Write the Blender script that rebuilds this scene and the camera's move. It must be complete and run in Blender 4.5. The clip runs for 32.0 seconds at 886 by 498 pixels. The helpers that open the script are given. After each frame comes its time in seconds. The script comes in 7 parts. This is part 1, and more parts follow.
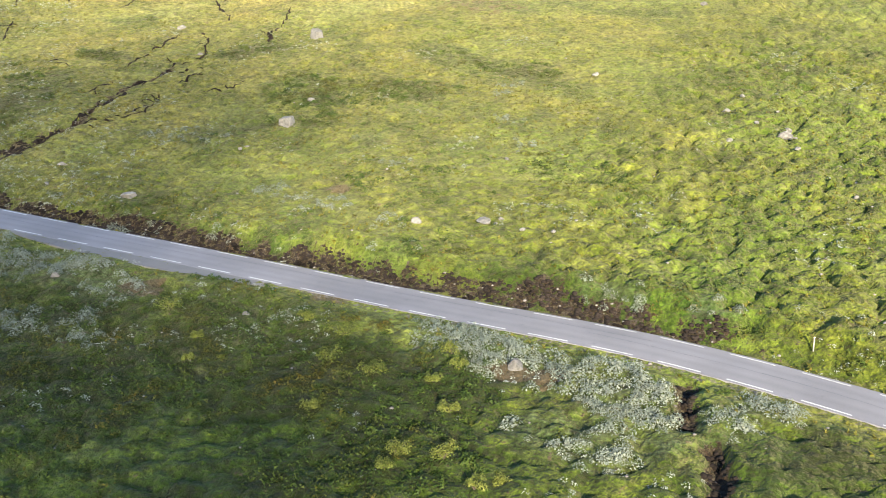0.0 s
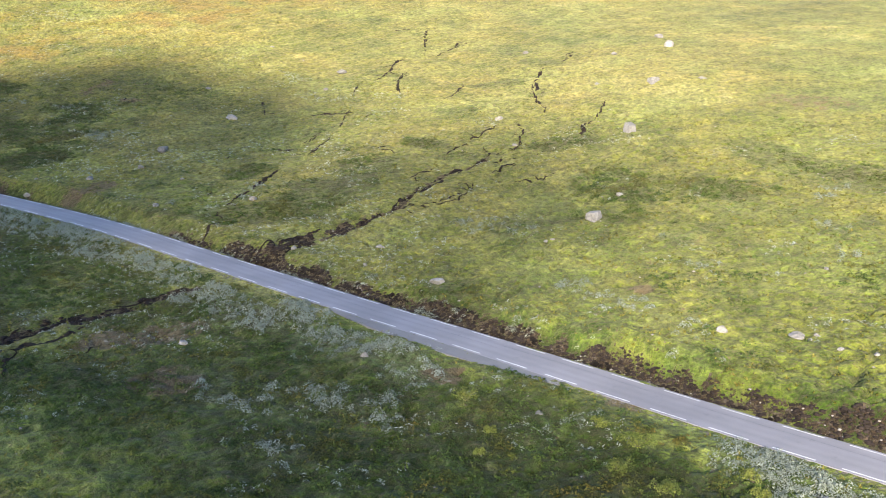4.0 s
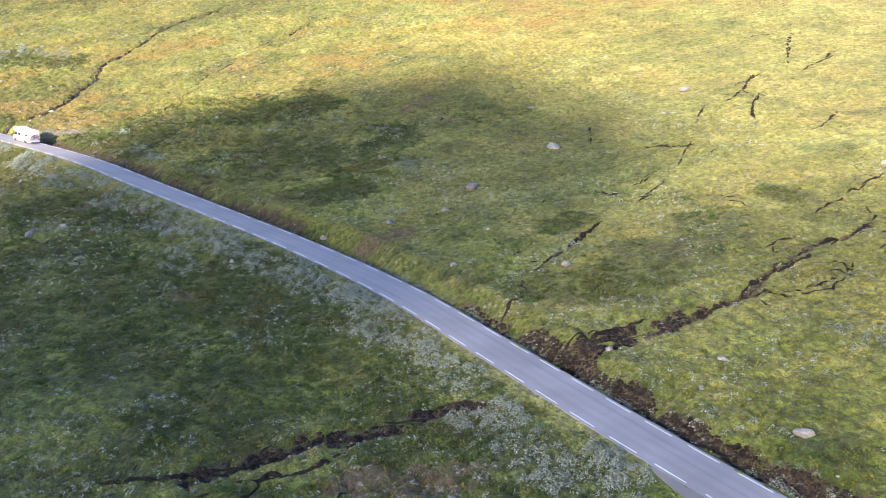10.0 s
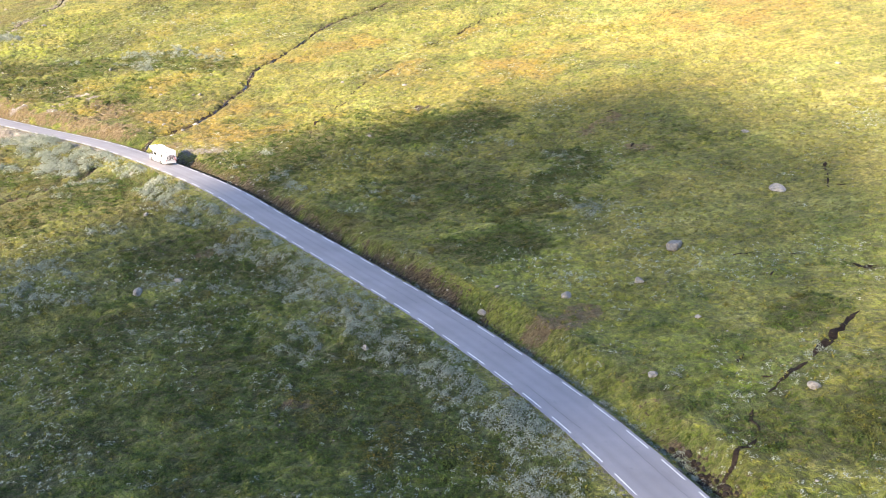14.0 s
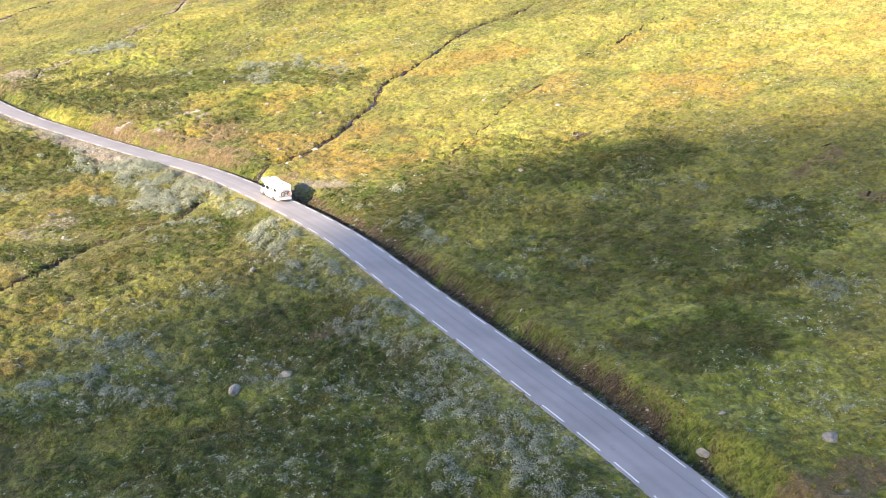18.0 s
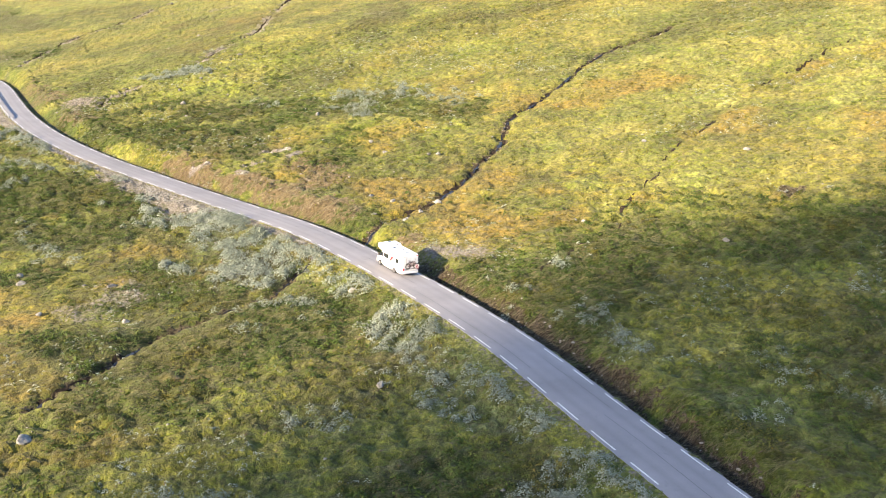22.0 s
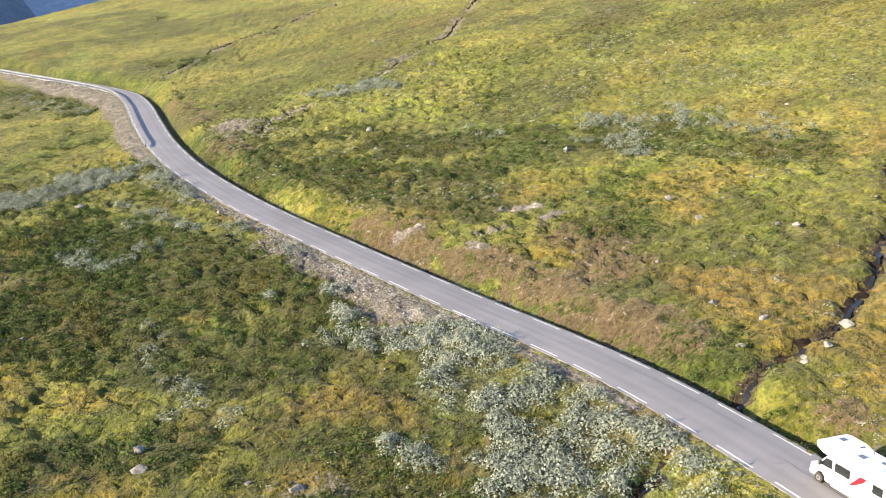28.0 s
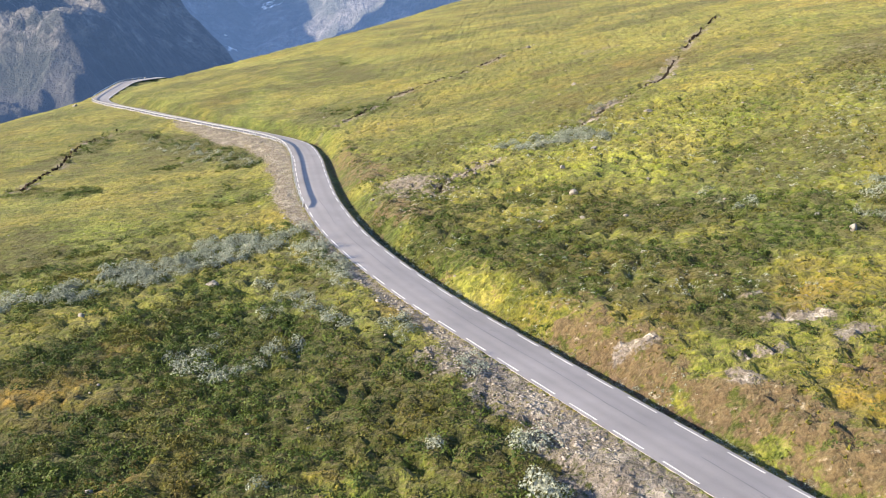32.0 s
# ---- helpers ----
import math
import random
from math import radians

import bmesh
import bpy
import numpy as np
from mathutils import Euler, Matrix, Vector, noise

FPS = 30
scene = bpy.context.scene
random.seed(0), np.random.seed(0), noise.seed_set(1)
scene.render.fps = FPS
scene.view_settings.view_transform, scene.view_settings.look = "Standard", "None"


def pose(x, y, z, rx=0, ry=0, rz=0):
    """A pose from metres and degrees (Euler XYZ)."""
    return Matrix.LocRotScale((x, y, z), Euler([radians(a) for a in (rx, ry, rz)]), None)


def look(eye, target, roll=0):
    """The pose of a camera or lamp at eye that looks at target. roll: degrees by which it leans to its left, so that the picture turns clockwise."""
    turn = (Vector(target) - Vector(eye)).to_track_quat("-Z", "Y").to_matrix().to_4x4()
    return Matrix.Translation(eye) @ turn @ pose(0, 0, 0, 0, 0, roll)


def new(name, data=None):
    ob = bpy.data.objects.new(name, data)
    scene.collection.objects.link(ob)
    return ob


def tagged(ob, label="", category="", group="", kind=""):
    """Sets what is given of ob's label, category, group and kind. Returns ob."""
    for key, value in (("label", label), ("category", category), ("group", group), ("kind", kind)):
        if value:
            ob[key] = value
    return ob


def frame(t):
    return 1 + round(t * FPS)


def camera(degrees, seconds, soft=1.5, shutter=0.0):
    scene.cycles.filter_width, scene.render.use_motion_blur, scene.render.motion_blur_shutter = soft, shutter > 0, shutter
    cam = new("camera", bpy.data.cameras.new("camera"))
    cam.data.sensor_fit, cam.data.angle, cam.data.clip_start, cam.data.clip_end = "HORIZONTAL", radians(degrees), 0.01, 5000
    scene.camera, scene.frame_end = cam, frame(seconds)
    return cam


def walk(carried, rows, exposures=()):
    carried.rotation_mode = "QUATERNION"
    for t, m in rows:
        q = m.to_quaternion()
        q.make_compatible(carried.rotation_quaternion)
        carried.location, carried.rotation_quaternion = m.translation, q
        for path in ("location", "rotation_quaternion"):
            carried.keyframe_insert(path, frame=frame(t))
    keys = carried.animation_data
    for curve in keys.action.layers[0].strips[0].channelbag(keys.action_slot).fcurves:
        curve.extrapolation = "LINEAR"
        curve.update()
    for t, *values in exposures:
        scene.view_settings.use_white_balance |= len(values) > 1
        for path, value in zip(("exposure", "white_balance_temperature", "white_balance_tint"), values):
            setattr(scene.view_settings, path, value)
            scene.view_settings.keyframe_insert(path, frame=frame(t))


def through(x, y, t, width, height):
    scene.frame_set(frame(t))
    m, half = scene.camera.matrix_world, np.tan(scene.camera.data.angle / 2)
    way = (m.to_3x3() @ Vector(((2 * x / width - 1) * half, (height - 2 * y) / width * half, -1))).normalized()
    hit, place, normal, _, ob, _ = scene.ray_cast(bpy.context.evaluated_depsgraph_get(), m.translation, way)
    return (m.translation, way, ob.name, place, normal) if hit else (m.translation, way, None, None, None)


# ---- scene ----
# ---- camera ----
cam = camera(48.0, 32.0, soft=1.0)
PATH = [
    (0, (173.84, -68.85, 17.88), (156.04, -23.87, 5.21), -0.12),
    (0.5, (174.05, -68.79, 17.91), (153.78, -24.65, 6.06), -0.12),
    (1, (174.19, -69.08, 17.89), (151.88, -25.77, 6.66), -0.09),
    (1.5, (174.44, -69.52, 17.97), (150.23, -27.11, 7.28), -0.00),
    (2, (174.77, -70.19, 18.14), (148.95, -28.62, 7.89), 0.04),
    (2.5, (175.04, -70.59, 18.40), (147.87, -29.76, 8.71), 0.03),
    (3, (174.86, -70.51, 18.70), (146.36, -30.49, 9.45), 0.17),
    (3.5, (174.30, -69.61, 18.94), (144.45, -30.49, 10.05), 0.21),
    (5.5, (165.99, -59.36, 22.01), (131.62, -24.06, 13.48), 0.14),
    (6, (162.89, -56.17, 22.88), (127.40, -21.99, 14.33), 0.08),
    (6.5, (160.53, -53.77, 23.63), (123.96, -20.83, 14.82), 0.02),
    (7, (158.69, -51.83, 24.46), (121.27, -19.94, 15.38), 0.01),
    (7.5, (157.50, -51.00, 25.12), (119.28, -20.13, 15.85), 0.03),
    (8, (156.66, -50.18, 25.43), (117.46, -20.64, 15.90), -0.09),
    (8.5, (156.02, -49.79, 25.75), (116.17, -21.14, 16.18), -0.06),
    (9, (155.10, -49.14, 26.08), (114.59, -21.45, 16.49), 0.05),
    (9.5, (153.69, -48.20, 26.42), (112.60, -21.36, 16.84), 0.13),
    (10, (151.02, -46.57, 26.88), (109.33, -20.69, 17.25), 0.21),
    (10.5, (148.20, -44.96, 27.32), (106.01, -19.93, 17.66), 0.16),
    (11, (144.35, -42.66, 27.95), (101.67, -18.48, 18.27), 0.18),
    (11.5, (140.45, -40.56, 28.62), (97.33, -17.16, 18.93), 0.14),
    (12, (135.68, -38.10, 29.24), (92.06, -15.72, 19.42), 0.13),
    (12.5, (131.48, -35.86, 29.82), (87.41, -14.46, 19.82), 0.02),
    (13, (127.18, -33.75, 30.77), (82.65, -13.46, 20.50), -0.10),
    (13.5, (123.66, -32.20, 31.51), (78.73, -12.90, 21.08), -0.07),
    (14, (120.23, -30.63, 32.29), (74.87, -12.48, 21.69), -0.19),
    (14.5, (117.27, -29.24, 33.01), (71.50, -12.13, 22.39), -0.28),
    (16.5, (99.45, -25.29, 34.11), (52.61, -11.42, 23.47), -0.18),
    (17, (93.68, -25.34, 34.22), (46.71, -11.88, 23.62), -0.18),
    (17.5, (89.24, -25.17, 34.31), (42.17, -12.06, 23.71), -0.26),
    (18, (84.93, -25.08, 34.43), (37.74, -12.41, 23.81), -0.25),
    (18.5, (81.54, -25.05, 34.49), (34.17, -13.12, 23.85), -0.31),
    (19, (77.47, -25.30, 34.47), (29.90, -14.00, 23.98), -0.31),
    (19.5, (73.75, -25.75, 34.43), (26.08, -14.74, 24.14), -0.16),
    (20, (68.59, -26.45, 34.30), (20.80, -15.72, 24.25), -0.03),
    (20.5, (63.46, -27.04, 34.26), (15.59, -16.53, 24.34), 0.06),
    (21, (56.83, -27.41, 34.21), (8.86, -17.21, 24.46), -0.01),
    (21.5, (50.55, -27.93, 34.13), (2.51, -17.92, 24.52), 0.05),
    (22, (43.12, -28.50, 34.30), (-4.99, -18.70, 24.86), -0.02),
    (22.5, (36.79, -28.89, 34.33), (-11.38, -19.41, 24.88), -0.07),
    (23, (30.36, -28.92, 34.37), (-17.86, -19.68, 24.90), -0.07),
    (23.5, (24.97, -29.02, 34.35), (-23.37, -20.44, 24.88), -0.02),
    (24, (18.61, -29.48, 34.31), (-29.92, -21.89, 24.98), 0.05),
    (24.5, (12.94, -30.33, 34.34), (-35.72, -23.47, 25.09), 0.16),
    (25, (6.20, -31.58, 34.26), (-42.49, -24.98, 24.99), 0.07),
    (25.5, (0.05, -32.80, 34.30), (-48.69, -26.42, 25.13), 0.10),
    (27.5, (-20.11, -38.33, 34.66), (-69.10, -34.19, 25.54), 0.09),
    (28, (-22.57, -39.94, 34.55), (-71.64, -36.50, 25.55), 0.05),
    (28.5, (-24.60, -40.95, 34.22), (-73.81, -39.06, 25.58), -0.07),
    (29, (-27.29, -41.23, 34.09), (-76.61, -40.94, 25.86), -0.07),
    (29.5, (-30.70, -41.31, 33.86), (-80.08, -42.35, 26.06), 0.06),
    (30, (-34.98, -41.15, 33.84), (-84.37, -43.27, 26.36), 0.12),
    (30.5, (-40.22, -41.22, 33.74), (-89.61, -44.18, 26.56), 0.16),
    (31, (-45.87, -41.34, 33.64), (-95.24, -45.09, 26.69), 0.17),
    (31.5, (-52.00, -41.96, 33.84), (-101.34, -46.61, 27.18), 0.17),
    (32, (-57.44, -42.70, 34.10), (-106.68, -48.32, 27.49), 0.18),
]
walk(cam, [(t, look(eye, target, roll)) for t, eye, target, roll in PATH],
     ((0, 2.02, 7200, 11), (4, 2.08, 6780, 16), (7, 2.20, 6560, 21), (10, 2.36, 6800, 22), (13, 2.52, 7300, 20), (18, 2.56, 8100, 19), (22, 2.33, 8000, 16), (25, 2.06, 7700, 15), (28, 1.97, 7500, 15), (32, 2.02, 7500, 16)))

# ---- daylight ----
SUN_UP, SUN_WAY = 16.5, Vector((0.47, -0.88, 0)).normalized()
sun_from = Vector((SUN_WAY.x * math.cos(radians(SUN_UP)), SUN_WAY.y * math.cos(radians(SUN_UP)), math.sin(radians(SUN_UP))))
world = bpy.data.worlds.new("world")
scene.world = world
world.use_nodes = True
sky = world.node_tree.nodes.new("ShaderNodeTexSky")
sky.sky_type, sky.sun_disc, sky.ozone_density = "NISHITA", False, 4.5
sky.sun_elevation, sky.sun_rotation = radians(SUN_UP), math.atan2(SUN_WAY.x, SUN_WAY.y)
background = world.node_tree.nodes["Background"]
background.inputs["Strength"].default_value = 0.145
world.node_tree.links.new(sky.outputs[0], background.inputs["Color"])
lamp = bpy.data.lights.new("sun", "SUN")
lamp.energy, lamp.angle, lamp.color = 5.0, radians(0.6), (1.0, 0.905, 0.72)
sun = new("sun", lamp)
sun.matrix_world = look(sun_from * 400, (0, 0, 0))

# ---- materials ----
def material(name, colour=(0.5, 0.5, 0.5), rough=0.7, metal=0.0, **more):
    m = bpy.data.materials.new(name)
    m.use_nodes = True
    b = m.node_tree.nodes["Principled BSDF"]
    b.inputs["Base Color"].default_value = (*colour, 1)
    b.inputs["Roughness"].default_value, b.inputs["Metallic"].default_value = rough, metal
    for key, value in more.items():
        b.inputs[key].default_value = value
    return m


def node(m, kind, **values):
    n = m.node_tree.nodes.new("ShaderNode" + kind)
    for key, value in values.items():
        if key in n.inputs:
            n.inputs[key].default_value = value
    return n


def link(m, a, b):
    m.node_tree.links.new(a, b)


def shader(m):
    return m.node_tree.nodes["Principled BSDF"]


def place(m):
    return node(m, "NewGeometry").outputs["Position"]


def grain(m, scale, detail=3.0, rough=0.55, lo=0.35, hi=0.65, stretch=None):
    """Noise of so many cycles a metre, spread to 0..1 between lo and hi."""
    n = node(m, "TexNoise", Scale=scale, Detail=detail, Roughness=rough)
    where = place(m)
    if stretch:
        mp = node(m, "Mapping")
        mp.inputs["Scale"].default_value = stretch
        link(m, where, mp.inputs["Vector"])
        where = mp.outputs["Vector"]
    link(m, where, n.inputs["Vector"])
    return spread(m, n.outputs["Fac"], lo, hi)


def spread(m, out, lo, hi, to_lo=0.0, to_hi=1.0):
    r = node(m, "MapRange")
    for key, value in zip(("From Min", "From Max", "To Min", "To Max"), (lo, hi, to_lo, to_hi)):
        r.inputs[key].default_value = value
    link(m, out, r.inputs["Value"])
    return r.outputs["Result"]


def socket(m, value, s):
    if isinstance(value, (tuple, list)):
        s.default_value = (*value, 1)
    elif isinstance(value, (int, float)):
        s.default_value = value
    else:
        link(m, value, s)


def blend(m, a, b, fac, kind="MIX"):
    n = m.node_tree.nodes.new("ShaderNodeMix")
    n.data_type, n.blend_type = "RGBA", kind
    socket(m, fac, n.inputs[0])
    socket(m, a, n.inputs[6])
    socket(m, b, n.inputs[7])
    return n.outputs[2]


def calc(m, op, a, b=0.0):
    n = m.node_tree.nodes.new("ShaderNodeMath")
    n.operation, n.use_clamp = op, False
    socket(m, a, n.inputs[0])
    socket(m, b, n.inputs[1])
    return n.outputs[0]


def bumped(m, height, strength=0.5, distance=0.05):
    n = node(m, "Bump", Strength=strength, Distance=distance)
    link(m, height, n.inputs["Height"])
    link(m, n.outputs["Normal"], shader(m).inputs["Normal"])


def mottled(name, dark, light, scale, rough=0.8, metal=0.0, coarse=None, bump=0.0, distance=0.02, per_object=0.0, **more):
    """A surface that varies at two scales between two colours."""
    m = material(name, light, rough, metal, **more)
    fine = grain(m, scale, 4.0)
    wide = grain(m, coarse or scale / 9, 2.0)
    col = blend(m, dark, light, calc(m, "ADD", calc(m, "MULTIPLY", fine, 0.55), calc(m, "MULTIPLY", wide, 0.45)))
    if per_object:
        rnd = node(m, "ObjectInfo").outputs["Random"]
        hsv = node(m, "HueSaturation")
        link(m, spread(m, rnd, 0, 1, 1 - per_object, 1 + per_object), hsv.inputs["Value"])
        link(m, col, hsv.inputs["Color"])
        col = hsv.outputs["Color"]
    link(m, col, shader(m).inputs["Base Color"])
    if bump:
        bumped(m, fine, bump, distance)
    return m


def attribute(m, name):
    n = node(m, "Attribute")
    n.attribute_name = name
    s = m.node_tree.nodes.new("ShaderNodeSeparateColor")
    link(m, n.outputs["Color"], s.inputs[0])
    return s.outputs


def ramped(m, value, stops):
    n = m.node_tree.nodes.new("ShaderNodeValToRGB")
    n.color_ramp.elements[0].position, n.color_ramp.elements[0].color = stops[0][0], (*stops[0][1], 1)
    n.color_ramp.elements[1].position, n.color_ramp.elements[1].color = stops[-1][0], (*stops[-1][1], 1)
    for at, colour in stops[1:-1]:
        n.color_ramp.elements.new(at).color = (*colour, 1)
    link(m, value, n.inputs[0])
    return n.outputs[0]


def summed(m, *terms):
    """A weighted sum: value, weight, value, weight ... with each value taken from its middle."""
    total = 0.5
    for value, weight in terms:
        total = calc(m, "ADD", calc(m, "MULTIPLY", calc(m, "SUBTRACT", value, 0.5), weight), total)
    return total


def moor_material():
    """Turf: patches of green, straw and russet from a few centimetres to tens of metres, with bare peat and gravel."""
    m = material("moor_turf", (0.1, 0.1, 0.03), 0.95)
    shader(m).inputs["Specular IOR Level"].default_value = 0.12
    shader(m).inputs["Sheen Weight"].default_value = 0.10
    shader(m).inputs["Sheen Roughness"].default_value = 0.45
    shader(m).inputs["Sheen Tint"].default_value = (0.95, 0.85, 0.50, 1)
    soil = attribute(m, "soil")
    tint = attribute(m, "tint")
    fine = grain(m, 3.6, 4.0, 0.6, 0.3, 0.7)
    leafy = grain(m, 1.5, 4.0, 0.62, 0.3, 0.7)
    mid = grain(m, 0.40, 5.0, 0.6, 0.32, 0.68)
    patch = grain(m, 0.105, 6.0, 0.60, 0.30, 0.70)
    vast = grain(m, 0.024, 5.0, 0.55, 0.32, 0.68)
    streak = grain(m, 0.20, 5.0, 0.62, 0.34, 0.70, (1.0, 1.25, 1.0))
    warm = grain(m, 0.071, 7.0, 0.62, 0.34, 0.64, (1.3, 1.0, 1.0))
    pale = grain(m, 0.26, 7.0, 0.66, 0.58, 0.74, (1.0, 1.25, 1.0))
    # rounded cushions, each of its own tone
    warp = node(m, "TexNoise", Scale=0.9, Detail=4.0)
    link(m, place(m), warp.inputs["Vector"])
    pushed = m.node_tree.nodes.new("ShaderNodeVectorMath")
    pushed.operation = "ADD"
    link(m, place(m), pushed.inputs[0])
    link(m, warp.outputs["Color"], pushed.inputs[1])
    tones = []
    for per_metre in (1.15, 0.36):
        cell = node(m, "TexVoronoi", Scale=per_metre)
        link(m, pushed.outputs[0], cell.inputs["Vector"])
        split = m.node_tree.nodes.new("ShaderNodeSeparateColor")
        link(m, cell.outputs["Color"], split.inputs[0])
        tones.append((cell.outputs["Distance"], split.outputs[0], split.outputs[1]))
    dryness = summed(m, (tones[0][1], 0.11), (tones[1][1], 0.14), (patch, 0.37), (vast, 0.20), (mid, 0.22), (streak, 0.10), (leafy, 0.20), (fine, 0.10))
    dryness = calc(m, "ADD", dryness, calc(m, "MULTIPLY", tint[2], 0.26))
    dryness = calc(m, "SUBTRACT", dryness, calc(m, "MULTIPLY", tint[0], 0.33))
    dryness = calc(m, "SUBTRACT", dryness, calc(m, "MULTIPLY", attribute(m, "plants")[1], 0.13))
    col = ramped(m, dryness, ((0.05, (0.008, 0.016, 0.003)), (0.25, (0.021, 0.036, 0.006)), (0.45, (0.054, 0.066, 0.013)), (0.64, (0.093, 0.096, 0.025)), (0.84, (0.146, 0.136, 0.046)), (1.0, (0.220, 0.198, 0.092))))
    hue = grain(m, 0.05, 6.0, 0.6, 0.36, 0.64)
    col = blend(m, col, blend(m, (1.12, 0.97, 0.78), (0.82, 1.02, 0.88), hue), 0.8, "MULTIPLY")
    cover_of = attribute(m, "plants")
    col = blend(m, col, (0.88, 1.02, 0.62), cover_of[2], "MULTIPLY")
    russet = blend(m, (0.038, 0.024, 0.006), (0.142, 0.090, 0.018), summed(m, (mid, 0.6), (leafy, 0.4)))
    col = blend(m, col, (1.10, 0.97, 0.52), calc(m, "MULTIPLY", tint[1], 0.95), "MULTIPLY")
    col = blend(m, col, russet, calc(m, "ADD", calc(m, "MULTIPLY", warm, spread(m, tint[1], 0.0, 1.0, 0.06, 0.50)), calc(m, "MULTIPLY", spread(m, tint[1], 0.60, 1.1, 0.0, 0.55), spread(m, leafy, 0.1, 0.9, 0.5, 1.0))))
    col = blend(m, col, (0.20, 0.175, 0.090), calc(m, "MULTIPLY", pale, spread(m, leafy, 0.2, 0.8, 0.05, 0.32)))
    dark = grain(m, 0.85, 5.0, 0.66, 0.50, 0.64)
    col = blend(m, col, (0.010, 0.017, 0.005), calc(m, "MULTIPLY", dark, 0.58))
    # willow ground: grey-green cover, darkened for the shade between bushes
    grey = blend(m, (0.020, 0.032, 0.014), (0.080, 0.100, 0.062), summed(m, (fine, 0.7), (leafy, 0.5)))
    col = blend(m, col, grey, calc(m, "MULTIPLY", cover_of[0], spread(m, leafy, 0.2, 0.8, 0.06, 0.38)))
    tuft = node(m, "HueSaturation")
    link(m, calc(m, "ADD", summed(m, (fine, 0.80), (leafy, 0.85), (tones[0][2], 0.60)), 0.66), tuft.inputs["Value"])
    link(m, col, tuft.inputs["Color"])
    col = tuft.outputs["Color"]
    ragged = calc(m, "ADD", soil[0], calc(m, "MULTIPLY", calc(m, "SUBTRACT", summed(m, (leafy, 0.8), (mid, 0.5), (fine, 0.5)), 0.5), 1.0))
    peat = blend(m, (0.003, 0.0025, 0.002), (0.026, 0.017, 0.011), grain(m, 4.5, 4.0, 0.65))
    peat = blend(m, peat, (0.11, 0.096, 0.088), calc(m, "MULTIPLY", grain(m, 3.2, 5.0, 0.7, 0.58, 0.66), 0.55))
    crust = blend(m, (0.026, 0.015, 0.009), (0.062, 0.052, 0.047), grain(m, 0.5, 3.0))
    peat = blend(m, peat, crust, calc(m, "MULTIPLY", grain(m, 0.8, 6.0, 0.68, 0.55, 0.62), calc(m, "MULTIPLY", spread(m, fine, 0.0, 1.0, 0.25, 0.75), spread(m, soil[0], 0.90, 0.98, 1.0, 0.15))))
    col = blend(m, col, peat, spread(m, ragged, 0.40, 0.60))
    brown = blend(m, (0.016, 0.010, 0.007), (0.085, 0.058, 0.038), summed(m, (fine, 0.6), (leafy, 0.7)))
    brown = blend(m, brown, (0.20, 0.18, 0.155), calc(m, "MULTIPLY", grain(m, 1.1, 6.0, 0.7, 0.60, 0.66), 0.7))
    raggede = calc(m, "ADD", soil[2], calc(m, "MULTIPLY", calc(m, "SUBTRACT", summed(m, (leafy, 0.9), (mid, 0.7)), 0.5), 1.0))
    col = blend(m, col, brown, spread(m, raggede, 0.40, 0.72, 0.0, 0.88))
    raggedg = calc(m, "ADD", soil[1], calc(m, "MULTIPLY", calc(m, "SUBTRACT", grain(m, 2.2, 5.0, 0.65), 0.5), 0.8))
    scree = blend(m, (0.036, 0.032, 0.031), (0.125, 0.112, 0.107), grain(m, 3.0, 6.0, 0.65))
    scree = blend(m, scree, (0.29, 0.275, 0.255), calc(m, "MULTIPLY", grain(m, 0.42, 7.0, 0.68, 0.50, 0.60), spread(m, soil[1], 0.80, 0.98, 0.12, 1.0)))
    col = blend(m, col, scree, spread(m, raggedg, 0.38, 0.72))
    link(m, col, shader(m).inputs["Base Color"])
    relief = calc(m, "SUBTRACT", summed(m, (fine, 0.5), (leafy, 0.8), (mid, 0.35)), calc(m, "MULTIPLY", tones[0][0], 1.2))
    bumped(m, relief, 1.0, 0.20)
    return m


def asphalt_material(name, dark, light):
    m = material(name, light, 0.85)
    fine, wide = grain(m, 22.0, 5.0), grain(m, 0.16, 4.0)
    col = blend(m, dark, light, calc(m, "ADD", calc(m, "MULTIPLY", fine, 0.4), calc(m, "MULTIPLY", wide, 0.6)))
    stain = grain(m, 0.9, 5.0, 0.65, 0.60, 0.74)
    col = blend(m, col, tuple(v * 0.55 for v in dark), calc(m, "MULTIPLY", stain, 0.35))
    tyre = attribute(m, "wheel_tracks")
    col = blend(m, col, tuple(v * 0.72 for v in dark), calc(m, "MULTIPLY", tyre[0], 0.30))
    link(m, col, shader(m).inputs["Base Color"])
    bumped(m, fine, 0.3, 0.01)
    return m


MOOR = moor_material()
ASPHALT = asphalt_material("weathered_asphalt", (0.126, 0.123, 0.130), (0.188, 0.183, 0.193))
LAYBY = asphalt_material("layby_asphalt", (0.085, 0.083, 0.082), (0.140, 0.136, 0.132))
LINE_PAINT = mottled("road_paint", (0.30, 0.30, 0.29), (0.52, 0.52, 0.50), 6.0, 0.6)
PEAT = mottled("bare_peat", (0.004, 0.003, 0.0025), (0.022, 0.016, 0.012), 2.5, 0.9, bump=0.6, distance=0.08, **{"Specular IOR Level": 0.08})

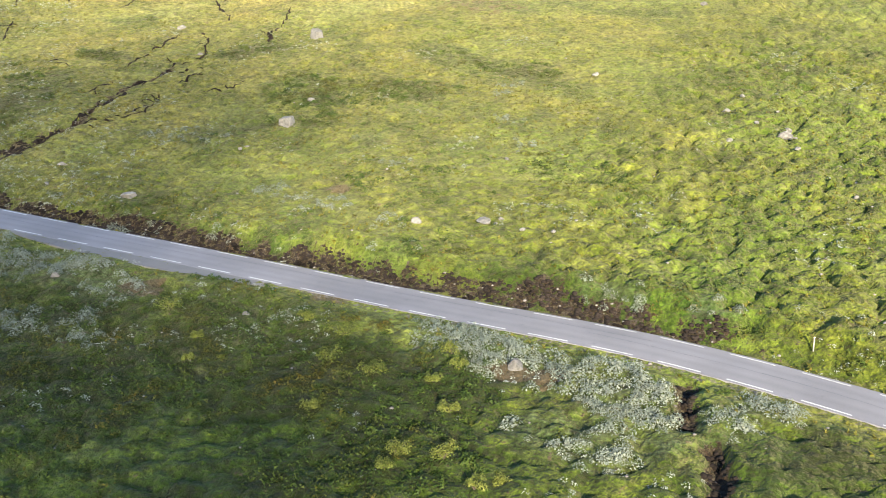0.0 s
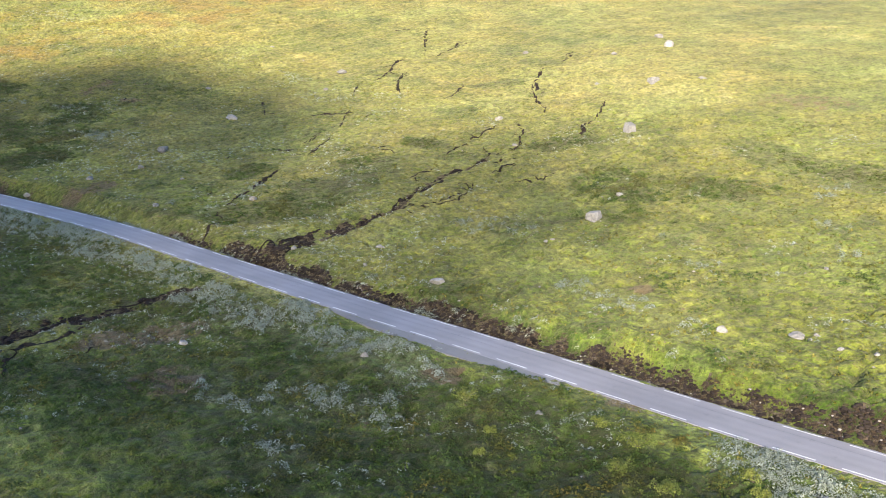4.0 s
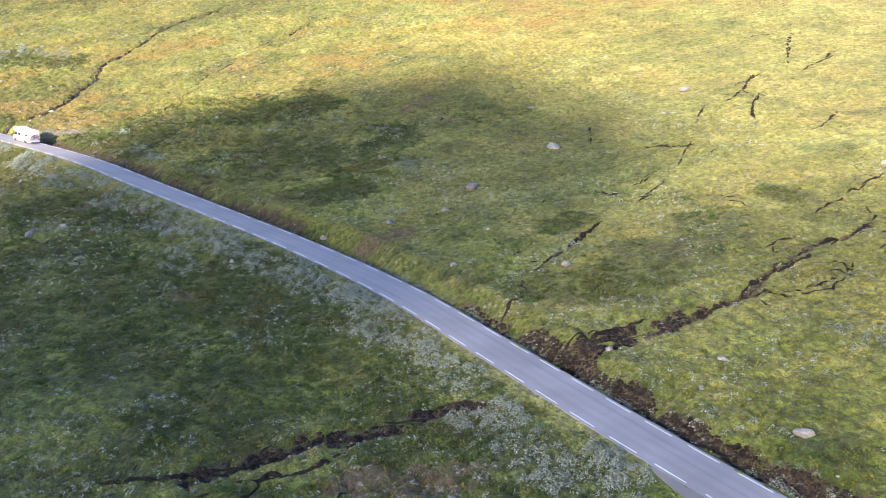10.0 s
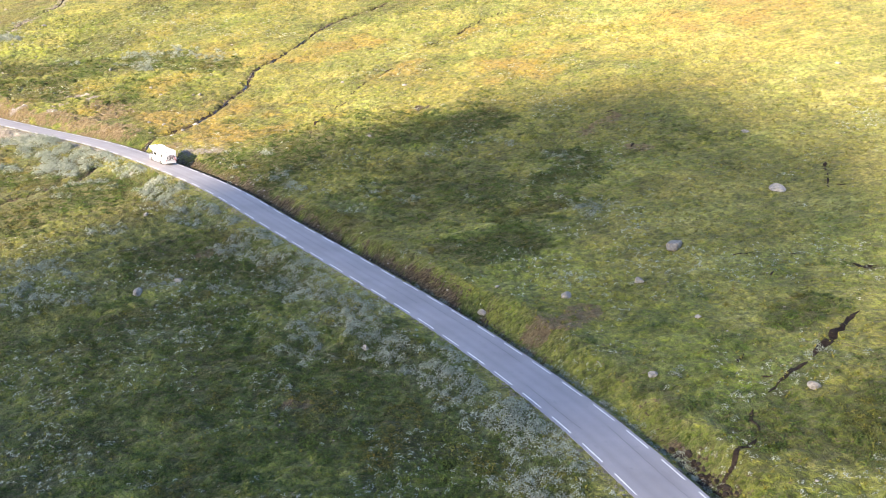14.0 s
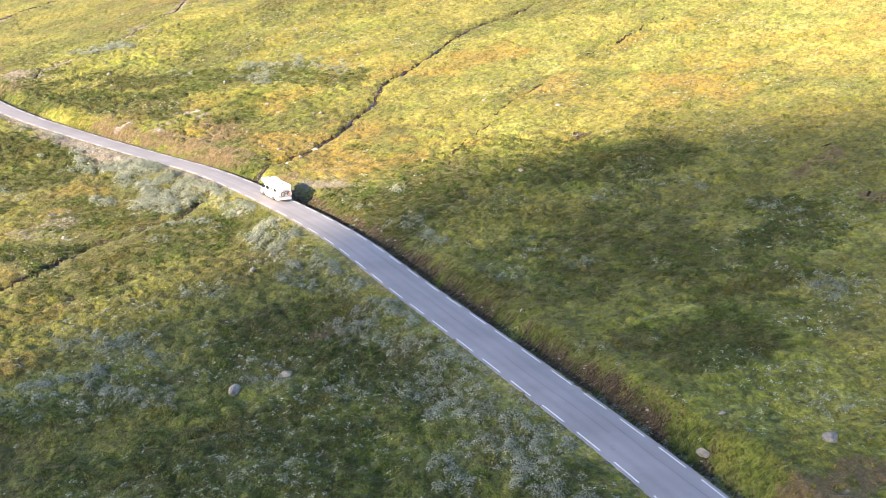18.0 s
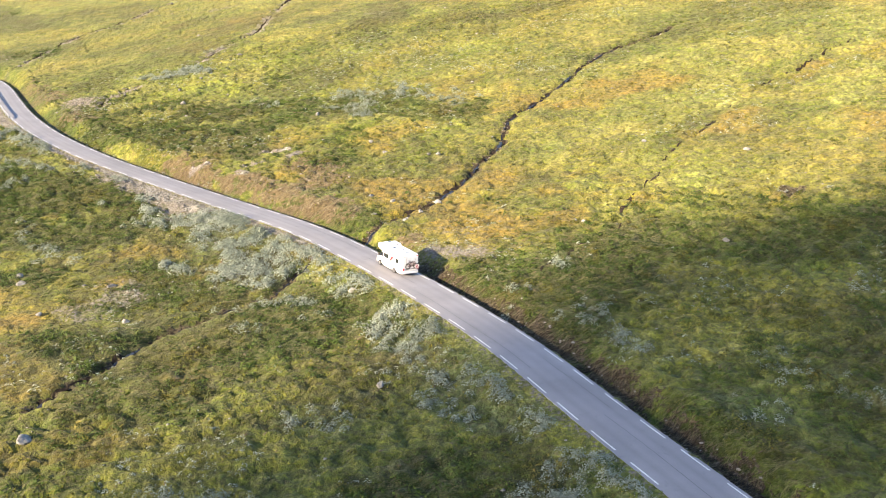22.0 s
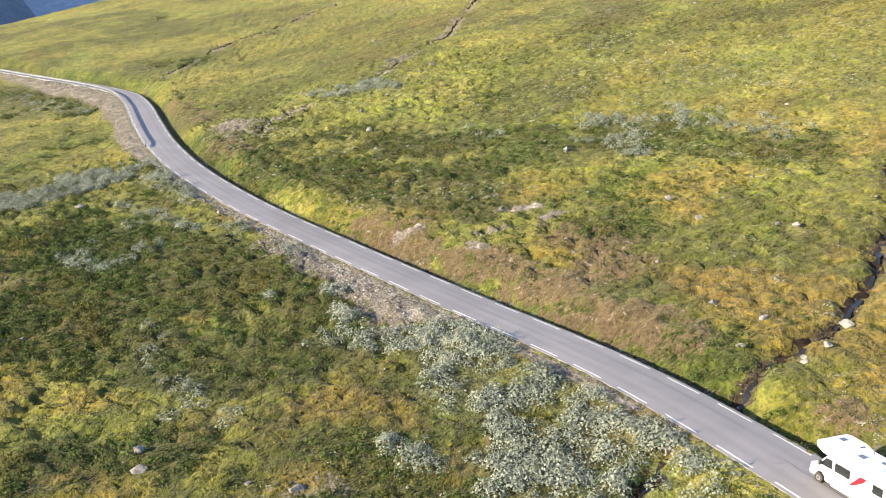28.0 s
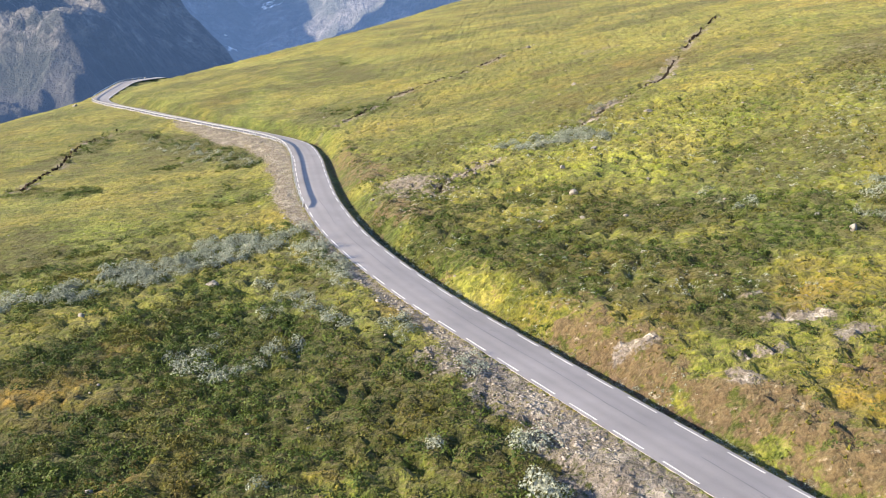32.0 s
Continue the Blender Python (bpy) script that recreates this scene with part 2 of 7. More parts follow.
# ---- the lie of the land ----
PLANE = (15.98, -0.1271, 0.1383)
SWELLS = (
    (-560, -240, 1.67),
    (-480, -240, 1.73),
    (-480, -160, 1.10),
    (-400, -240, -0.47),
    (-400, -160, 0.55),
    (-320, -240, -0.27),
    (-320, -160, -1.75),
    (-320, -80, -2.68),
    (-320, 0, 3.37),
    (-240, -160, -2.90),
    (-240, -80, -5.25),
    (-240, 0, 2.94),
    (-160, -160, 2.05),
    (-160, -80, -2.31),
    (-160, 0, -4.13),
    (-160, 80, -2.24),
    (-80, -80, -5.16),
    (-80, 0, -4.78),
    (-80, 80, -1.74),
    (-80, 160, 1.63),
    (0, -80, -2.92),
    (0, 0, -2.68),
    (0, 80, -4.78),
    (0, 160, -2.22),
    (80, -80, -1.62),
    (80, 0, -3.88),
    (80, 80, -2.70),
    (80, 160, 0.03),
    (160, -80, -0.38),
    (160, 0, -4.86),
    (160, 80, -0.02),
    (160, 160, 3.05),
    (240, -80, 5.05),
    (240, 0, 1.36),
)

ROAD = (
    (230.0, -18.0, -14.0),
    (208.0, -8.5, -12.6),
    (186.0, 0.8, -11.4),
    (163.2, 8.2, -10.5),
    (139.1, 11.4, -9.9),
    (114.8, 12.4, -8.3),
    (90.4, 12.5, -6.5),
    (66.0, 13.7, -4.9),
    (41.7, 14.3, -3.1),
    (17.4, 12.1, -1.2),
    (-6.6, 7.5, 1.1),
    (-30.4, 2.3, 3.5),
    (-54.2, -2.7, 5.8),
    (-77.5, -10.1, 7.8),
    (-100.1, -19.3, 9.7),
    (-121.0, -31.8, 11.4),
    (-141.7, -44.6, 13.3),
    (-162.2, -57.7, 15.7),
    (-183.6, -69.4, 18.5),
    (-206.2, -78.5, 21.2),
    (-229.5, -85.8, 23.8),
    (-252.9, -92.7, 26.2),
    (-275.7, -101.3, 28.2),
    (-295.7, -115.1, 29.8),
    (-314.2, -131.1, 31.3),
    (-332.8, -146.8, 32.8),
    (-351.4, -162.6, 34.3),
    (-370.0, -178.3, 36.0),
    (-388.3, -194.5, 37.6),
    (-408.1, -208.6, 39.6),
    (-431.0, -216.8, 42.3),
    (-454.6, -223.1, 45.4),
    (-478.5, -227.9, 48.7),
    (-501.0, -223.0, 51.5),
)
HALF_ROAD, LINE_AT = 2.95, 2.57


def smooth(a, b, v):
    u = np.clip((v - a) / (b - a), 0, 1)
    return u * u * (3 - 2 * u)


def curve_through(points, steps):
    """A smooth line through the points."""
    c = np.array(points, float)
    c = np.concatenate([[2 * c[0] - c[1]], c, [2 * c[-1] - c[-2]]])
    u = np.linspace(0, 1, steps, endpoint=False)[:, None]
    out = [0.5 * (2 * b + (d - a) * u + (2 * a - 5 * b + 4 * d - e) * u**2 + (3 * b - a - 3 * d + e) * u**3) for a, b, d, e in zip(c, c[1:], c[2:], c[3:])]
    return np.concatenate([*out, c[-2:-1]])


def lattice(ix, iy, seed):
    v = np.sin(ix * 127.1 + iy * 311.7 + seed * 74.7) * 43758.5453
    return v - np.floor(v)


def rough_noise(x, y, size, seed=0):
    """Smooth random values from -1 to 1 over patches of that size in metres."""
    u, v = x / size + 137.3 * seed, y / size + 91.7 * seed
    iu, iv = np.floor(u), np.floor(v)
    fu, fv = u - iu, v - iv
    fu, fv = fu * fu * (3 - 2 * fu), fv * fv * (3 - 2 * fv)
    a = lattice(iu, iv, seed) * (1 - fu) + lattice(iu + 1, iv, seed) * fu
    b = lattice(iu, iv + 1, seed) * (1 - fu) + lattice(iu + 1, iv + 1, seed) * fu
    return 2 * (a * (1 - fv) + b * fv) - 1


def mounds(x, y, size, seed=0):
    """Rounded hummocks with creases between them, 0 in a crease to 1 on top."""
    u, v = x / size, y / size
    iu, iv = np.floor(u), np.floor(v)
    best = np.full(x.shape, 9.0)
    for i in (-1, 0, 1):
        for j in (-1, 0, 1):
            cu, cv = iu + i, iv + j
            du = cu + 0.15 + 0.7 * lattice(cu, cv, seed) - u
            dv = cv + 0.15 + 0.7 * lattice(cu, cv, seed + 31) - v
            best = np.minimum(best, du * du + dv * dv)
    return np.clip(1 - 2.5 * best, 0, 1)


CENTRE = curve_through(ROAD, 24)
ALONG = np.r_[0, np.cumsum(np.hypot(*np.diff(CENTRE[:, :2], axis=0).T))]
HEADING = np.gradient(CENTRE[:, :2], axis=0)
HEADING /= np.hypot(*HEADING.T)[:, None]
RIGHT = np.stack([HEADING[:, 1], -HEADING[:, 0]], 1)


def road_place(s, across=0.0):
    """The place on the road s metres along it, and so far to the right of its middle; and its heading."""
    p = np.array([np.interp(s, ALONG, CENTRE[:, k]) for k in range(3)])
    h = np.array([np.interp(s, ALONG, HEADING[:, k]) for k in range(2)])
    h /= np.hypot(*h)
    return Vector((p[0] + h[1] * across, p[1] - h[0] * across, p[2])), math.atan2(h[1], h[0])


def land(x, y):
    """The height of the open hillside."""
    z = PLANE[0] + PLANE[1] * x + PLANE[2] * y
    for cx, cy, h in SWELLS:
        z = z + h * np.exp(-((x - cx) ** 2 + (y - cy) ** 2) / (2 * 75.0**2))
    # the valley side falls away beyond the last bend
    edge = np.maximum(0, -(y + 190) - 0.25 * (x + 420)) * smooth(-150, -330, x)
    z = z + 0.034 * np.maximum(0, -335 - x) * smooth(-215, -120, y)
    return z - 0.0016 * edge**2 / (1 + edge / 250)


def nearest_on(line, x, y, reach):
    """How far each place lies from the line, and the index of the line's nearest point; far ones are left at reach."""
    away, which = np.full(x.shape, float(reach)), np.zeros(x.shape, int)
    lo, hi = line[:, :2].min(0) - reach, line[:, :2].max(0) + reach
    near = np.flatnonzero((x > lo[0]) & (x < hi[0]) & (y > lo[1]) & (y < hi[1]))
    for part_of in np.array_split(near, max(1, len(near) * len(line) // 4000000 + 1)):
        d = (x[part_of, None] - line[:, 0]) ** 2 + (y[part_of, None] - line[:, 1]) ** 2
        k = d.argmin(1)
        which[part_of], away[part_of] = k, np.minimum(reach, np.sqrt(d[np.arange(len(k)), k]))
    return away, which


def from_road(x, y, reach=40.0):
    """Metres to the right of the road's middle (left: negative), and the road's index there."""
    away, k = nearest_on(CENTRE, x, y, reach)
    side = np.sign((x - CENTRE[k, 0]) * RIGHT[k, 0] + (y - CENTRE[k, 1]) * RIGHT[k, 1])
    return np.where(away < reach, away * np.where(side == 0, 1, side), reach), k


# brooks, peat cuts and cracks in the turf: half width, depth, line
CUTS_ONE = (
    (0.8, 0.8, ((-94.6, -13.5), (-95.8, -10.7), (-99.3, -6.9), (-101.2, -2.7), (-104.9, 1.6), (-111.2, 6.9), (-117.2, 10.7), (-123.4, 15.2), (-133.3, 19.3), (-139.7, 24.2), (-146.7, 31.4), (-154.8, 38.6), (-164.7, 47.9), (-167.6, 54.4), (-169.9, 61.9), (-175.9, 71.6))),
    (0.6, 0.7, ((-87.1, -19.7), (-83.2, -23.1), (-79.4, -25.4), (-78.4, -28.3), (-76.5, -31.2), (-74.6, -33.9), (-73, -36.9), (-71.3, -39.8))),
    (0.6, 0.7, ((-71.2, -38.6), (-65.8, -43), (-61, -45.9), (-58.1, -48.3), (-55.4, -50.6))),
    (2.9, 0.8, ((72.5, 17.1), (71.8, 22.6), (71.9, 28.3), (73.5, 35.2))),
    (0.5, 0.5, ((73.5, 35.2), (74, 42.6), (70.8, 52.3), (70.2, 61.1), (71.3, 65.3), (70.3, 71.1))),
)
CUTS_TWO = (
    (0.35, 0.4, ((74, 42.6), (77.3, 47.2), (78.5, 53.3), (77.4, 57.4))),
    (1.5, 0.5, ((74.4, 4.9), (73, 1.3), (73.6, -3.4), (72.4, -8.8), (71, -11.3), (71, -17.5), (70.1, -22.7))),
    (0.4, 0.4, ((73.3, -7), (75.9, -12.5), (74.4, -17.4), (76.6, -20.9), (73.8, -27.9))),
    (0.4, 0.5, ((-69.1, 5.8), (-73.1, 10.7), (-76.9, 18.4), (-87, 24.7), (-92.6, 30), (-103.1, 39), (-109.6, 48.3), (-118, 56), (-125.2, 70.6), (-134, 88.6))),
    (0.6, 0.6, ((-339.4, -0.3), (-293.2, -13.3), (-262.4, -21.3), (-249.9, -28.8), (-235, -36.6), (-225.4, -40.6))),
    (0.5, 0.5, ((-214.8, -52.1), (-206.6, -58.4), (-200.7, -59.4))),
)
CUTS_THREE = (
    (0.5, 0.5, ((-362.2, -51.9), (-337.8, -66), (-319.3, -82.2), (-295, -89.6), (-278.4, -94.1))),
    (0.5, 0.8, ((-325.7, -164.7), (-307.1, -165.6), (-279, -157.6), (-244.7, -149.6))),
    (0.6, 1, ((165.6, 2.8), (165.6, -0.7), (166.1, -3.7))),
    (0.6, 1, ((168, -6), (168.7, -7.9), (169.4, -10.6))),
)
CUTS = CUTS_ONE + CUTS_TWO + CUTS_THREE


# plant cover and bare patches: half width, density, the line they lie along
WILLOWS_ONE = (
    (2, 1, ((19, 3.5), (30.4, 5.8), (41, 7.1), (49.2, 7.5))),
    (2, 0.9, ((53, 5.3), (62, 7), (70.6, 6.8))),
    (2.5, 1, ((74.8, 5.4), (84.2, 5.2), (93.5, 6.5))),
    (1.5, 0.9, ((84.8, -1.2), (92, 1.8))),
    (2.2, 1, ((97.5, 4.4), (103.2, 4.1), (108.7, 3.6), (112.7, 2.1))),
    (2.5, 0.5, ((99.6, -9.6), (104.3, -10.9), (109.3, -10.4))),
    (2, 0.4, ((101.4, -2.8), (104, -0.3))),
    (3, 0.35, ((88.9, 42.4), (97.5, 46.4))),
    (1.5, 0.7, ((114.7, 49.7), (117.4, 49.9))),
    (2, 0.4, ((122.2, 42.3), (125.1, 42.7))),
    (2, 0.3, ((132.2, 18.5), (133.7, 19.5))),
    (2, 0.3, ((91.4, 65.6), (95.9, 64.1))),
    (2.5, 1, ((79.1, 5.9), (88.3, 5.6), (95.2, 4.5))),
)
WILLOWS_TWO = (
    (2.5, 1, ((97.6, 2.8), (105.6, 4.1), (113.5, 2.4))),
    (2.5, 0.9, ((104, -7), (109.5, -6.2), (114.4, -6.5))),
    (2, 0.6, ((101.1, -12.7), (107, -12.3))),
    (2, 0.5, ((111.1, -17.7), (116, -17.1))),
    (1.5, 0.5, ((117.7, -26.5), (120, -27))),
    (3.3, 1.2, ((145, 3.4), (150.8, 2.3), (158.1, -0), (163.8, -2.3))),
    (2.5, 1, ((156.4, -8.3), (162, -7.9), (164.8, -5.4))),
    (2.5, 0.9, ((167.5, -4.1), (169.6, -1.3), (171.2, 0.3))),
    (1.5, 0.7, ((154.2, 17), (158.5, 15.7))),
    (1.2, 1, ((164.6, 15.2), (167.3, 15.1))),
    (1.5, 0.5, ((127.7, 71.1), (127.3, 78.7))),
    (1.5, 0.5, ((130.7, 62.4), (133.5, 61.3))),
    (1.5, 0.5, ((122.8, 42.4), (125.7, 42.8))),
    (2, 0.5, ((91.6, 42.6), (96.2, 44.3))),
)
WILLOWS_THREE = (
    (1.5, 0.4, ((136.9, 52.9), (139.8, 53.3))),
    (1.5, 0.4, ((130.1, 0.2), (131.3, 2.8))),
    (2, 1, ((-57.9, -12.4), (-44.5, -8.6), (-34.8, -4.7))),
    (2.5, 0.9, ((-24.9, -5.9), (-14.5, 0.4), (-3.5, 6.4))),
    (2, 0.9, ((-3.6, -2.4), (8.4, 2.6), (13.7, 3.8))),
    (1.5, 0.6, ((12.8, -7.3), (15.1, -3.8))),
    (2.5, 1.1, ((17.7, 2.4), (25.3, 5.3), (33.8, 7.2), (44.1, 8.7), (49.2, 8.6))),
    (2, 0.9, ((34.7, 4.2), (39.9, 5.8))),
    (1.5, 0.8, ((49.9, 4.7), (52.9, 6.6))),
    (1.2, 0.6, ((23.6, -0.2), (26, 1.6))),
    (2, 0.7, ((55.8, 5), (61.5, 7.2))),
    (2, 0.6, ((-174.6, -7.1), (-162, 5))),
    (2, 0.7, ((-99.5, -30.8), (-92.7, -23.4))),
    (1.5, 0.5, ((-43.3, -24.1), (-44.9, -21.3))),
)
WILLOWS_FOUR = (
    (2, 0.5, ((-35.4, -33.7), (-27.1, -30.1))),
    (1, 0.5, ((25.9, -11.2), (29.6, -10.3))),
    (1.5, 0.5, ((-33, 11.8), (-32.5, 15.6))),
    (1.5, 0.6, ((-31.6, 49.4), (-27.4, 51.7))),
    (1.5, 0.6, ((-7.8, 43), (-4.3, 45))),
    (2.5, 1.1, ((-106.3, -33.9), (-92.5, -23.7), (-84.3, -20))),
    (1.5, 1, ((-87.3, -29.6), (-83.1, -21.1))),
    (2.5, 1.2, ((-62.3, -13.3), (-51.6, -10.1), (-38, -5.6))),
    (2.2, 0.9, ((-28.4, -4.2), (-16.9, -0.9), (-11.8, 1.9))),
    (1.5, 0.8, ((-45.5, -24.9), (-41.4, -21.3))),
    (2, 0.8, ((-33.6, -37.5), (-30.2, -30.7))),
    (3, 0.7, ((-20.9, -43.8), (-17, -37.6), (-16.4, -29.8))),
    (3.5, 0.9, ((-5.8, -3.4), (1.7, 0.7), (11.8, 3.3))),
    (2, 0.8, ((8.6, -4.5), (6, -0.5))),
)
WILLOWS_FIVE = (
    (1.3, 0.9, ((12.8, -6.6), (17, -5.1))),
    (2.2, 1.2, ((19.4, 2.7), (23.2, 6.3), (25.6, 7.2))),
    (3, 0.4, ((-2.5, -23.2), (3.8, -19.8))),
    (1.5, 0.8, ((-53.5, 7.5), (-45.3, 9))),
    (2, 0.4, ((-37.5, 18.6), (-27.1, 23.1))),
    (1.5, 0.7, ((-30.5, 49.2), (-27.1, 51.7))),
    (1.5, 0.7, ((-6.4, 42.1), (-3.9, 42))),
    (2, 0.6, ((-171.2, -1.5), (-161.2, 14.5))),
    (1.5, 1, ((-222.7, -52.1), (-222.3, -39.4))),
    (3, 1.3, ((-103.1, -34.2), (-96.1, -28.8), (-90.1, -23.3), (-86.6, -23.6))),
    (2, 1, ((-85.2, -31.3), (-83, -27.1))),
    (1.5, 1.2, ((-86.4, -20.3), (-82.5, -18.7))),
    (1.6, 1, ((-79.5, -17.6), (-74.4, -14.9))),
    (1, 0.8, ((-76.8, -23.5), (-73.5, -21.4))),
    (1.2, 0.7, ((-93.9, -38.6), (-90.4, -35.7))),
)
WILLOWS_SIX = (
    (1, 0.8, ((-76.6, -31.9), (-76.2, -25.1))),
    (1, 0.8, ((-66.3, -12.9), (-63.7, -10.9))),
    (2, 1.3, ((-60, -11.5), (-56.8, -9.2))),
    (0.8, 0.6, ((-69.7, -29.2), (-69.1, -27.9))),
    (0.8, 0.6, ((-69.6, -21.5), (-69, -20.2))),
    (0.8, 0.6, ((-63.3, -16.7), (-62.9, -15.9))),
    (2.5, 0.8, ((-185.9, -87.7), (-179.2, -76.2), (-165.9, -65.8))),
    (1.5, 0.6, ((-152.3, -60.8), (-147.5, -56.7))),
    (2, 0.6, ((-145.8, -76.7), (-157.7, -71.4))),
    (1.5, 0.6, ((-113.6, -41.7), (-110.7, -36.3))),
    (3, 0.6, ((-172.5, -5.7), (-165.4, 3.2), (-154.7, 15.3))),
    (2, 0.4, ((-182, -25.7), (-174.8, -20.9))),
    (1, 1, ((-73, 10.2), (-69.9, 9.4))),
    (1, 0.9, ((-65.7, 2.6), (-66.3, 4.3))),
    (2, 0.6, ((-58, 6.1), (-56.6, 7.9))),
)
WILLOWS_SEVEN = (
    (1, 0.8, ((-62.1, -2.1), (-62.3, 0.7))),
    (2, 1, ((-113.3, -41.2), (-111.4, -38.1), (-112.7, -34.9))),
    (3.3, 1.4, ((-104.7, -31.4), (-100.4, -27.7), (-96, -25.2), (-90.5, -22.9))),
    (2.5, 1.3, ((-95.7, -29.7), (-90.8, -27.8), (-86.7, -26.2))),
    (2.2, 1.4, ((-86.7, -21), (-82.8, -19.1))),
    (1, 1, ((-91.5, -37.8), (-90.2, -35.8))),
    (1, 0.8, ((-125.5, -46.1), (-125.3, -44.3))),
    (3, 1.3, ((-174.3, -95.7), (-175.7, -87.8), (-185.3, -81.7), (-175.7, -69.2))),
    (2, 0.8, ((-143.2, -75.5), (-141.1, -69.7), (-144.3, -67.7))),
    (1.5, 0.6, ((-165.5, -75.3), (-161.1, -71.2))),
    (2, 0.4, ((-119.8, -62), (-104.2, -55.9), (-101.8, -52.3))),
    (4, 0.45, ((-167.2, -6), (-164.1, 5.6), (-159.3, 14.5))),
    (1.5, 0.8, ((-173.4, 5.8), (-167.6, 6.7))),
)
WILLOWS_EIGHT = (
    (2, 1, ((-223, -46.6), (-216.3, -36.6))),
    (2, 0.4, ((-155.4, 12.3), (-150.2, 14.8))),
    (3.3, 1.3, ((-162.6, -105.1), (-168.5, -96.9), (-174.2, -87.7), (-182.5, -78.3), (-178.8, -71.1))),
    (2, 1, ((-143, -75.6), (-141.7, -71), (-145.7, -67.4))),
    (2, 0.6, ((-164.4, -74.3), (-151.6, -63.2))),
    (1.2, 0.9, ((-151.4, -60.1), (-151.5, -57))),
    (0.7, 1.3, ((-124.7, -45.2), (-124.6, -43.3))),
    (0.9, 1.2, ((-119.8, -43.6), (-117.9, -42.3), (-116.6, -42.7))),
    (2, 1.3, ((-113.4, -41.4), (-112, -37.9), (-112, -35.6))),
    (2.2, 1.2, ((-112.7, -33.6), (-110.1, -31.3), (-108.1, -29.4), (-106.4, -28.4))),
    (1, 1, ((-113.8, -45), (-112.5, -43))),
    (0.7, 0.8, ((-125.6, -52.3), (-125.3, -51.3))),
    (0.8, 0.6, ((-141.9, -50), (-135.2, -48.8))),
)
WILLOWS_NINE = (
    (2.5, 0.8, ((-161.9, -5.3), (-154.8, -4.5))),
    (1, 0.5, ((-177.7, -22.1), (-173.7, -19.8))),
    (1.5, 1.3, ((-218.7, -49), (-218, -37.4))),
    (1, 1, ((-241.4, -37), (-246.3, -32.4))),
    (2, 0.7, ((-56.9, -10.6), (-42.1, -8.6))),
    (2.5, 0.9, ((-24.4, -3), (-5.5, 0.9), (11.9, 3.8))),
    (1.5, 0.8, ((6.4, -4.8), (15.8, -4.5))),
    (2.5, 1, ((16.9, 2.7), (33.3, 5.1), (46.1, 9.3))),
    (1.2, 0.9, ((49.5, 2.8), (54, 5.1))),
    (2.5, 0.8, ((58.4, 7.1), (70.2, 6.4))),
    (3, 1.1, ((76, 4.7), (83, 5.1), (90.9, 5.5), (94.2, 5.3))),
    (1.5, 0.9, ((84.2, 0.4), (91.6, 1.2))),
    (1.5, 0.6, ((98, 1.9), (99.1, 4.7))),
    (1, 0.5, ((60.5, -8), (61.8, -7.3))),
)
WILLOWS_TEN = (
    (1.5, 0.5, ((54.8, -21.3), (54.8, -19.5))),
    (3, 0.45, ((91.9, 41.5), (97.6, 43))),
    (2, 0.3, ((91.5, 20.6), (94, 20.9))),
    (2.5, 1, ((-90.1, -31.2), (-89, -23.4), (-83.3, -19.3))),
    (2.5, 1.2, ((-60.9, -12.4), (-47.5, -9.1), (-37.7, -6.1))),
    (1.5, 0.9, ((-44.9, -12.2), (-38, -8))),
    (1.5, 0.7, ((-45.6, -22.1), (-41.7, -20.4))),
    (2, 1, ((-34.8, -38.4), (-33.6, -32.1))),
    (2.5, 0.9, ((-20, -46.7), (-23.6, -41.4), (-25.1, -36))),
    (1.5, 0.7, ((-25.6, -28.1), (-21.5, -26.5))),
    (2.5, 0.6, ((-21.5, -35.2), (-17.1, -32))),
    (2, 0.6, ((-18.5, -18.9), (-13.6, -15.4))),
    (2.5, 0.8, ((-24, -7.1), (-17.9, -3.4), (-11.2, -0.5))),
    (2, 1.3, ((-3.7, -3.3), (1, -0.3))),
)
WILLOWS_ELEVEN = (
    (2, 0.7, ((-9.7, -13), (-8.8, -7.3))),
    (1.5, 0.8, ((-25.6, -2.6), (-27, 0.8))),
    (1.5, 0.7, ((-55.9, 7.3), (-49.4, 8.5))),
    (2, 0.6, ((-31.3, 12.3), (-28.9, 14.6))),
    (1.5, 0.6, ((-45.7, 47.1), (-42.4, 48.2))),
    (1.2, 0.6, ((-22.2, 30.5), (-20.6, 31.5))),
    (1.2, 0.4, ((-6, 21.3), (-5.1, 21.8))),
)
WILLOWS = WILLOWS_ONE + WILLOWS_TWO + WILLOWS_THREE + WILLOWS_FOUR + WILLOWS_FIVE + WILLOWS_SIX + WILLOWS_SEVEN + WILLOWS_EIGHT + WILLOWS_NINE + WILLOWS_TEN + WILLOWS_ELEVEN
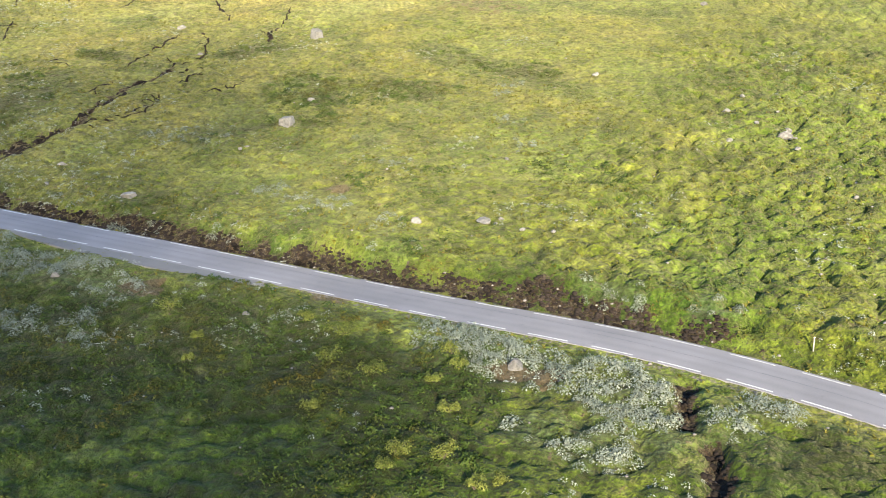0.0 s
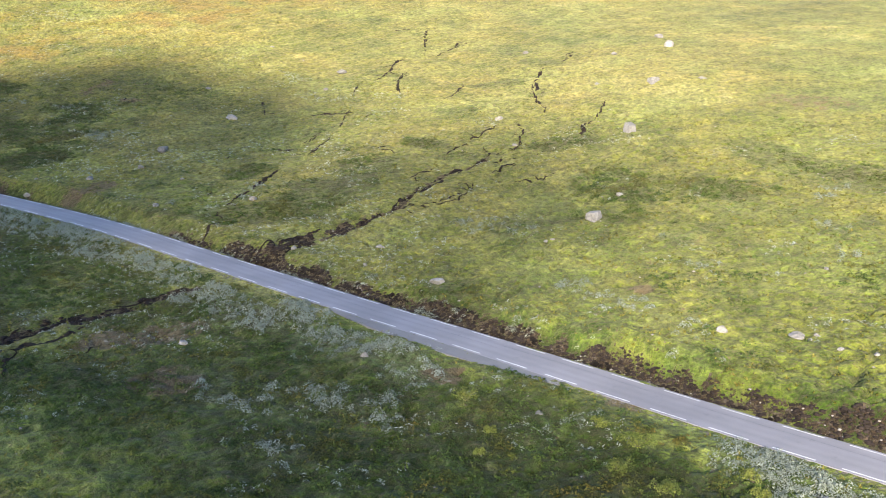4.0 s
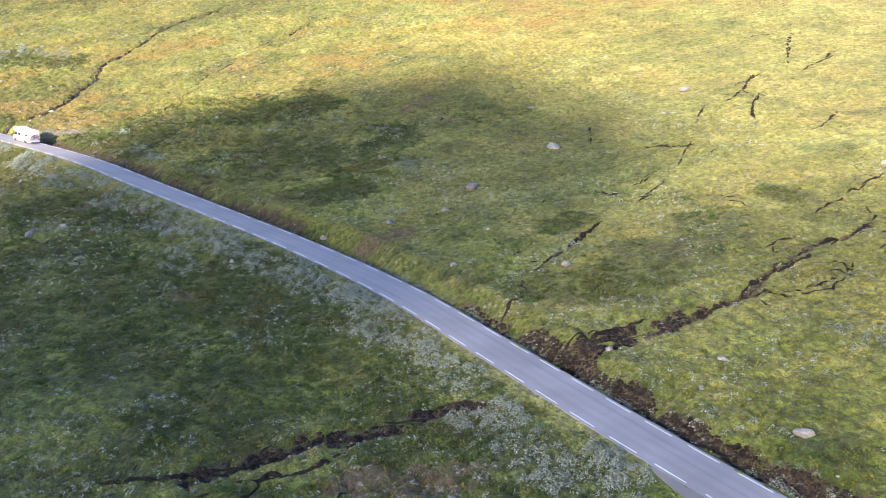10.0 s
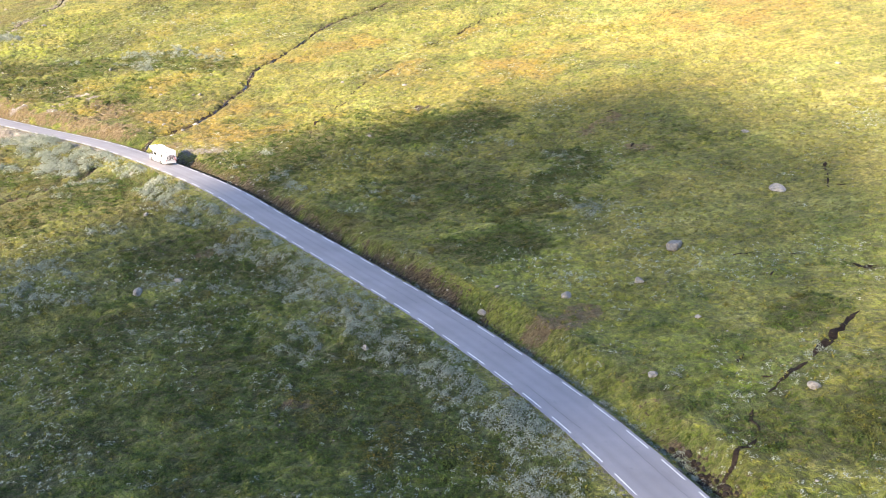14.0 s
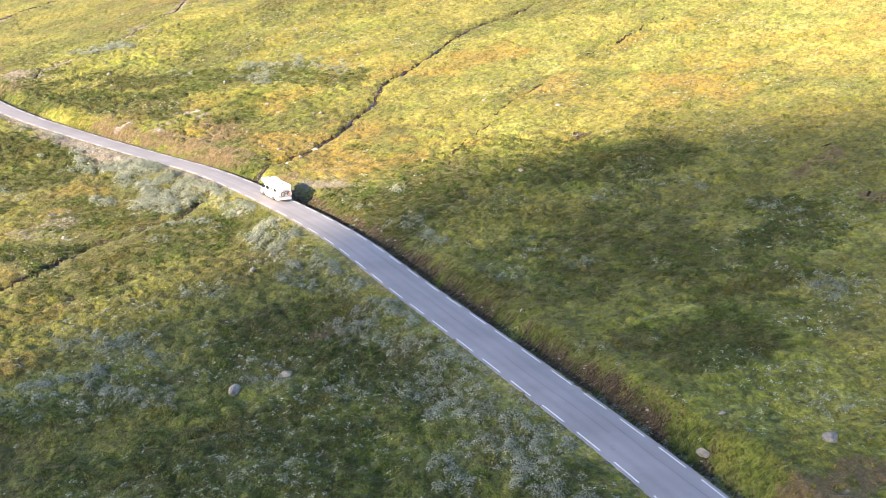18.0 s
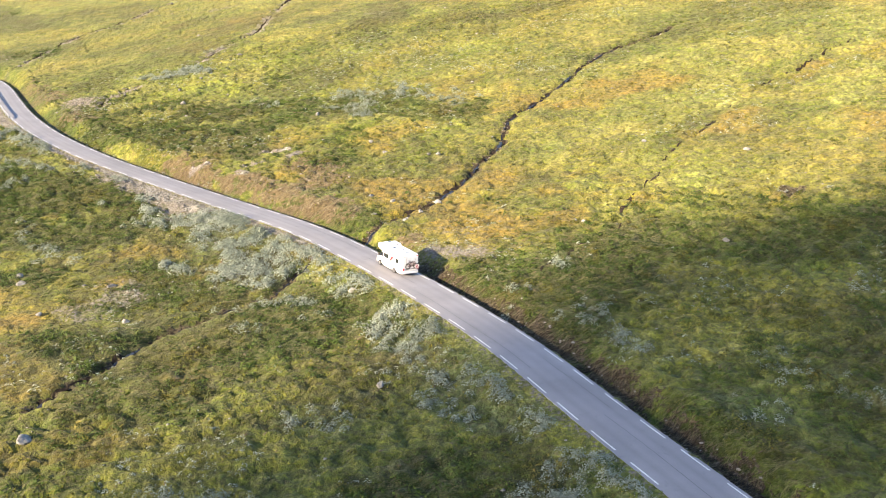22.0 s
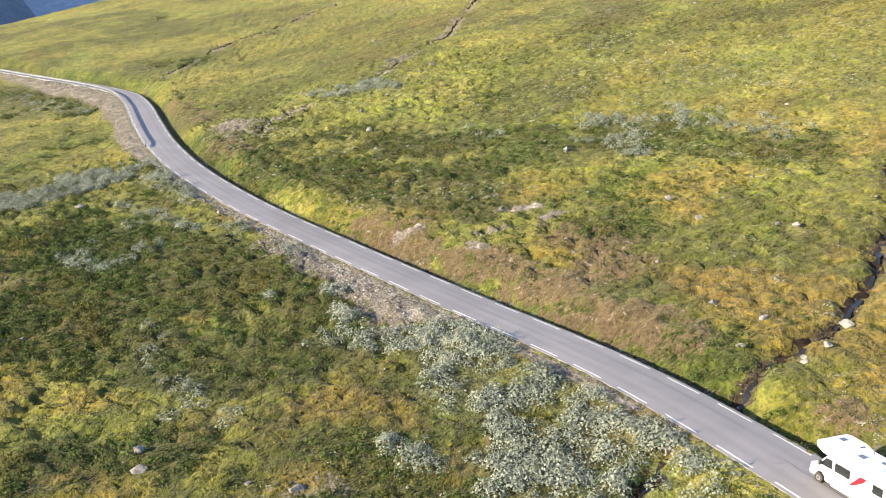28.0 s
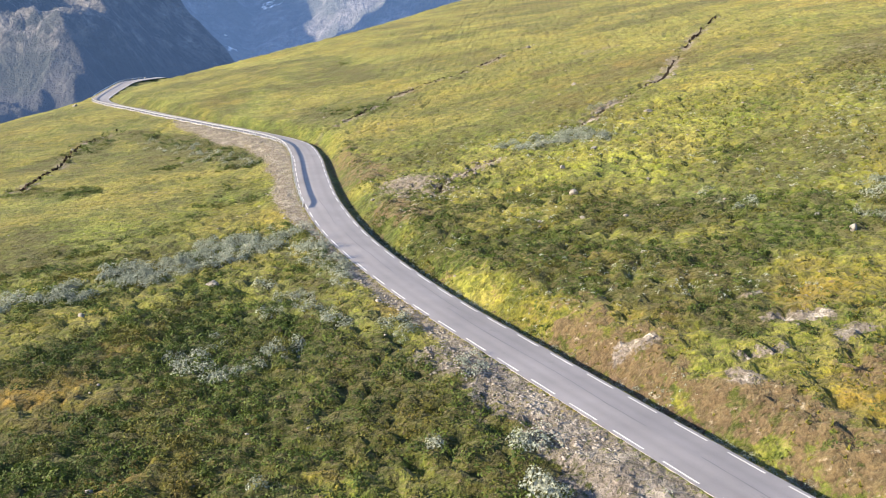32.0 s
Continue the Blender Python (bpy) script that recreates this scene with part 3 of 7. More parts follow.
SHRUBS_ONE = (
    (8, 1, ((-150.2, -83.1), (-140.1, -67.4), (-127.7, -52.8), (-116.9, -46.2))),
    (7, 1, ((-127.8, -77.8), (-120.3, -66), (-110.5, -50.9))),
    (3, 1, ((-89.7, -38.6), (-93.9, -41.9))),
    (4, 0.9, ((-96.2, -64.4), (-97.1, -56))),
    (3, 1, ((-175.5, -36.5), (-172, -29.8))),
    (5, 0.9, ((-165.3, -8.1), (-146.4, 13.3))),
    (4, 0.9, ((-170.9, -48.4), (-153.9, -37.1))),
    (6, 1, ((-141.7, -91.1), (-154.8, -80.9), (-144.9, -65.4))),
    (6, 1, ((-127.5, -71.3), (-125.5, -56.1), (-119.5, -46.2))),
    (5, 1, ((-116.3, -54.4), (-114.6, -45.9))),
    (5, 0.9, ((-167.8, -42.5), (-158.2, -29.7), (-165.5, -15.9), (-163.4, -3.6))),
    (4, 0.7, ((-131.7, -14.1), (-131.4, -11.4))),
    (6, 1, ((-137.1, -74.3), (-130.6, -57.9), (-119, -42.1))),
)
SHRUBS_TWO = (
    (4, 1, ((-85.1, -40.8), (-81.2, -31.9))),
    (5, 1, ((-71.5, -25), (-67.2, -16.4))),
    (4, 1, ((-64.8, -28.2), (-62.8, -21.5))),
    (6, 0.8, ((-73.3, 2.3), (-68.7, 2.9), (-64.4, 8.1))),
    (4, 0.9, ((-181.4, -38.2), (-171.9, -16), (-165.4, 3.2))),
    (3, 0.8, ((-173.5, -55.7), (-164.7, -40.6))),
    (4, 0.9, ((-149.1, -68), (-129, -52.5))),
    (3, 0.8, ((-122, -65.3), (-111, -44.9))),
    (3, 0.9, ((-73.4, -52.1), (-70.6, -43))),
    (8, 0.8, ((-25.3, -16), (-23.1, -10.6), (-8.3, -5.9))),
    (10, 0.8, ((-31.2, 29.8), (-18.2, 35.4))),
    (7, 0.8, ((-29.7, 15.6), (-22.6, 18.9))),
    (5, 1, ((-4.5, 23.6), (-0.8, 26))),
    (4, 1, ((-5.8, 20.8), (-4.6, 27.2))),
    (7, 0.7, ((-34.2, 16.7), (-22.8, 32.4))),
)
SHRUBS_THREE = (
    (4, 0.8, ((-21.6, 44.1), (-18.4, 50.6))),
    (5, 0.9, ((20, -1.8), (34.9, -5.8), (46.9, -2))),
    (3, 0.9, ((-17.6, -7.3), (-14.6, -1.3))),
    (3, 0.9, ((9.4, -7.2), (12.4, -5.1))),
    (4, 0.8, ((-30.5, 48.8), (-26.5, 52.3))),
    (7, 0.8, ((-33.2, 15.8), (-34.6, 30.8), (-16.6, 38.5))),
    # dark cover laid over a corner of the cloud's shadow
    (4, 0.3, ((-42.3, 72.6), (-11.9, 75.8))),
    (4, 0.9, ((-22.9, 52.4), (-20.2, 40.6), (-24.5, 23.5))),
    (8, 0.7, ((59.8, -17.7), (53.7, -2.1), (21.4, 4.4))),
    (10, 1, ((124.2, -10.1), (131.9, -5.3), (144.2, -9.5))),
    (8, 1, ((116.8, -8.4), (116.8, -20.7))),
    (6, 1, ((138.1, -7.1), (148.1, -8.2))),
    (4, 0.6, ((110.7, 88.6), (131.8, 83.1))),
    (4, 0.5, ((94.8, 46.3), (106, 55.6))),
)
SHRUBS_FOUR = (
    (4, 0.6, ((94.6, 69), (114.3, 68.7))),
)
SHRUBS = SHRUBS_ONE + SHRUBS_TWO + SHRUBS_THREE + SHRUBS_FOUR
SHRUBS_LOWER = (
    (7, 0.55, ((-2.3, -39), (-5.8, -25.8), (-6.1, -14.3))),
    (6, 0.55, ((6, -33.4), (8.3, -21.2), (5.5, -10.4))),
    (6, 0.55, ((-22.3, -22.2), (-17.7, -9.5), (-10.5, -4.3))),
    (6, 0.55, ((-17.3, -41.6), (-19.4, -29.6), (-9.8, -17.9))),
    (5, 0.7, ((-4.2, -27.9), (-3.6, -13.8), (14.9, -9.2))),
    (6, 0.7, ((21, -26.9), (18.8, -14.6))),
    (7, 0.7, ((39.7, -21.3), (48.2, -7.9), (51, 0.7))),
    (6, 0.7, ((49.4, -10.8), (55.6, 0.6), (77.4, -3.1))),
    (5, 0.8, ((95.2, -4.3), (104.5, -5.5), (112.7, -6.8))),
    (6, 0.8, ((80.5, -22), (96.8, -17.5))),
    (5, 0.5, ((46.9, 23.7), (62, 37.6), (52.4, 59.4))),
    (4, 0.5, ((57.6, 28.2), (57.4, 38.7))),
    (3, 0.6, ((-104.1, -15.6), (-100.8, -12.2))),
    (5, 0.6, ((-193.9, -19.9), (-192.7, -10.5))),
    (6, 0.7, ((-368.6, -140.8), (-359.4, -105.2))),
    (4, 0.7, ((-187.8, -54.1), (-188.5, -42.8))),
    (5, 0.7, ((-361.3, -162.8), (-365.2, -136))),
    (5, 0.6, ((-287.1, -156.4), (-253.4, -115.6))),
    (4, 0.7, ((-420.4, -159.9), (-379.7, -125))),
)
SHRUBS_WEST = (
    (6, 1, ((-317.8, -158), (-287.5, -130.6), (-252.3, -104.3))),
    (5, 0.9, ((-277.8, -164), (-292.7, -158.7), (-318.6, -163.2))),
    (5, 0.7, ((-241.7, -147.9), (-234.9, -134))),
    (7, 0.8, ((-424.9, -162.5), (-424.7, -132.1), (-359.6, -102.3))),
    (5, 0.7, ((-311, -104.6), (-294.9, -81.3))),
    (5, 0.8, ((-192.7, -63.2), (-201, -59.1))),
    (7.5, 0.95, ((-68, 1), (-63, 9), (-70, 15))),
    (5, 0.85, ((-57, -6), (-53, 4))),
    (6, 0.8, ((-174, -48), (-160, -38), (-147, -27))),
    (4, 0.75, ((-183, -56), (-172, -58))),
    (4, 0.8, ((-48, -44), (-61, -45))),
    (8, 0.9, ((-71, 22), (-65, 35), (-59, 45))),
    (5, 0.8, ((-63, -34), (-52, -36))),
)
SHRUBS_EAST = (
    (3.0, 0.8, ((39.5, 112.6), (41.9, 117.5))),
    (3.5, 0.8, ((77.5, 79.9), (79.2, 83.8))),
    (3.5, 0.8, ((54.3, 44.1), (56.9, 47.6))),
    (2.5, 0.8, ((44.5, 92.3), (48.4, 94.5))),
    (3.0, 0.8, ((50.6, 72.9), (57.3, 72.3))),
    (3.0, 0.8, ((37.9, 46.5), (37.9, 43.1))),
    (3.0, 0.8, ((41.0, 135.0), (34.6, 135.3))),
    (4.0, 0.8, ((96.5, 62.2), (99.8, 62.2))),
)
SHRUBS = SHRUBS + SHRUBS_LOWER + SHRUBS_WEST + SHRUBS_EAST
WILLOWS_WEST = (
    (4, 0.4, ((-296.7, -142.9), (-273, -122.5), (-252.3, -104.3))),
    (2.5, 0.6, ((-265.3, -153.3), (-313.3, -160.8))),
    (2, 0.9, ((-186.8, -84.7), (-189.1, -75.1))),
)
WILLOWS_UPHILL = (
    (1.5, 0.6, ((99.1, 17.6), (105.1, 17.8))),
    (1.5, 0.5, ((113.6, 18.4), (114.7, 18.7))),
    (2, 0.5, ((112, 29.9), (117.1, 30.2))),
    (2, 0.5, ((127.2, 24.5), (130.1, 23))),
    (2, 0.4, ((120.3, 27.9), (122.8, 28.7))),
    (2, 0.5, ((37.4, 23.2), (40.9, 25.4))),
    (2, 0.4, ((49.5, 24.3), (49.7, 26.9))),
    (2, 0.4, ((55.4, 15.7), (54.2, 19.7))),
    (2, 0.35, ((46.8, 33.4), (44.5, 39.1))),
    (2, 0.35, ((48.1, 39.1), (48, 43.8))),
    (2.5, 0.35, ((-47.2, 34.6), (-47.1, 44.1))),
    (2, 0.4, ((10.8, 28.6), (14.9, 29.7))),
    (2, 0.3, ((-8.7, 15.1), (-2.8, 16.1))),
)
WILLOWS = WILLOWS + WILLOWS_WEST + WILLOWS_UPHILL
FRESH = (
    (6, 1, ((-203.6, -98.9), (-224.1, -92.5))),
    (5, 0.8, ((-207.8, -122.1), (-198.1, -103.8))),
    (6, 0.9, ((-198.5, -100.9), (-212.3, -89.2))),
    (6, 0.8, ((-204.6, -43), (-192.3, -28.1))),
    (5, 0.8, ((-150.5, -14.3), (-147.7, -6.1))),
    (4, 0.7, ((-196.1, -117.4), (-199.4, -105.8))),
    (5, 0.7, ((-235.1, -35), (-258.9, -24.9))),
    (6, 0.7, ((-172.9, -17.8), (-181.4, -1.8))),
    (8, 0.6, ((-292.6, -51), (-202.5, -13.3))),
    (5, 0.6, ((-127.6, -0.4), (-135.4, 5.6))),
    (3, 0.8, ((-84.5, -17.3), (-78.2, -14.2), (-70.9, -12.8))),
    (3, 0.8, ((-106.3, -28.3), (-98.4, -22.5))),
    (3, 0.7, ((-117.4, -35.6), (-114.8, -32.6))),
    (8, 0.6, ((-2.2, 26), (11.9, 27.9))),
    (6, 0.6, ((24.1, 29.9), (48.9, 28.2))),
    (2, 0.9, ((-39.5, -5.1), (-28, -2), (-14.1, 1.5))),
    (2, 0.8, ((-35.4, -2.9), (-15.4, 1.5), (-4.8, 3.9))),
    (2, 0.8, ((-26.1, -2.9), (0.6, 5.1), (20.2, 8.7))),
)
RUSSETS_ONE = (
    (3, 1, ((-137, -91.6), (-138.7, -86.7))),
    (3, 0.8, ((-148.2, -86.1), (-148, -82.8))),
    (10, 0.7, ((-282.7, -36.2), (-278.3, -18.5))),
    (8, 0.6, ((-348.5, -92.6), (-255.8, -43.7))),
    (4, 0.7, ((-162.5, -39.1), (-154.1, -33.1))),
    (4, 0.8, ((-148, -22.1), (-148.4, -16.4))),
    (3, 0.7, ((-119.9, -77.9), (-123.5, -72.3))),
    (8, 0.6, ((-295.2, -75.7), (-294.5, -48.7), (-244.2, -20))),
    (4, 0.7, ((-154.3, -21.9), (-150.8, -15))),
    (4, 0.9, ((-101, -40.7), (-98.9, -32.9))),
    (4, 0.6, ((-102.3, -48.6), (-99.8, -46.6))),
    (5, 0.7, ((-95.7, -14.1), (-95.8, -2.8))),
    (4, 1, ((-74.1, -56.1), (-82.1, -55.4), (-94.6, -59.4))),
    (4, 0.8, ((-100.3, -53.9), (-99.8, -43.7))),
    (5, 0.8, ((-89.5, -6.1), (-82.7, 3.3), (-75.4, -2))),
)
RUSSETS_TWO = (
    (5, 0.7, ((-87.7, 5.1), (-80.6, 8))),
    (4, 0.9, ((-47.6, -50.6), (-46.9, -39.5))),
    (4, 0.9, ((-32.1, -47.9), (-29.4, -43.2))),
    (3, 0.8, ((-59.5, -35), (-52.7, -30))),
    (4, 0.7, ((-82.2, -4.6), (-66.9, 1.2))),
    (3, 0.8, ((-65.9, -53.8), (-60.7, -50.2))),
)
RUSSETS = RUSSETS_ONE + RUSSETS_TWO
EARTHS = (
    (2.5, 0.8, ((-148.3, -42.2), (-133.6, -32), (-125.6, -23.8))),
    (4, 0.7, ((-132.5, -17.6), (-132.2, -15.4), (-122.5, -16), (-121.3, -24.6))),
    (2, 1, ((-121.3, -23.4), (-119.6, -20.9))),
    (2, 0.8, ((-111.7, -18.8), (-110.5, -17.8))),
    (4, 0.6, ((-247, -86.1), (-217.7, -72.6))),
    (3, 0.7, ((-195.8, -66.9), (-189.3, -61.7))),
    (2, 0.9, ((-111.3, -17.3), (-110.1, -14.7))),
    (2.5, 0.8, ((-111.6, -18), (-107.8, -15.3))),
    (2, 0.7, ((-90.1, -6.3), (-87.7, -4.9))),
    (4, 0.5, ((-142, -37.4), (-148.1, -41.5))),
    (3, 0.6, ((-114.4, -19.7), (-105.7, -13.6))),
)
EARTHS_SMALL = (
    (1.6, 1, ((152.4, -0.4), (155.1, -0.4))),
    (1.4, 0.9, ((114.2, 3.3), (115.6, 3.9))),
    (1.2, 0.9, ((131.2, 8.6), (132.9, 8.8))),
    (1.2, 0.8, ((114.1, 2.9), (116.4, 2.7))),
    (2.5, 0.8, ((92.7, -13.4), (95.1, -12.7))),
    (2.5, 0.9, ((92.6, -14.2), (94.5, -12.6))),
    (3, 0.8, ((80.6, -10.4), (84.2, -4.9))),
    (0.9, 1, ((119.9, 32.5), (121.2, 33.1))),
    (1, 0.9, ((26.1, -9.4), (26.9, -8.3))),
    (2, 0.8, ((24.1, 19.9), (24.1, 25.4))),
    (1.2, 0.9, ((-23.8, -10.5), (-23.6, -8.9))),
    (1.5, 0.9, ((-25.4, 62.1), (-23.8, 62.9))),
    (1.5, 0.8, ((158.1, 147), (160.2, 144.7))),
    (4, 0.5, ((100.9, 121.5), (112.3, 119.3))),
    (1.5, 0.8, ((-25.5, 62.2), (-23.2, 63.1))),
    (2, 0.7, ((-38, 59.9), (-41, 67.8))),
)
EARTHS = EARTHS + EARTHS_SMALL
ROCKY = (
    (1, 1, ((-141.7, -36.7), (-141.5, -35.3))),
    (0.9, 1, ((-148.7, -25.7), (-149.9, -23.8))),
    (1.1, 1, ((-143.4, -24.3), (-143.1, -20.3))),
    (1, 0.9, ((-134, -29.5), (-131.9, -27.8))),
    (0.9, 0.9, ((-138.5, -19.4), (-139, -17.5))),
    (1, 0.9, ((-136.5, -27.7), (-137.3, -24.5))),
    (2.5, 0.5, ((-88.7, -45.3), (-80, -47.2), (-82, -49.5))),
    (2.5, 0.35, ((-90.6, -1), (-88.3, 1.2))),
    (2, 0.5, ((-83.6, -50.6), (-85.2, -43.6))),
    (2.2, 0.7, ((-137.2, -49), (-129.1, -44.4), (-121.4, -41), (-115, -38.2))),
    (1.6, 0.65, ((-142.5, -54), (-138.1, -50.7))),
    (2.5, 0.6, ((-316.6, -35.5), (-314.9, -29.7))),
    (2, 0.4, ((-249.2, 10.4), (-245.5, 13.7))),
)


def cover(patches, x, y, wander=0.0):
    """How much of a kind of cover grows at each place, 0 to about 1.3, ragged at the rims."""
    out = np.zeros(x.shape)
    rag = 1 + wander * (rough_noise(x, y, 3.1, 61) + 0.7 * rough_noise(x, y, 1.3, 62) + 0.6 * rough_noise(x, y, 8, 63))
    for half, dense, pts in patches:
        line = curve_through(pts, 8) if len(pts) > 2 else np.linspace(pts[0], pts[-1], 9)
        away, _ = nearest_on(line, x, y, 2.2 * half)
        out = np.maximum(out, dense * np.clip(1.5 * (1 - (away / (1.25 * half * np.clip(rag, 0.35, 1.7))) ** 2), 0, 1) * (away < 2.19 * half))
    return out


def cut_lines():
    rng = random.Random(5)
    lines = []
    for half, deep, pts in CUTS:
        fine = curve_through(pts, 8) if len(pts) > 2 else np.linspace(pts[0], pts[-1], 12)
        wob = np.array([[rng.uniform(-1, 1), rng.uniform(-1, 1)] for _ in fine]) * 0.45
        lines.append((half, deep, np.repeat(fine + wob, 3, 0)[1:-1] * 0.5 + np.repeat(fine + wob, 3, 0)[2:] * 0.5))
    return lines


def surface(x, y, detail=True):
    """Heights of the ground with road bed, ditch, cuts and hummocks; and masks of bare soil and of plant cover."""
    shape, x, y = x.shape, x.ravel(), y.ravel()
    z = land(x, y)
    d, k = from_road(x, y)
    ad, bed = np.abs(d), CENTRE[k, 2]
    hum = 0.30 * rough_noise(x, y, 13, 1) + 0.16 * rough_noise(x, y, 4.6, 2)
    lumpy = np.clip(0.85 + 0.5 * rough_noise(x, y, 45, 3) + 1.35 * smooth(140, 158, x) * smooth(9, 18, y) + 0.30 * smooth(-60, -110, x) + 0.7 * np.exp(-(((x + 68) / 22) ** 2 + ((y - 32) / 20) ** 2)), 0.5, 1.9)
    wx, wy = x + 0.9 * rough_noise(x, y, 3.3, 21), y + 0.9 * rough_noise(x, y, 3.3, 22)
    hum += lumpy * (0.50 * mounds(wx, wy * 1.15, 1.9, 4) ** 0.6 + 0.22 * mounds(wx, wy, 1.15, 5)) + 0.16 * rough_noise(x, y, 1.1, 23)
    clear = smooth(3.6, 6, ad)
    z = z + hum * clear
    peat, stones = np.zeros(len(x)), np.zeros(len(x))
    # road bed and shoulders
    z = z * smooth(3.3, 8.5, ad) + (bed - 0.22) * (1 - smooth(3.3, 8.5, ad))
    z = np.where(ad < 3.35, bed - 0.06 - 0.26 * smooth(2.75, 2.3, ad), z)
    near = ad < 39
    along = ALONG[k]
    ragged = rough_noise(x, y, 7, 6) + 0.5 * rough_noise(x, y, 2.2, 7)
    torn = 0.7 * rough_noise(x, y, 4.2, 25) + 0.6 * rough_noise(x, y, 1.4, 26)
    steep_s = smooth(185, 215, along)
    drop = smooth(3.3, 4.0, d) * (1 - smooth(4.5, 6.6 + 0.6 * ragged, d)) * near
    z -= drop * (0.30 + 0.40 * steep_s + 0.22 * ragged)
    z += 0.30 * np.exp(-((d - 8.0) / 1.6) ** 2) * near * (0.5 + ragged) * (1 - 0.6 * steep_s)
    z += (0.30 * ragged + 0.22 * mounds(wx, wy, 1.5, 24)) * smooth(3.8, 5, ad) * (1 - smooth(7, 10, ad)) * 0.6
    wild = smooth(60, 75, along) * (1 - smooth(175, 200, along)) * (0.78 + 0.22 * smooth(95, 120, along) * (1 - smooth(150, 165, along)))
    wild = np.maximum(wild, 0.85 * smooth(212, 222, along) * (1 - smooth(318, 332, along)))
    z += 0.38 * wild * torn * np.exp(-((d - 5.0) / 1.7) ** 2) * near
    z -= 0.45 * wild * np.exp(-((d - 5.0 - 0.5 * torn) / 1.2) ** 2) * near
    peat = np.maximum(peat, wild * np.exp(-((d - 5.0 - 0.8 * torn) / 1.6) ** 2) * np.clip(1.15 + 0.8 * torn, 0, 0.97) * near)
    # narrow dark line in the ditch: its shade and dark plants, put in as peat
    peat = np.maximum(peat, 0.62 * steep_s * np.exp(-((d - 4.5) / 0.55) ** 2) * near * np.clip(0.9 + 0.5 * ragged, 0, 1))
    # stony bank on the downhill side, and bare patches on the uphill side
    outer = np.interp(along, (325, 335, 345, 358, 364, 385, 395, 410, 440, 452, 470, 505, 550, 600, 620), (0, 4.8, 5.2, 4.5, 8.8, 7.5, 6, 5, 4.3, 6.5, 7, 8, 13, 8, 0))
    bank = smooth(2, 4, outer)
    stones = np.maximum(stones, 0.85 * smooth(-2.8, -3.4, d) * (1 - smooth(outer - 1.2, outer + 0.8, -d - 0.7 * ragged)) * bank * near)
    stones = np.maximum(stones, 0.45 * smooth(2.7, 3.1, ad) * (1 - smooth(3.5, 4.3, ad + 0.3 * ragged)))
    scar = 0 * x
    shrubs = cover(SHRUBS, x, y, 0.35) if detail else 0
    rust = cover(RUSSETS, x, y, 0.4) if detail else 0
    earth = cover(EARTHS, x, y, 0.45) if detail else 0
    willows = cover(WILLOWS, x, y, 0.3) if detail else 0
    rocky = cover(ROCKY, x, y, 0.5) if detail else 0
    for sx, sy, wide in ((-203, -63, 6), (-210, -66, 4), (-80.5, 0, 3.6), (-83.5, -4, 2.5)):
        scar += np.exp(-(((x - sx) ** 2 + (y - sy) ** 2) / wide**2))
    stones = np.maximum(stones, np.clip(np.minimum(scar, 1.2) * (0.66 + 0.45 * rough_noise(x, y, 4, 8) + 0.40 * rough_noise(x, y, 1.6, 9)), 0, 0.85))
    stones = np.maximum(stones, rocky * np.clip(1.0 + 0.5 * rough_noise(x, y, 1.5, 9), 0, 1))
    for half, deep, line in CUT_LINES:
        a, _ = nearest_on(line, x, y, half * 4 + 1)
        w = half * (0.8 + 0.35 * rough_noise(x, y, 3.1, 10))
        g = np.exp(-((a / (w + 0.22)) ** 2)) * (a < half * 4 + 0.9)
        z -= (deep if half > 0.45 else 0.25) * g * smooth(3.2, 4.2, ad)
        peat = np.maximum(peat, smooth(0.30, 0.75, g) * (half > 0.45) * (1 - 0.75 * (half < 0.9) * (x < 0) * smooth(0.05, 0.4, rough_noise(x, y, 2.6, 71) + 0.4 * rough_noise(x, y, 0.9, 72) + 0.9 * (x < -190) * rough_noise(x, y, 9, 75))) * ((1 - 0.9 * smooth(0.15, 0.5, rough_noise(x, y, 1.5, 27) + 0.4 * rough_noise(x, y, 0.7, 30))) if half > 0.9 else 1.0))
        if line[0][0] < -190:
            stones = np.maximum(stones, 0.9 * np.exp(-((a / 2.4) ** 2)) * (a < half * 4 + 0.9) * smooth(-0.1, 0.35, rough_noise(x, y, 2.4, 73) + 0.5 * rough_noise(x, y, 6, 74)))
    hole = np.exp(-(((x + 76.6) / 2.2) ** 2 + ((y - 43.4) / 1.6) ** 2))
    peat = np.maximum(peat, smooth(0.2, 0.6, hole))
    z -= 0.4 * hole
    if not detail:
        return z.reshape(shape)
    # plant cover: dark scrubby green, russet, straw
    west, far_west = smooth(-50, -85, x), smooth(-95, -130, x)
    wide_d = from_road(x, y, 130.0)[0]
    low = smooth(-4, -9, wide_d) * smooth(-0.12, 0.2, 0.35 + 0.3 * smooth(-85, -110, x) + rough_noise(x, y, 30, 11)) * (0.2 + 0.8 * smooth(-205, -180, x)) * (1 - 0.42 * smooth(-40, -62, x) * smooth(-125, -105, x))
    low = np.maximum(low, smooth(-5, -12, d) * smooth(80, 110, x))
    green = low * np.clip(0.95 + 0.40 * rough_noise(x, y, 7, 12), 0, 1.25) * (1 - 0.15 * west)
    green = np.clip(green + (0.55 + 0.45 * west) * smooth(0.1 - 0.15 * west, 0.55, rough_noise(x, y, 19, 12) + 0.3 * rough_noise(x, y, 5, 29)) + 0.12 * far_west * (d > 0) + 0.16 * (1 - west) * smooth(80, 40, y) * smooth(125, 95, x), 0, 1.3)
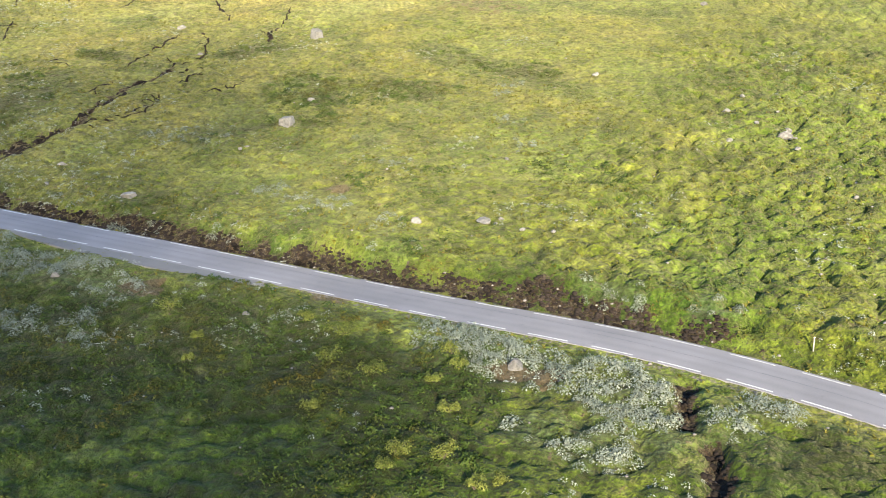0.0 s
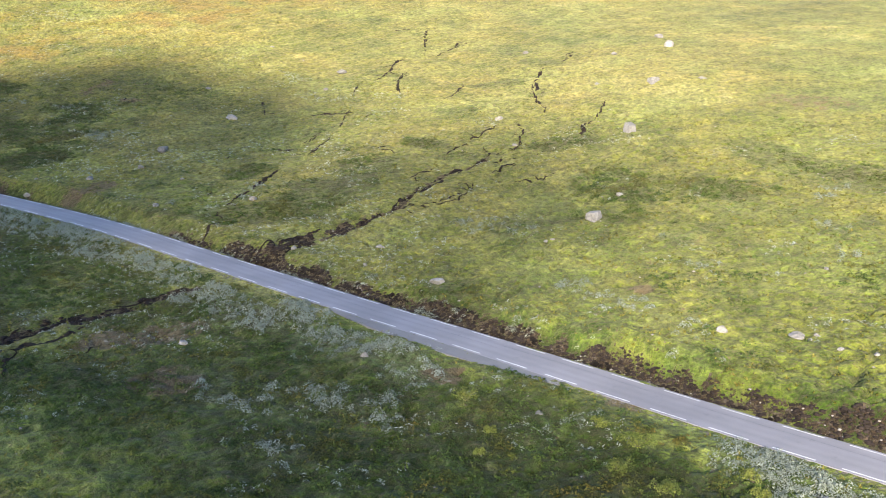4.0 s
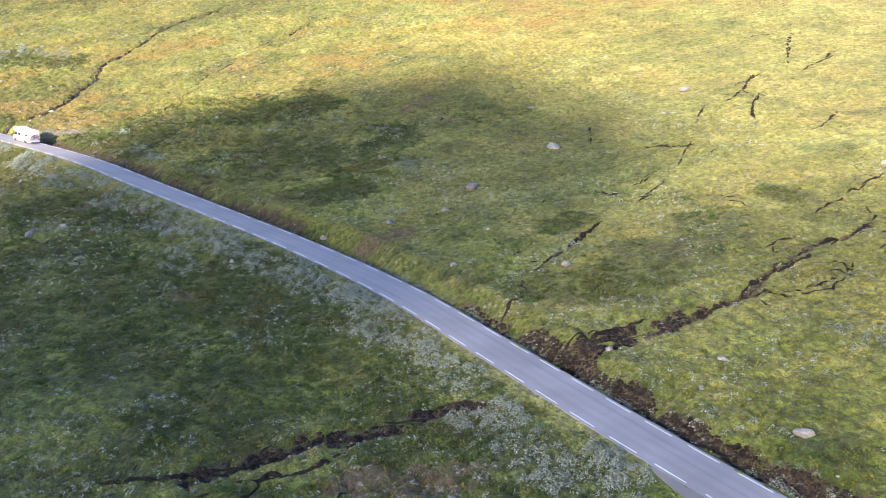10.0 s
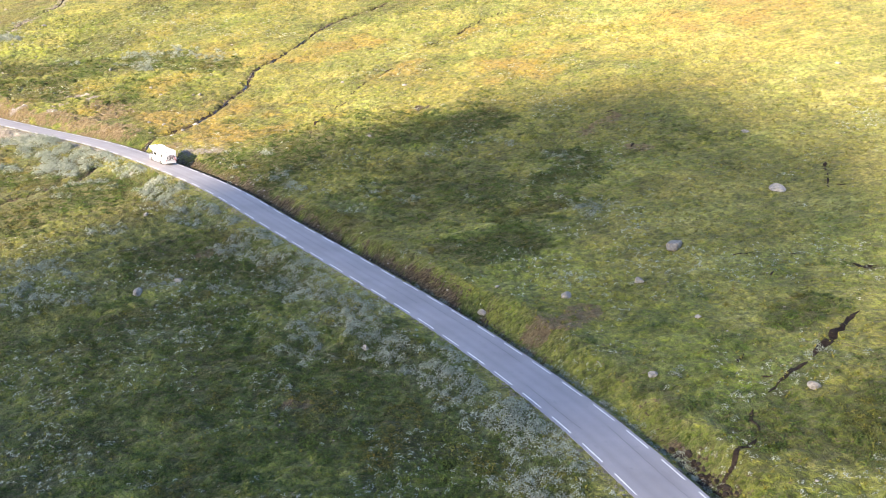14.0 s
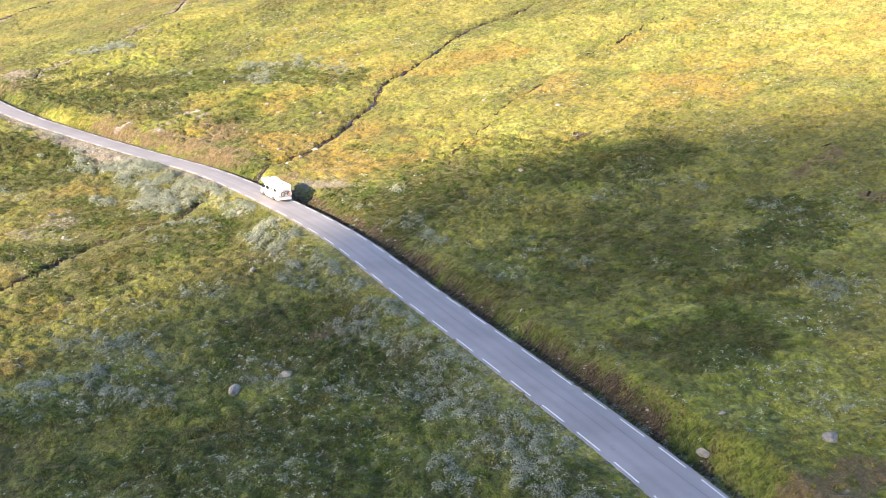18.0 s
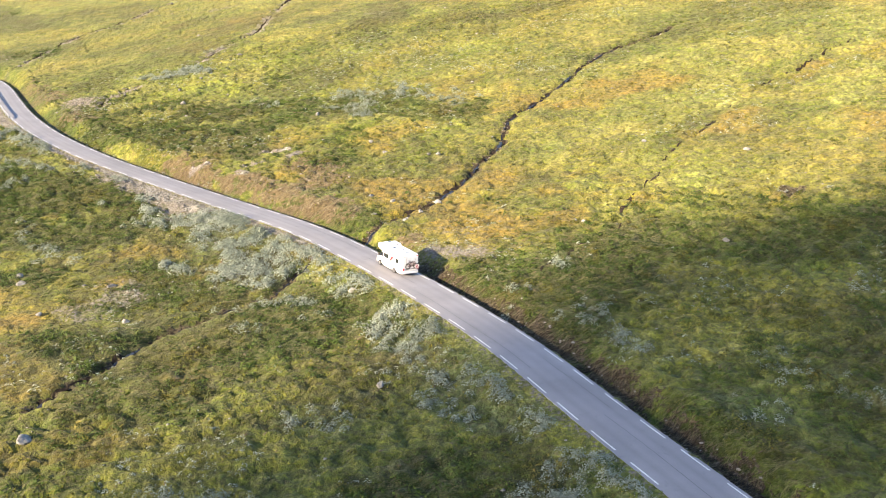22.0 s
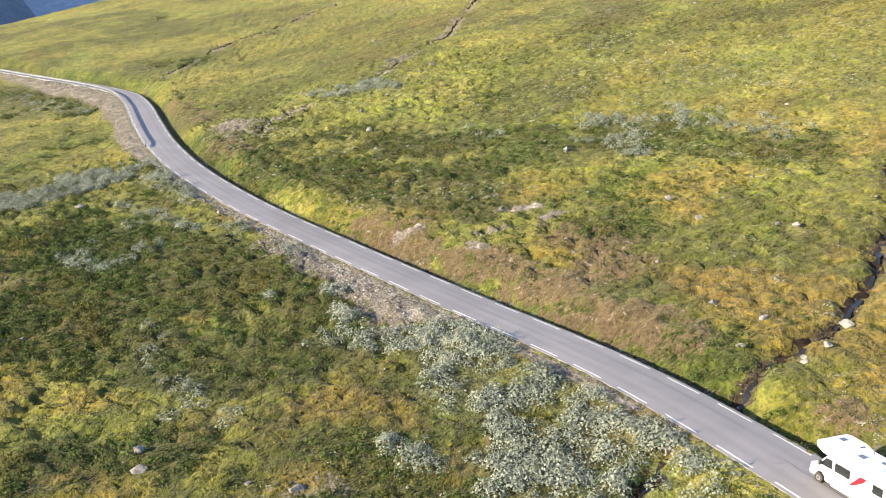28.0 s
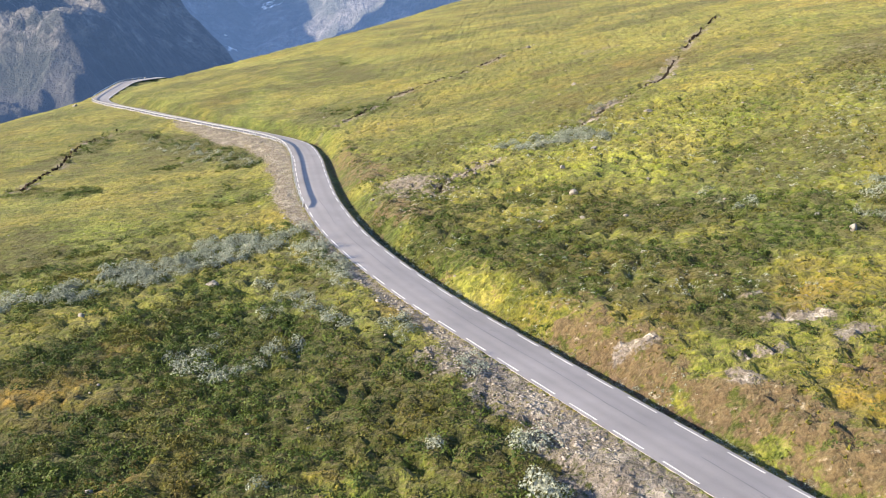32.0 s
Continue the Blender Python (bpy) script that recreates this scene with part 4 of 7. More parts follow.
    green = np.maximum(green, 0.95 * np.exp(-(((x + 64) / 18) ** 2 + ((y - 22) / 25) ** 2)) * np.clip(0.8 + 0.6 * rough_noise(x, y, 6, 28), 0, 1.2))
    green = green + 0.5 * smooth(-170, -230, x) * smooth(-0.1, 0.5, rough_noise(x, y, 34, 67) + 0.5 * rough_noise(x, y, 11, 68))
    green = green + 0.45 * smooth(-85, -135, x) * (wide_d > 0) * smooth(0.0, 0.5, rough_noise(x + 0.6 * y, 0.45 * (y - x), 17, 69) + 0.45 * rough_noise(x, y, 6, 70))
    green = green + 0.35 * smooth(-30, -60, x) * smooth(-165, -130, x) * (wide_d < -5)
    green = np.maximum(green * 0.62 + 0.12 * smooth(85, 135, x), shrubs * np.clip(0.95 + 0.35 * rough_noise(x, y, 4.5, 66), 0, 1.25))
    green = green + 0.35 * np.exp(-((d - 7.0) / 2.6) ** 2) * near * (1 - west)
    russet = (0.12 + 0.88 * smooth(-38, -75, x)) * np.clip(0.62 - 0.10 * far_west + (0.8 + 0.5 * far_west) * rough_noise(x, y, 18, 13) + 0.7 * rough_noise(x, y, 5, 14), 0, 1.1) * smooth(100, 60, x)
    russet = np.maximum(russet, (0.15 + 0.30 * west) * np.exp(-((d - 6.6) / 2.8) ** 2) * near * np.clip(0.35 + 0.30 * steep_s + rough_noise(x, y, 11, 15), 0, 1))
    russet = np.maximum(0.95 * russet * (1 - 0.6 * np.clip(low, 0, 1)) * (1 - 0.6 * np.clip(shrubs, 0, 1)) * (1 - 0.5 * smooth(-140, -200, x)), rust * np.clip(0.85 + 0.4 * rough_noise(x, y, 5, 14), 0, 1.1))
    earth = np.maximum(earth, 0.36 * west * smooth(340, 370, along) * (0.45 + 0.55 * smooth(455, 425, along)) * np.exp(-((d - 6.8) / 3.4) ** 2) * near * np.clip(0.66 + 0.55 * ragged + 0.45 * torn, 0, 1))
    russet = np.maximum(russet, 0.34 * smooth(25, -45, x) * (1 - 0.4 * far_west) * (1 - 0.6 * smooth(45, 100, y)) * (1 - 0.35 * np.clip(shrubs, 0, 1)))
    verge = smooth(-6.2 - ragged, -4.2, d) * (d < 0) * near * (1 - 0.7 * bank)
    moss = np.exp(-(((x - 141) / 5) ** 2 + ((y - 3.2) / 2.2) ** 2))
    green = green + 0.55 * (d > 4) * np.exp(-(((x + 69) / 15) ** 2 + ((y - 6) / 20) ** 2)) + 0.30 * (wide_d < -5) * smooth(-38, -50, x) * smooth(-105, -90, x)
    green = green + 0.45 * smooth(4, 8, wide_d) * smooth(46, 30, wide_d) * smooth(-88, -100, x) * smooth(-205, -185, x) * np.clip(0.7 + 0.8 * rough_noise(x, y, 8, 76), 0, 1.2)
    green = green * (1 - 0.8 * verge) * (1 - moss)
    straw = np.clip(0.08 * smooth(-195, -225, x) * (wide_d < -6) + 0.45 * verge + 0.9 * moss + 0.25 * rough_noise(x, y, 26, 16) + 0.42 * smooth(50, 105, y) * (0.7 + 0.4 * rough_noise(x, y, 40, 17)), 0, 1)
    soil = np.stack([np.clip(peat, 0, 1), np.clip(stones, 0, 1), np.clip(earth, 0, 1), 1 + 0 * peat], 1)
    russet = russet * (1 - 0.55 * west * np.exp(-(((d - 7) / 4.5) ** 2)) * near)
    tint = np.stack([green, russet, straw, 1 + 0 * green], 1)
    plants = np.stack([np.clip(willows, 0, 1), np.clip(shrubs, 0, 1), np.clip(np.maximum(0.45 * smooth(65, 110, x) + 0.55 * smooth(122, 155, x), cover(FRESH, x, y, 0.45)), 0, 1), 1 + 0 * peat], 1)
    return z.reshape(shape), soil, tint, plants


def steps_between(lo, a, b, hi, fine, growth=1.06, growth_lo=1.02):
    """Grid lines: fine from a to b, ever wider towards lo and hi."""
    out, step = list(np.arange(a, b, fine)), fine
    while out[-1] < hi:
        step *= growth
        out.append(out[-1] + step)
    step = fine
    while out[0] > lo:
        step *= growth_lo if out[0] > -560 else 1.08
        out.insert(0, out[0] - step)
    return np.array(out)


def sheet(name, xs, ys, z, mat, colours=()):
    gx, gy = np.meshgrid(xs, ys, indexing="ij")
    n, m = gx.shape
    i = (np.arange(n - 1)[:, None] * m + np.arange(m - 1)).ravel()
    faces = np.stack([i, i + m, i + m + 1, i + 1], 1)
    me = bpy.data.meshes.new(name)
    me.vertices.add(n * m)
    me.vertices.foreach_set("co", np.stack([gx, gy, z], -1).astype(np.float32).ravel())
    me.loops.add(faces.size)
    me.loops.foreach_set("vertex_index", faces.astype(np.int32).ravel())
    me.polygons.add(len(faces))
    me.polygons.foreach_set("loop_start", np.arange(0, faces.size, 4, dtype=np.int32))
    me.polygons.foreach_set("use_smooth", np.ones(len(faces), bool))
    me.update(calc_edges=True)
    for key, values in colours:
        me.color_attributes.new(key, "FLOAT_COLOR", "POINT").data.foreach_set("color", values.astype(np.float32).ravel())
    me.materials.append(mat)
    return new(name, me)


CUT_LINES = cut_lines()
xs = steps_between(-2600, -232, 184, 620, 0.58, 1.06, 1.016)
ys = steps_between(-1500, -88, 104, 2300, 0.58, 1.045, 1.03)
gx, gy = np.meshgrid(xs, ys, indexing="ij")
height, soil, tint, plants = surface(gx, gy)
ground = sheet("ground", xs, ys, height, MOOR, (("soil", soil), ("tint", tint), ("plants", plants)))
tagged(ground, "open mountain moor of grass, moss and dark peat", "ground", kind="structure")


# ---- meshes ----
def mesh_object(name, verts, faces, mat, parent=None, smooth_shade=False):
    me = bpy.data.meshes.new(name)
    me.from_pydata([tuple(v) for v in verts], [], [tuple(f) for f in faces])
    me.update()
    for slot in mat if isinstance(mat, (list, tuple)) else (mat,):
        me.materials.append(slot)
    if smooth_shade:
        me.polygons.foreach_set("use_smooth", np.ones(len(me.polygons), bool))
    ob = new(name, me)
    ob.parent = parent
    return ob


def strip_mesh(s, offsets, lift, thick):
    """Vertices and faces of a slab that follows the road: rows at s, columns at the offsets across."""
    rows = []
    for v in s:
        p, a = road_place(v)
        right = Vector((math.sin(a), -math.cos(a), 0))
        rows.append([p + right * o + Vector((0, 0, lift - 0.018 * abs(o))) for o in offsets])
    n, m = len(rows), len(offsets)
    verts = [v for r in rows for v in r] + [v - Vector((0, 0, thick)) for r in rows for v in (r[0], r[-1])]
    base = n * m
    faces = [(i * m + j, i * m + j + 1, (i + 1) * m + j + 1, (i + 1) * m + j)[::-1] for i in range(n - 1) for j in range(m - 1)]
    for i in range(n - 1):
        faces.append((i * m, (i + 1) * m, base + 2 * i + 2, base + 2 * i)[::-1])
        faces.append((i * m + m - 1, (i + 1) * m + m - 1, base + 2 * i + 3, base + 2 * i + 1))
    for i, flip in ((0, 1), (n - 1, -1)):
        ring = [i * m + j for j in range(m)] + [base + 2 * i + 1, base + 2 * i]
        faces.append(tuple(ring[::flip]))
    return verts, faces


# ---- road ----
LENGTH = ALONG[-1]
road_s = np.arange(0, LENGTH, 1.5)
cols = np.r_[-HALF_ROAD, -2.6, -2.0, -1.35, -0.7, 0, 0.7, 1.35, 2.0, 2.6, HALF_ROAD]
v, f = strip_mesh(road_s, cols, 0.02, 0.25)
road = tagged(mesh_object("road", v, f, ASPHALT), "narrow weathered grey asphalt road with dashed edge lines", "road", kind="structure")
wear = np.zeros((len(v), 4), np.float32)
wear[: len(road_s) * len(cols), 0] = np.tile(np.where(np.isin(np.arange(len(cols)), (3, 7)), 1.0, np.where(np.isin(np.arange(len(cols)), (5,)), 0.55, 0.0)), len(road_s))
road.data.color_attributes.new("wheel_tracks", "FLOAT_COLOR", "POINT").data.foreach_set("color", wear.ravel())


# ---- building blocks ----
def part(name, bm, mat, parent, label=""):
    me = bpy.data.meshes.new(name)
    bm.to_mesh(me)
    bm.free()
    for slot in mat if isinstance(mat, (list, tuple)) else (mat,):
        me.materials.append(slot)
    ob = new(name, me)
    ob.parent = parent
    return tagged(ob, label)


def box(x0, y0, z0, x1, y1, z1, bevel=0.0, bm=None):
    bm = bm or bmesh.new()
    made = bmesh.ops.create_cube(bm, size=1, matrix=Matrix.Translation(((x0 + x1) / 2, (y0 + y1) / 2, (z0 + z1) / 2)) @ Matrix.Diagonal((abs(x1 - x0), abs(y1 - y0), abs(z1 - z0), 1)))
    if bevel:
        edges = list({e for v in made["verts"] for e in v.link_edges})
        bmesh.ops.bevel(bm, geom=edges, offset=bevel, segments=2, affect="EDGES")
    return bm


def rod(a, b, radius, bm=None, sides=8, radius_b=None):
    bm = bm or bmesh.new()
    a, b = Vector(a), Vector(b)
    m = Matrix.Translation((a + b) / 2) @ (b - a).to_track_quat("Z", "Y").to_matrix().to_4x4()
    bmesh.ops.create_cone(bm, cap_ends=True, segments=sides, radius1=radius, radius2=radius if radius_b is None else radius_b, depth=(b - a).length, matrix=m)
    return bm


def side_profile(points, half, bevel=0.05, segments=3, taper=1.0):
    """A body whose outline in x and z is given, reaching half to both sides."""
    bm = bmesh.new()
    rows = [[bm.verts.new((x, y, z)) for x, z in points] for y in (-half, half)]
    bm.faces.new(rows[0])
    bm.faces.new(rows[1][::-1])
    n = len(points)
    for i in range(n):
        bm.faces.new((rows[0][i], rows[1][i], rows[1][(i + 1) % n], rows[0][(i + 1) % n])[::-1])
    bmesh.ops.recalc_face_normals(bm, faces=bm.faces)
    rims = [e for e in bm.edges if e.verts[0].co.y == e.verts[1].co.y]
    bmesh.ops.bevel(bm, geom=rims, offset=bevel, segments=segments, affect="EDGES")
    return bm


def panel(points, thick, bm=None):
    """A flat plate from corner points in order; its thickness lies along its normal."""
    bm = bm or bmesh.new()
    f = bm.faces.new([bm.verts.new(q) for q in points])
    f.normal_update()
    made = bmesh.ops.extrude_face_region(bm, geom=[f])
    bmesh.ops.translate(bm, verts=[g for g in made["geom"] if isinstance(g, bmesh.types.BMVert)], vec=f.normal * -thick)
    bmesh.ops.recalc_face_normals(bm, faces=bm.faces)
    return bm


def ring(centre, axis, radius, tube, bm=None, major=20, minor=6):
    bm = bm or bmesh.new()
    turn = Vector(axis).to_track_quat("Z", "Y").to_matrix().to_4x4()
    at = Matrix.Translation(centre) @ turn
    loops = []
    for i in range(major):
        a = 2 * math.pi * i / major
        loops.append([bm.verts.new(at @ Vector(((radius + tube * math.cos(b)) * math.cos(a), (radius + tube * math.cos(b)) * math.sin(a), tube * math.sin(b)))) for b in (2 * math.pi * j / minor for j in range(minor))])
    for i in range(major):
        for j in range(minor):
            q = loops[(i + 1) % major]
            bm.faces.new((loops[i][j], q[j], q[(j + 1) % minor], loops[i][(j + 1) % minor]))
    return bm


def ground_height(points):
    p = np.array(points, float)
    return surface(p[:, 0].copy(), p[:, 1].copy(), False)


def scatter(name, protos, where, sizes, turns, mat, squash=None):
    """ONE mesh of many copies of small leafy shapes, standing at the given places."""
    rng = np.random.default_rng(len(where))
    pick = rng.integers(0, len(protos), len(where))
    verts, faces, base = [], [], 0
    for k, (pv, pf) in enumerate(protos):
        sel = np.flatnonzero(pick == k)
        c, s = np.cos(turns[sel])[:, None], np.sin(turns[sel])[:, None]
        x = pv[:, 0] * c - pv[:, 1] * s
        y = pv[:, 0] * s + pv[:, 1] * c
        z = np.repeat(pv[None, :, 2], len(sel), 0)
        v = np.stack([x, y, z * (1 if squash is None else squash[sel, None])], -1) * sizes[sel, None, None] + where[sel, None, :]
        verts.append(v.reshape(-1, 3))
        faces.append((pf[None] + base + np.arange(len(sel))[:, None, None] * len(pv)).reshape(-1, 3))
        base += len(sel) * len(pv)
    v, f = np.concatenate(verts), np.concatenate(faces)
    me = bpy.data.meshes.new(name)
    me.vertices.add(len(v))
    me.vertices.foreach_set("co", v.astype(np.float32).ravel())
    me.loops.add(f.size)
    me.loops.foreach_set("vertex_index", f.astype(np.int32).ravel())
    me.polygons.add(len(f))
    me.polygons.foreach_set("loop_start", np.arange(0, f.size, 3, dtype=np.int32))
    me.update(calc_edges=True)
    me.materials.append(mat)
    return new(name, me)


def leaf_dome(rng, count, radius, height, leaf, upright=0.5):
    """Many leaf-shaped triangles over a low dome, each turned its own way."""
    verts, faces = [], []
    for i in range(count):
        a, r = rng.uniform(0, 2 * math.pi), radius * math.sqrt(rng.uniform(0, 1))
        z = height * (1 - (r / radius) ** 2) * rng.uniform(0.45, 1.0) + 0.02
        c = np.array([r * math.cos(a), r * math.sin(a), z])
        n = np.array([math.cos(a) * r / radius, math.sin(a) * r / radius, upright]) + rng.normal(0, 0.45, 3)
        n /= np.linalg.norm(n)
        t = np.cross(n, rng.normal(0, 1, 3))
        t /= np.linalg.norm(t)
        b, k = np.cross(n, t), leaf * rng.uniform(0.6, 1.3)
        verts += [c + t * k, c - t * 0.5 * k + b * 0.62 * k, c - t * 0.5 * k - b * 0.62 * k]
        faces.append((3 * i, 3 * i + 1, 3 * i + 2))
    return np.array(verts), np.array(faces)


def blade_tuft(rng, count, spread_out, height):
    """Grass blades that lean out from one root."""
    verts, faces = [], []
    for i in range(count):
        a = rng.uniform(0, 2 * math.pi)
        way, side = np.array([math.cos(a), math.sin(a), 0]), np.array([-math.sin(a), math.cos(a), 0])
        w, r = rng.uniform(0.05, 0.10), spread_out * rng.uniform(0.4, 1.0)
        tip = way * r + np.array([0, 0, height * rng.uniform(0.5, 1.0)])
        verts += [side * w - way * 0.05, -side * w - way * 0.05, tip]
        faces.append((3 * i, 3 * i + 1, 3 * i + 2))
    return np.array(verts), np.array(faces)


def leaf_material(name, dark, mid, light, rough=0.7, through=0.25, autumn=None):
    """Leaves that differ from clump to clump, and let some light through."""
    m = material(name, mid, rough)
    shader(m).inputs["Specular IOR Level"].default_value = 0.25
    rnd = node(m, "NewGeometry").outputs["Random Per Island"]
    patch = grain(m, 0.13, 3.0)
    ramp = m.node_tree.nodes.new("ShaderNodeValToRGB")
    ramp.color_ramp.elements[0].color, ramp.color_ramp.elements[1].color = (*dark, 1), (*light, 1)
    ramp.color_ramp.elements.new(0.5).color = (*mid, 1)
    link(m, calc(m, "ADD", calc(m, "MULTIPLY", rnd, 0.6), calc(m, "MULTIPLY", patch, 0.4)), ramp.inputs[0])
    col = ramp.outputs[0]
    if autumn:
        col = blend(m, col, autumn, calc(m, "MULTIPLY", grain(m, 0.16, 5.0, 0.6, 0.50, 0.66), spread(m, rnd, 0, 1, 0.3, 1.0)))
    link(m, col, shader(m).inputs["Base Color"])
    thin = node(m, "BsdfTranslucent")
    link(m, col, thin.inputs["Color"])
    mix = node(m, "MixShader")
    mix.inputs[0].default_value = through
    link(m, shader(m).outputs[0], mix.inputs[1])
    link(m, thin.outputs[0], mix.inputs[2])
    link(m, mix.outputs[0], m.node_tree.nodes["Material Output"].inputs["Surface"])
    return m


WILLOW = leaf_material("silver_willow_leaves", (0.060, 0.082, 0.064), (0.148, 0.174, 0.144), (0.236, 0.262, 0.220))
TUFT_WILLOW = leaf_material("woolly_willow_leaves", (0.120, 0.145, 0.122), (0.220, 0.250, 0.215), (0.330, 0.355, 0.310))
HEATH = leaf_material("heath_leaves", (0.010, 0.022, 0.003), (0.027, 0.050, 0.006), (0.060, 0.090, 0.012), autumn=(0.088, 0.066, 0.010))
GRASS = leaf_material("grass_blades", (0.050, 0.058, 0.008), (0.110, 0.108, 0.014), (0.190, 0.165, 0.036))
JUNIPER = leaf_material("juniper_leaves", (0.045, 0.065, 0.012), (0.110, 0.132, 0.024), (0.190, 0.195, 0.045))
TWIG = mottled("bark", (0.035, 0.026, 0.018), (0.095, 0.075, 0.055), 14.0, 0.9)
ROCK = mottled("lichened_granite", (0.052, 0.051, 0.048), (0.19, 0.184, 0.172), 3.0, 0.9, bump=0.7, distance=0.06, per_object=0.22)
STEEL = mottled("galvanised_steel", (0.26, 0.27, 0.28), (0.40, 0.41, 0.42), 4.0, 0.45, 0.85)
CONCRETE = mottled("concrete", (0.09, 0.085, 0.08), (0.19, 0.18, 0.17), 5.0, 0.9, bump=0.4)


# ---- edge lines of the road ----
def edge_line(first, last, across):
    s = np.linspace(first, last, 5)
    v, f = strip_mesh(s, (across - 0.075, across + 0.075), 0.028, 0.006)
    return mesh_object("edge_line", v, f, LINE_PAINT, road)


for across, phase, period in ((-LINE_AT, 236.15, 5.785), (LINE_AT, 242.5, 5.745)):
    begin = phase % period
    while begin + 3.7 < LENGTH - 4:
        if not (across < 0 and begin > 640):
            edge_line(begin, begin + 3.65, across)
        begin += period

# tar seams in the asphalt
SEAM = mottled("tar_seam", (0.060, 0.061, 0.066), (0.105, 0.107, 0.115), 3.0, 0.8)
seam_rng = random.Random(8)
begin = 3.0
while begin < LENGTH - 30:
    end = begin + seam_rng.uniform(9, 26)
    at = seam_rng.choice((-1.3, -0.1, 0.1, 0.15, 1.25))
    s = np.arange(begin, end, 0.8)
    verts, faces = [], []
    for i, v in enumerate(s):
        wander = at + 0.10 * math.sin(v * 0.31 + at * 9) + seam_rng.uniform(-0.035, 0.035)
        for o in (wander - 0.03, wander + 0.03):
            q, _ = road_place(v, o)
            verts.append(q + Vector((0, 0, 0.024 - 0.018 * abs(o))))
        if i:
            faces.append((2 * i - 2, 2 * i - 1, 2 * i + 1, 2 * i))
    mesh_object("tar_seam", verts, faces, SEAM, road)
    begin = end + seam_rng.uniform(-6, 6)

# lay-by on the downhill side
layby_s = np.linspace(107, 142, 24)
bulge = 2.2 * np.sin(np.pi * (layby_s - 107) / 35) ** 0.7
verts, faces = [], []
for s, w in zip(layby_s, bulge):
    for o, lift in ((-2.9, 0.0), (-2.9 - w * 0.5, -0.04), (-2.92 - w, -0.10)):
        q, _ = road_place(s, o)
        verts.append(q + Vector((0, 0, lift - 0.045)))
for i in range(len(layby_s) - 1):
    for j in range(2):
        a = i * 3 + j
        faces.append((a, a + 1, a + 4, a + 3))
layby = mesh_object("layby", verts, [q[::-1] for q in faces], LAYBY)
solid = layby.modifiers.new("thickness", "SOLIDIFY")
solid.thickness, solid.offset = 0.3, -1
tagged(layby, "narrow lay-by of worn dark asphalt beside the road", "lay-by", kind="structure")


# ---- guard rail ----
def guard_rail(first, last, across):
    thing = new("guard_rail")
    thing.location = road_place(first, across)[0]
    origin = thing.location.copy()
    tagged(thing, "galvanised steel guard rail on posts along the road's drop", "guard rail")
    bm = bmesh.new()
    section = [(0.0, 0.42), (0.07, 0.47), (0.0, 0.53), (0.0, 0.58), (0.07, 0.64), (0.0, 0.72), (-0.02, 0.72), (0.04, 0.64), (-0.03, 0.58), (-0.03, 0.53), (0.04, 0.47), (-0.02, 0.42)]
    rows = []
    for s in np.arange(first, last, 2.0):
        q, a = road_place(s, across)
        right = Vector((math.sin(a), -math.cos(a), 0))
        drop = 0.32 * max(0, 1 - (s - first) / 4) 
        rows.append([bm.verts.new(q - origin + right * o + Vector((0, 0, h + 0.08 - drop))) for o, h in section])
    n = len(section)
    for r0, r1 in zip(rows, rows[1:]):
        for j in range(n):
            bm.faces.new((r0[j], r0[(j + 1) % n], r1[(j + 1) % n], r1[j]))
    bm.faces.new(rows[0])
    bm.faces.new(rows[-1][::-1])
    bmesh.ops.recalc_face_normals(bm, faces=bm.faces)
    part("beam", bm, STEEL, thing)
    post = box(-0.05, -0.06, -0.5, 0.05, 0.06, 0.76, 0.01)
    shape = None
    for s in np.arange(first + 1, last, 4.0):
        q, a = road_place(s, across - 0.1)
        if shape is None:
            shape = part("post", post, STEEL, thing)
            ob = shape
        else:
            ob = new("post", shape.data)
            ob.parent = thing
        ob.matrix_local = Matrix.Translation(q - origin) @ Matrix.Rotation(a, 4, "Z")
    end = box(-0.06, -0.09, 0.02, 0.06, 0.09, 0.62, 0.02)
    ob = part("end_cap", end, material("rail_end_black", (0.03, 0.03, 0.035), 0.6), thing, "dark end piece")
    q, a = road_place(first - 0.1, across)
    ob.matrix_local = Matrix.Translation(q - origin) @ Matrix.Rotation(a, 4, "Z")
    return thing


guard_rail(457, LENGTH - 8, -3.05)


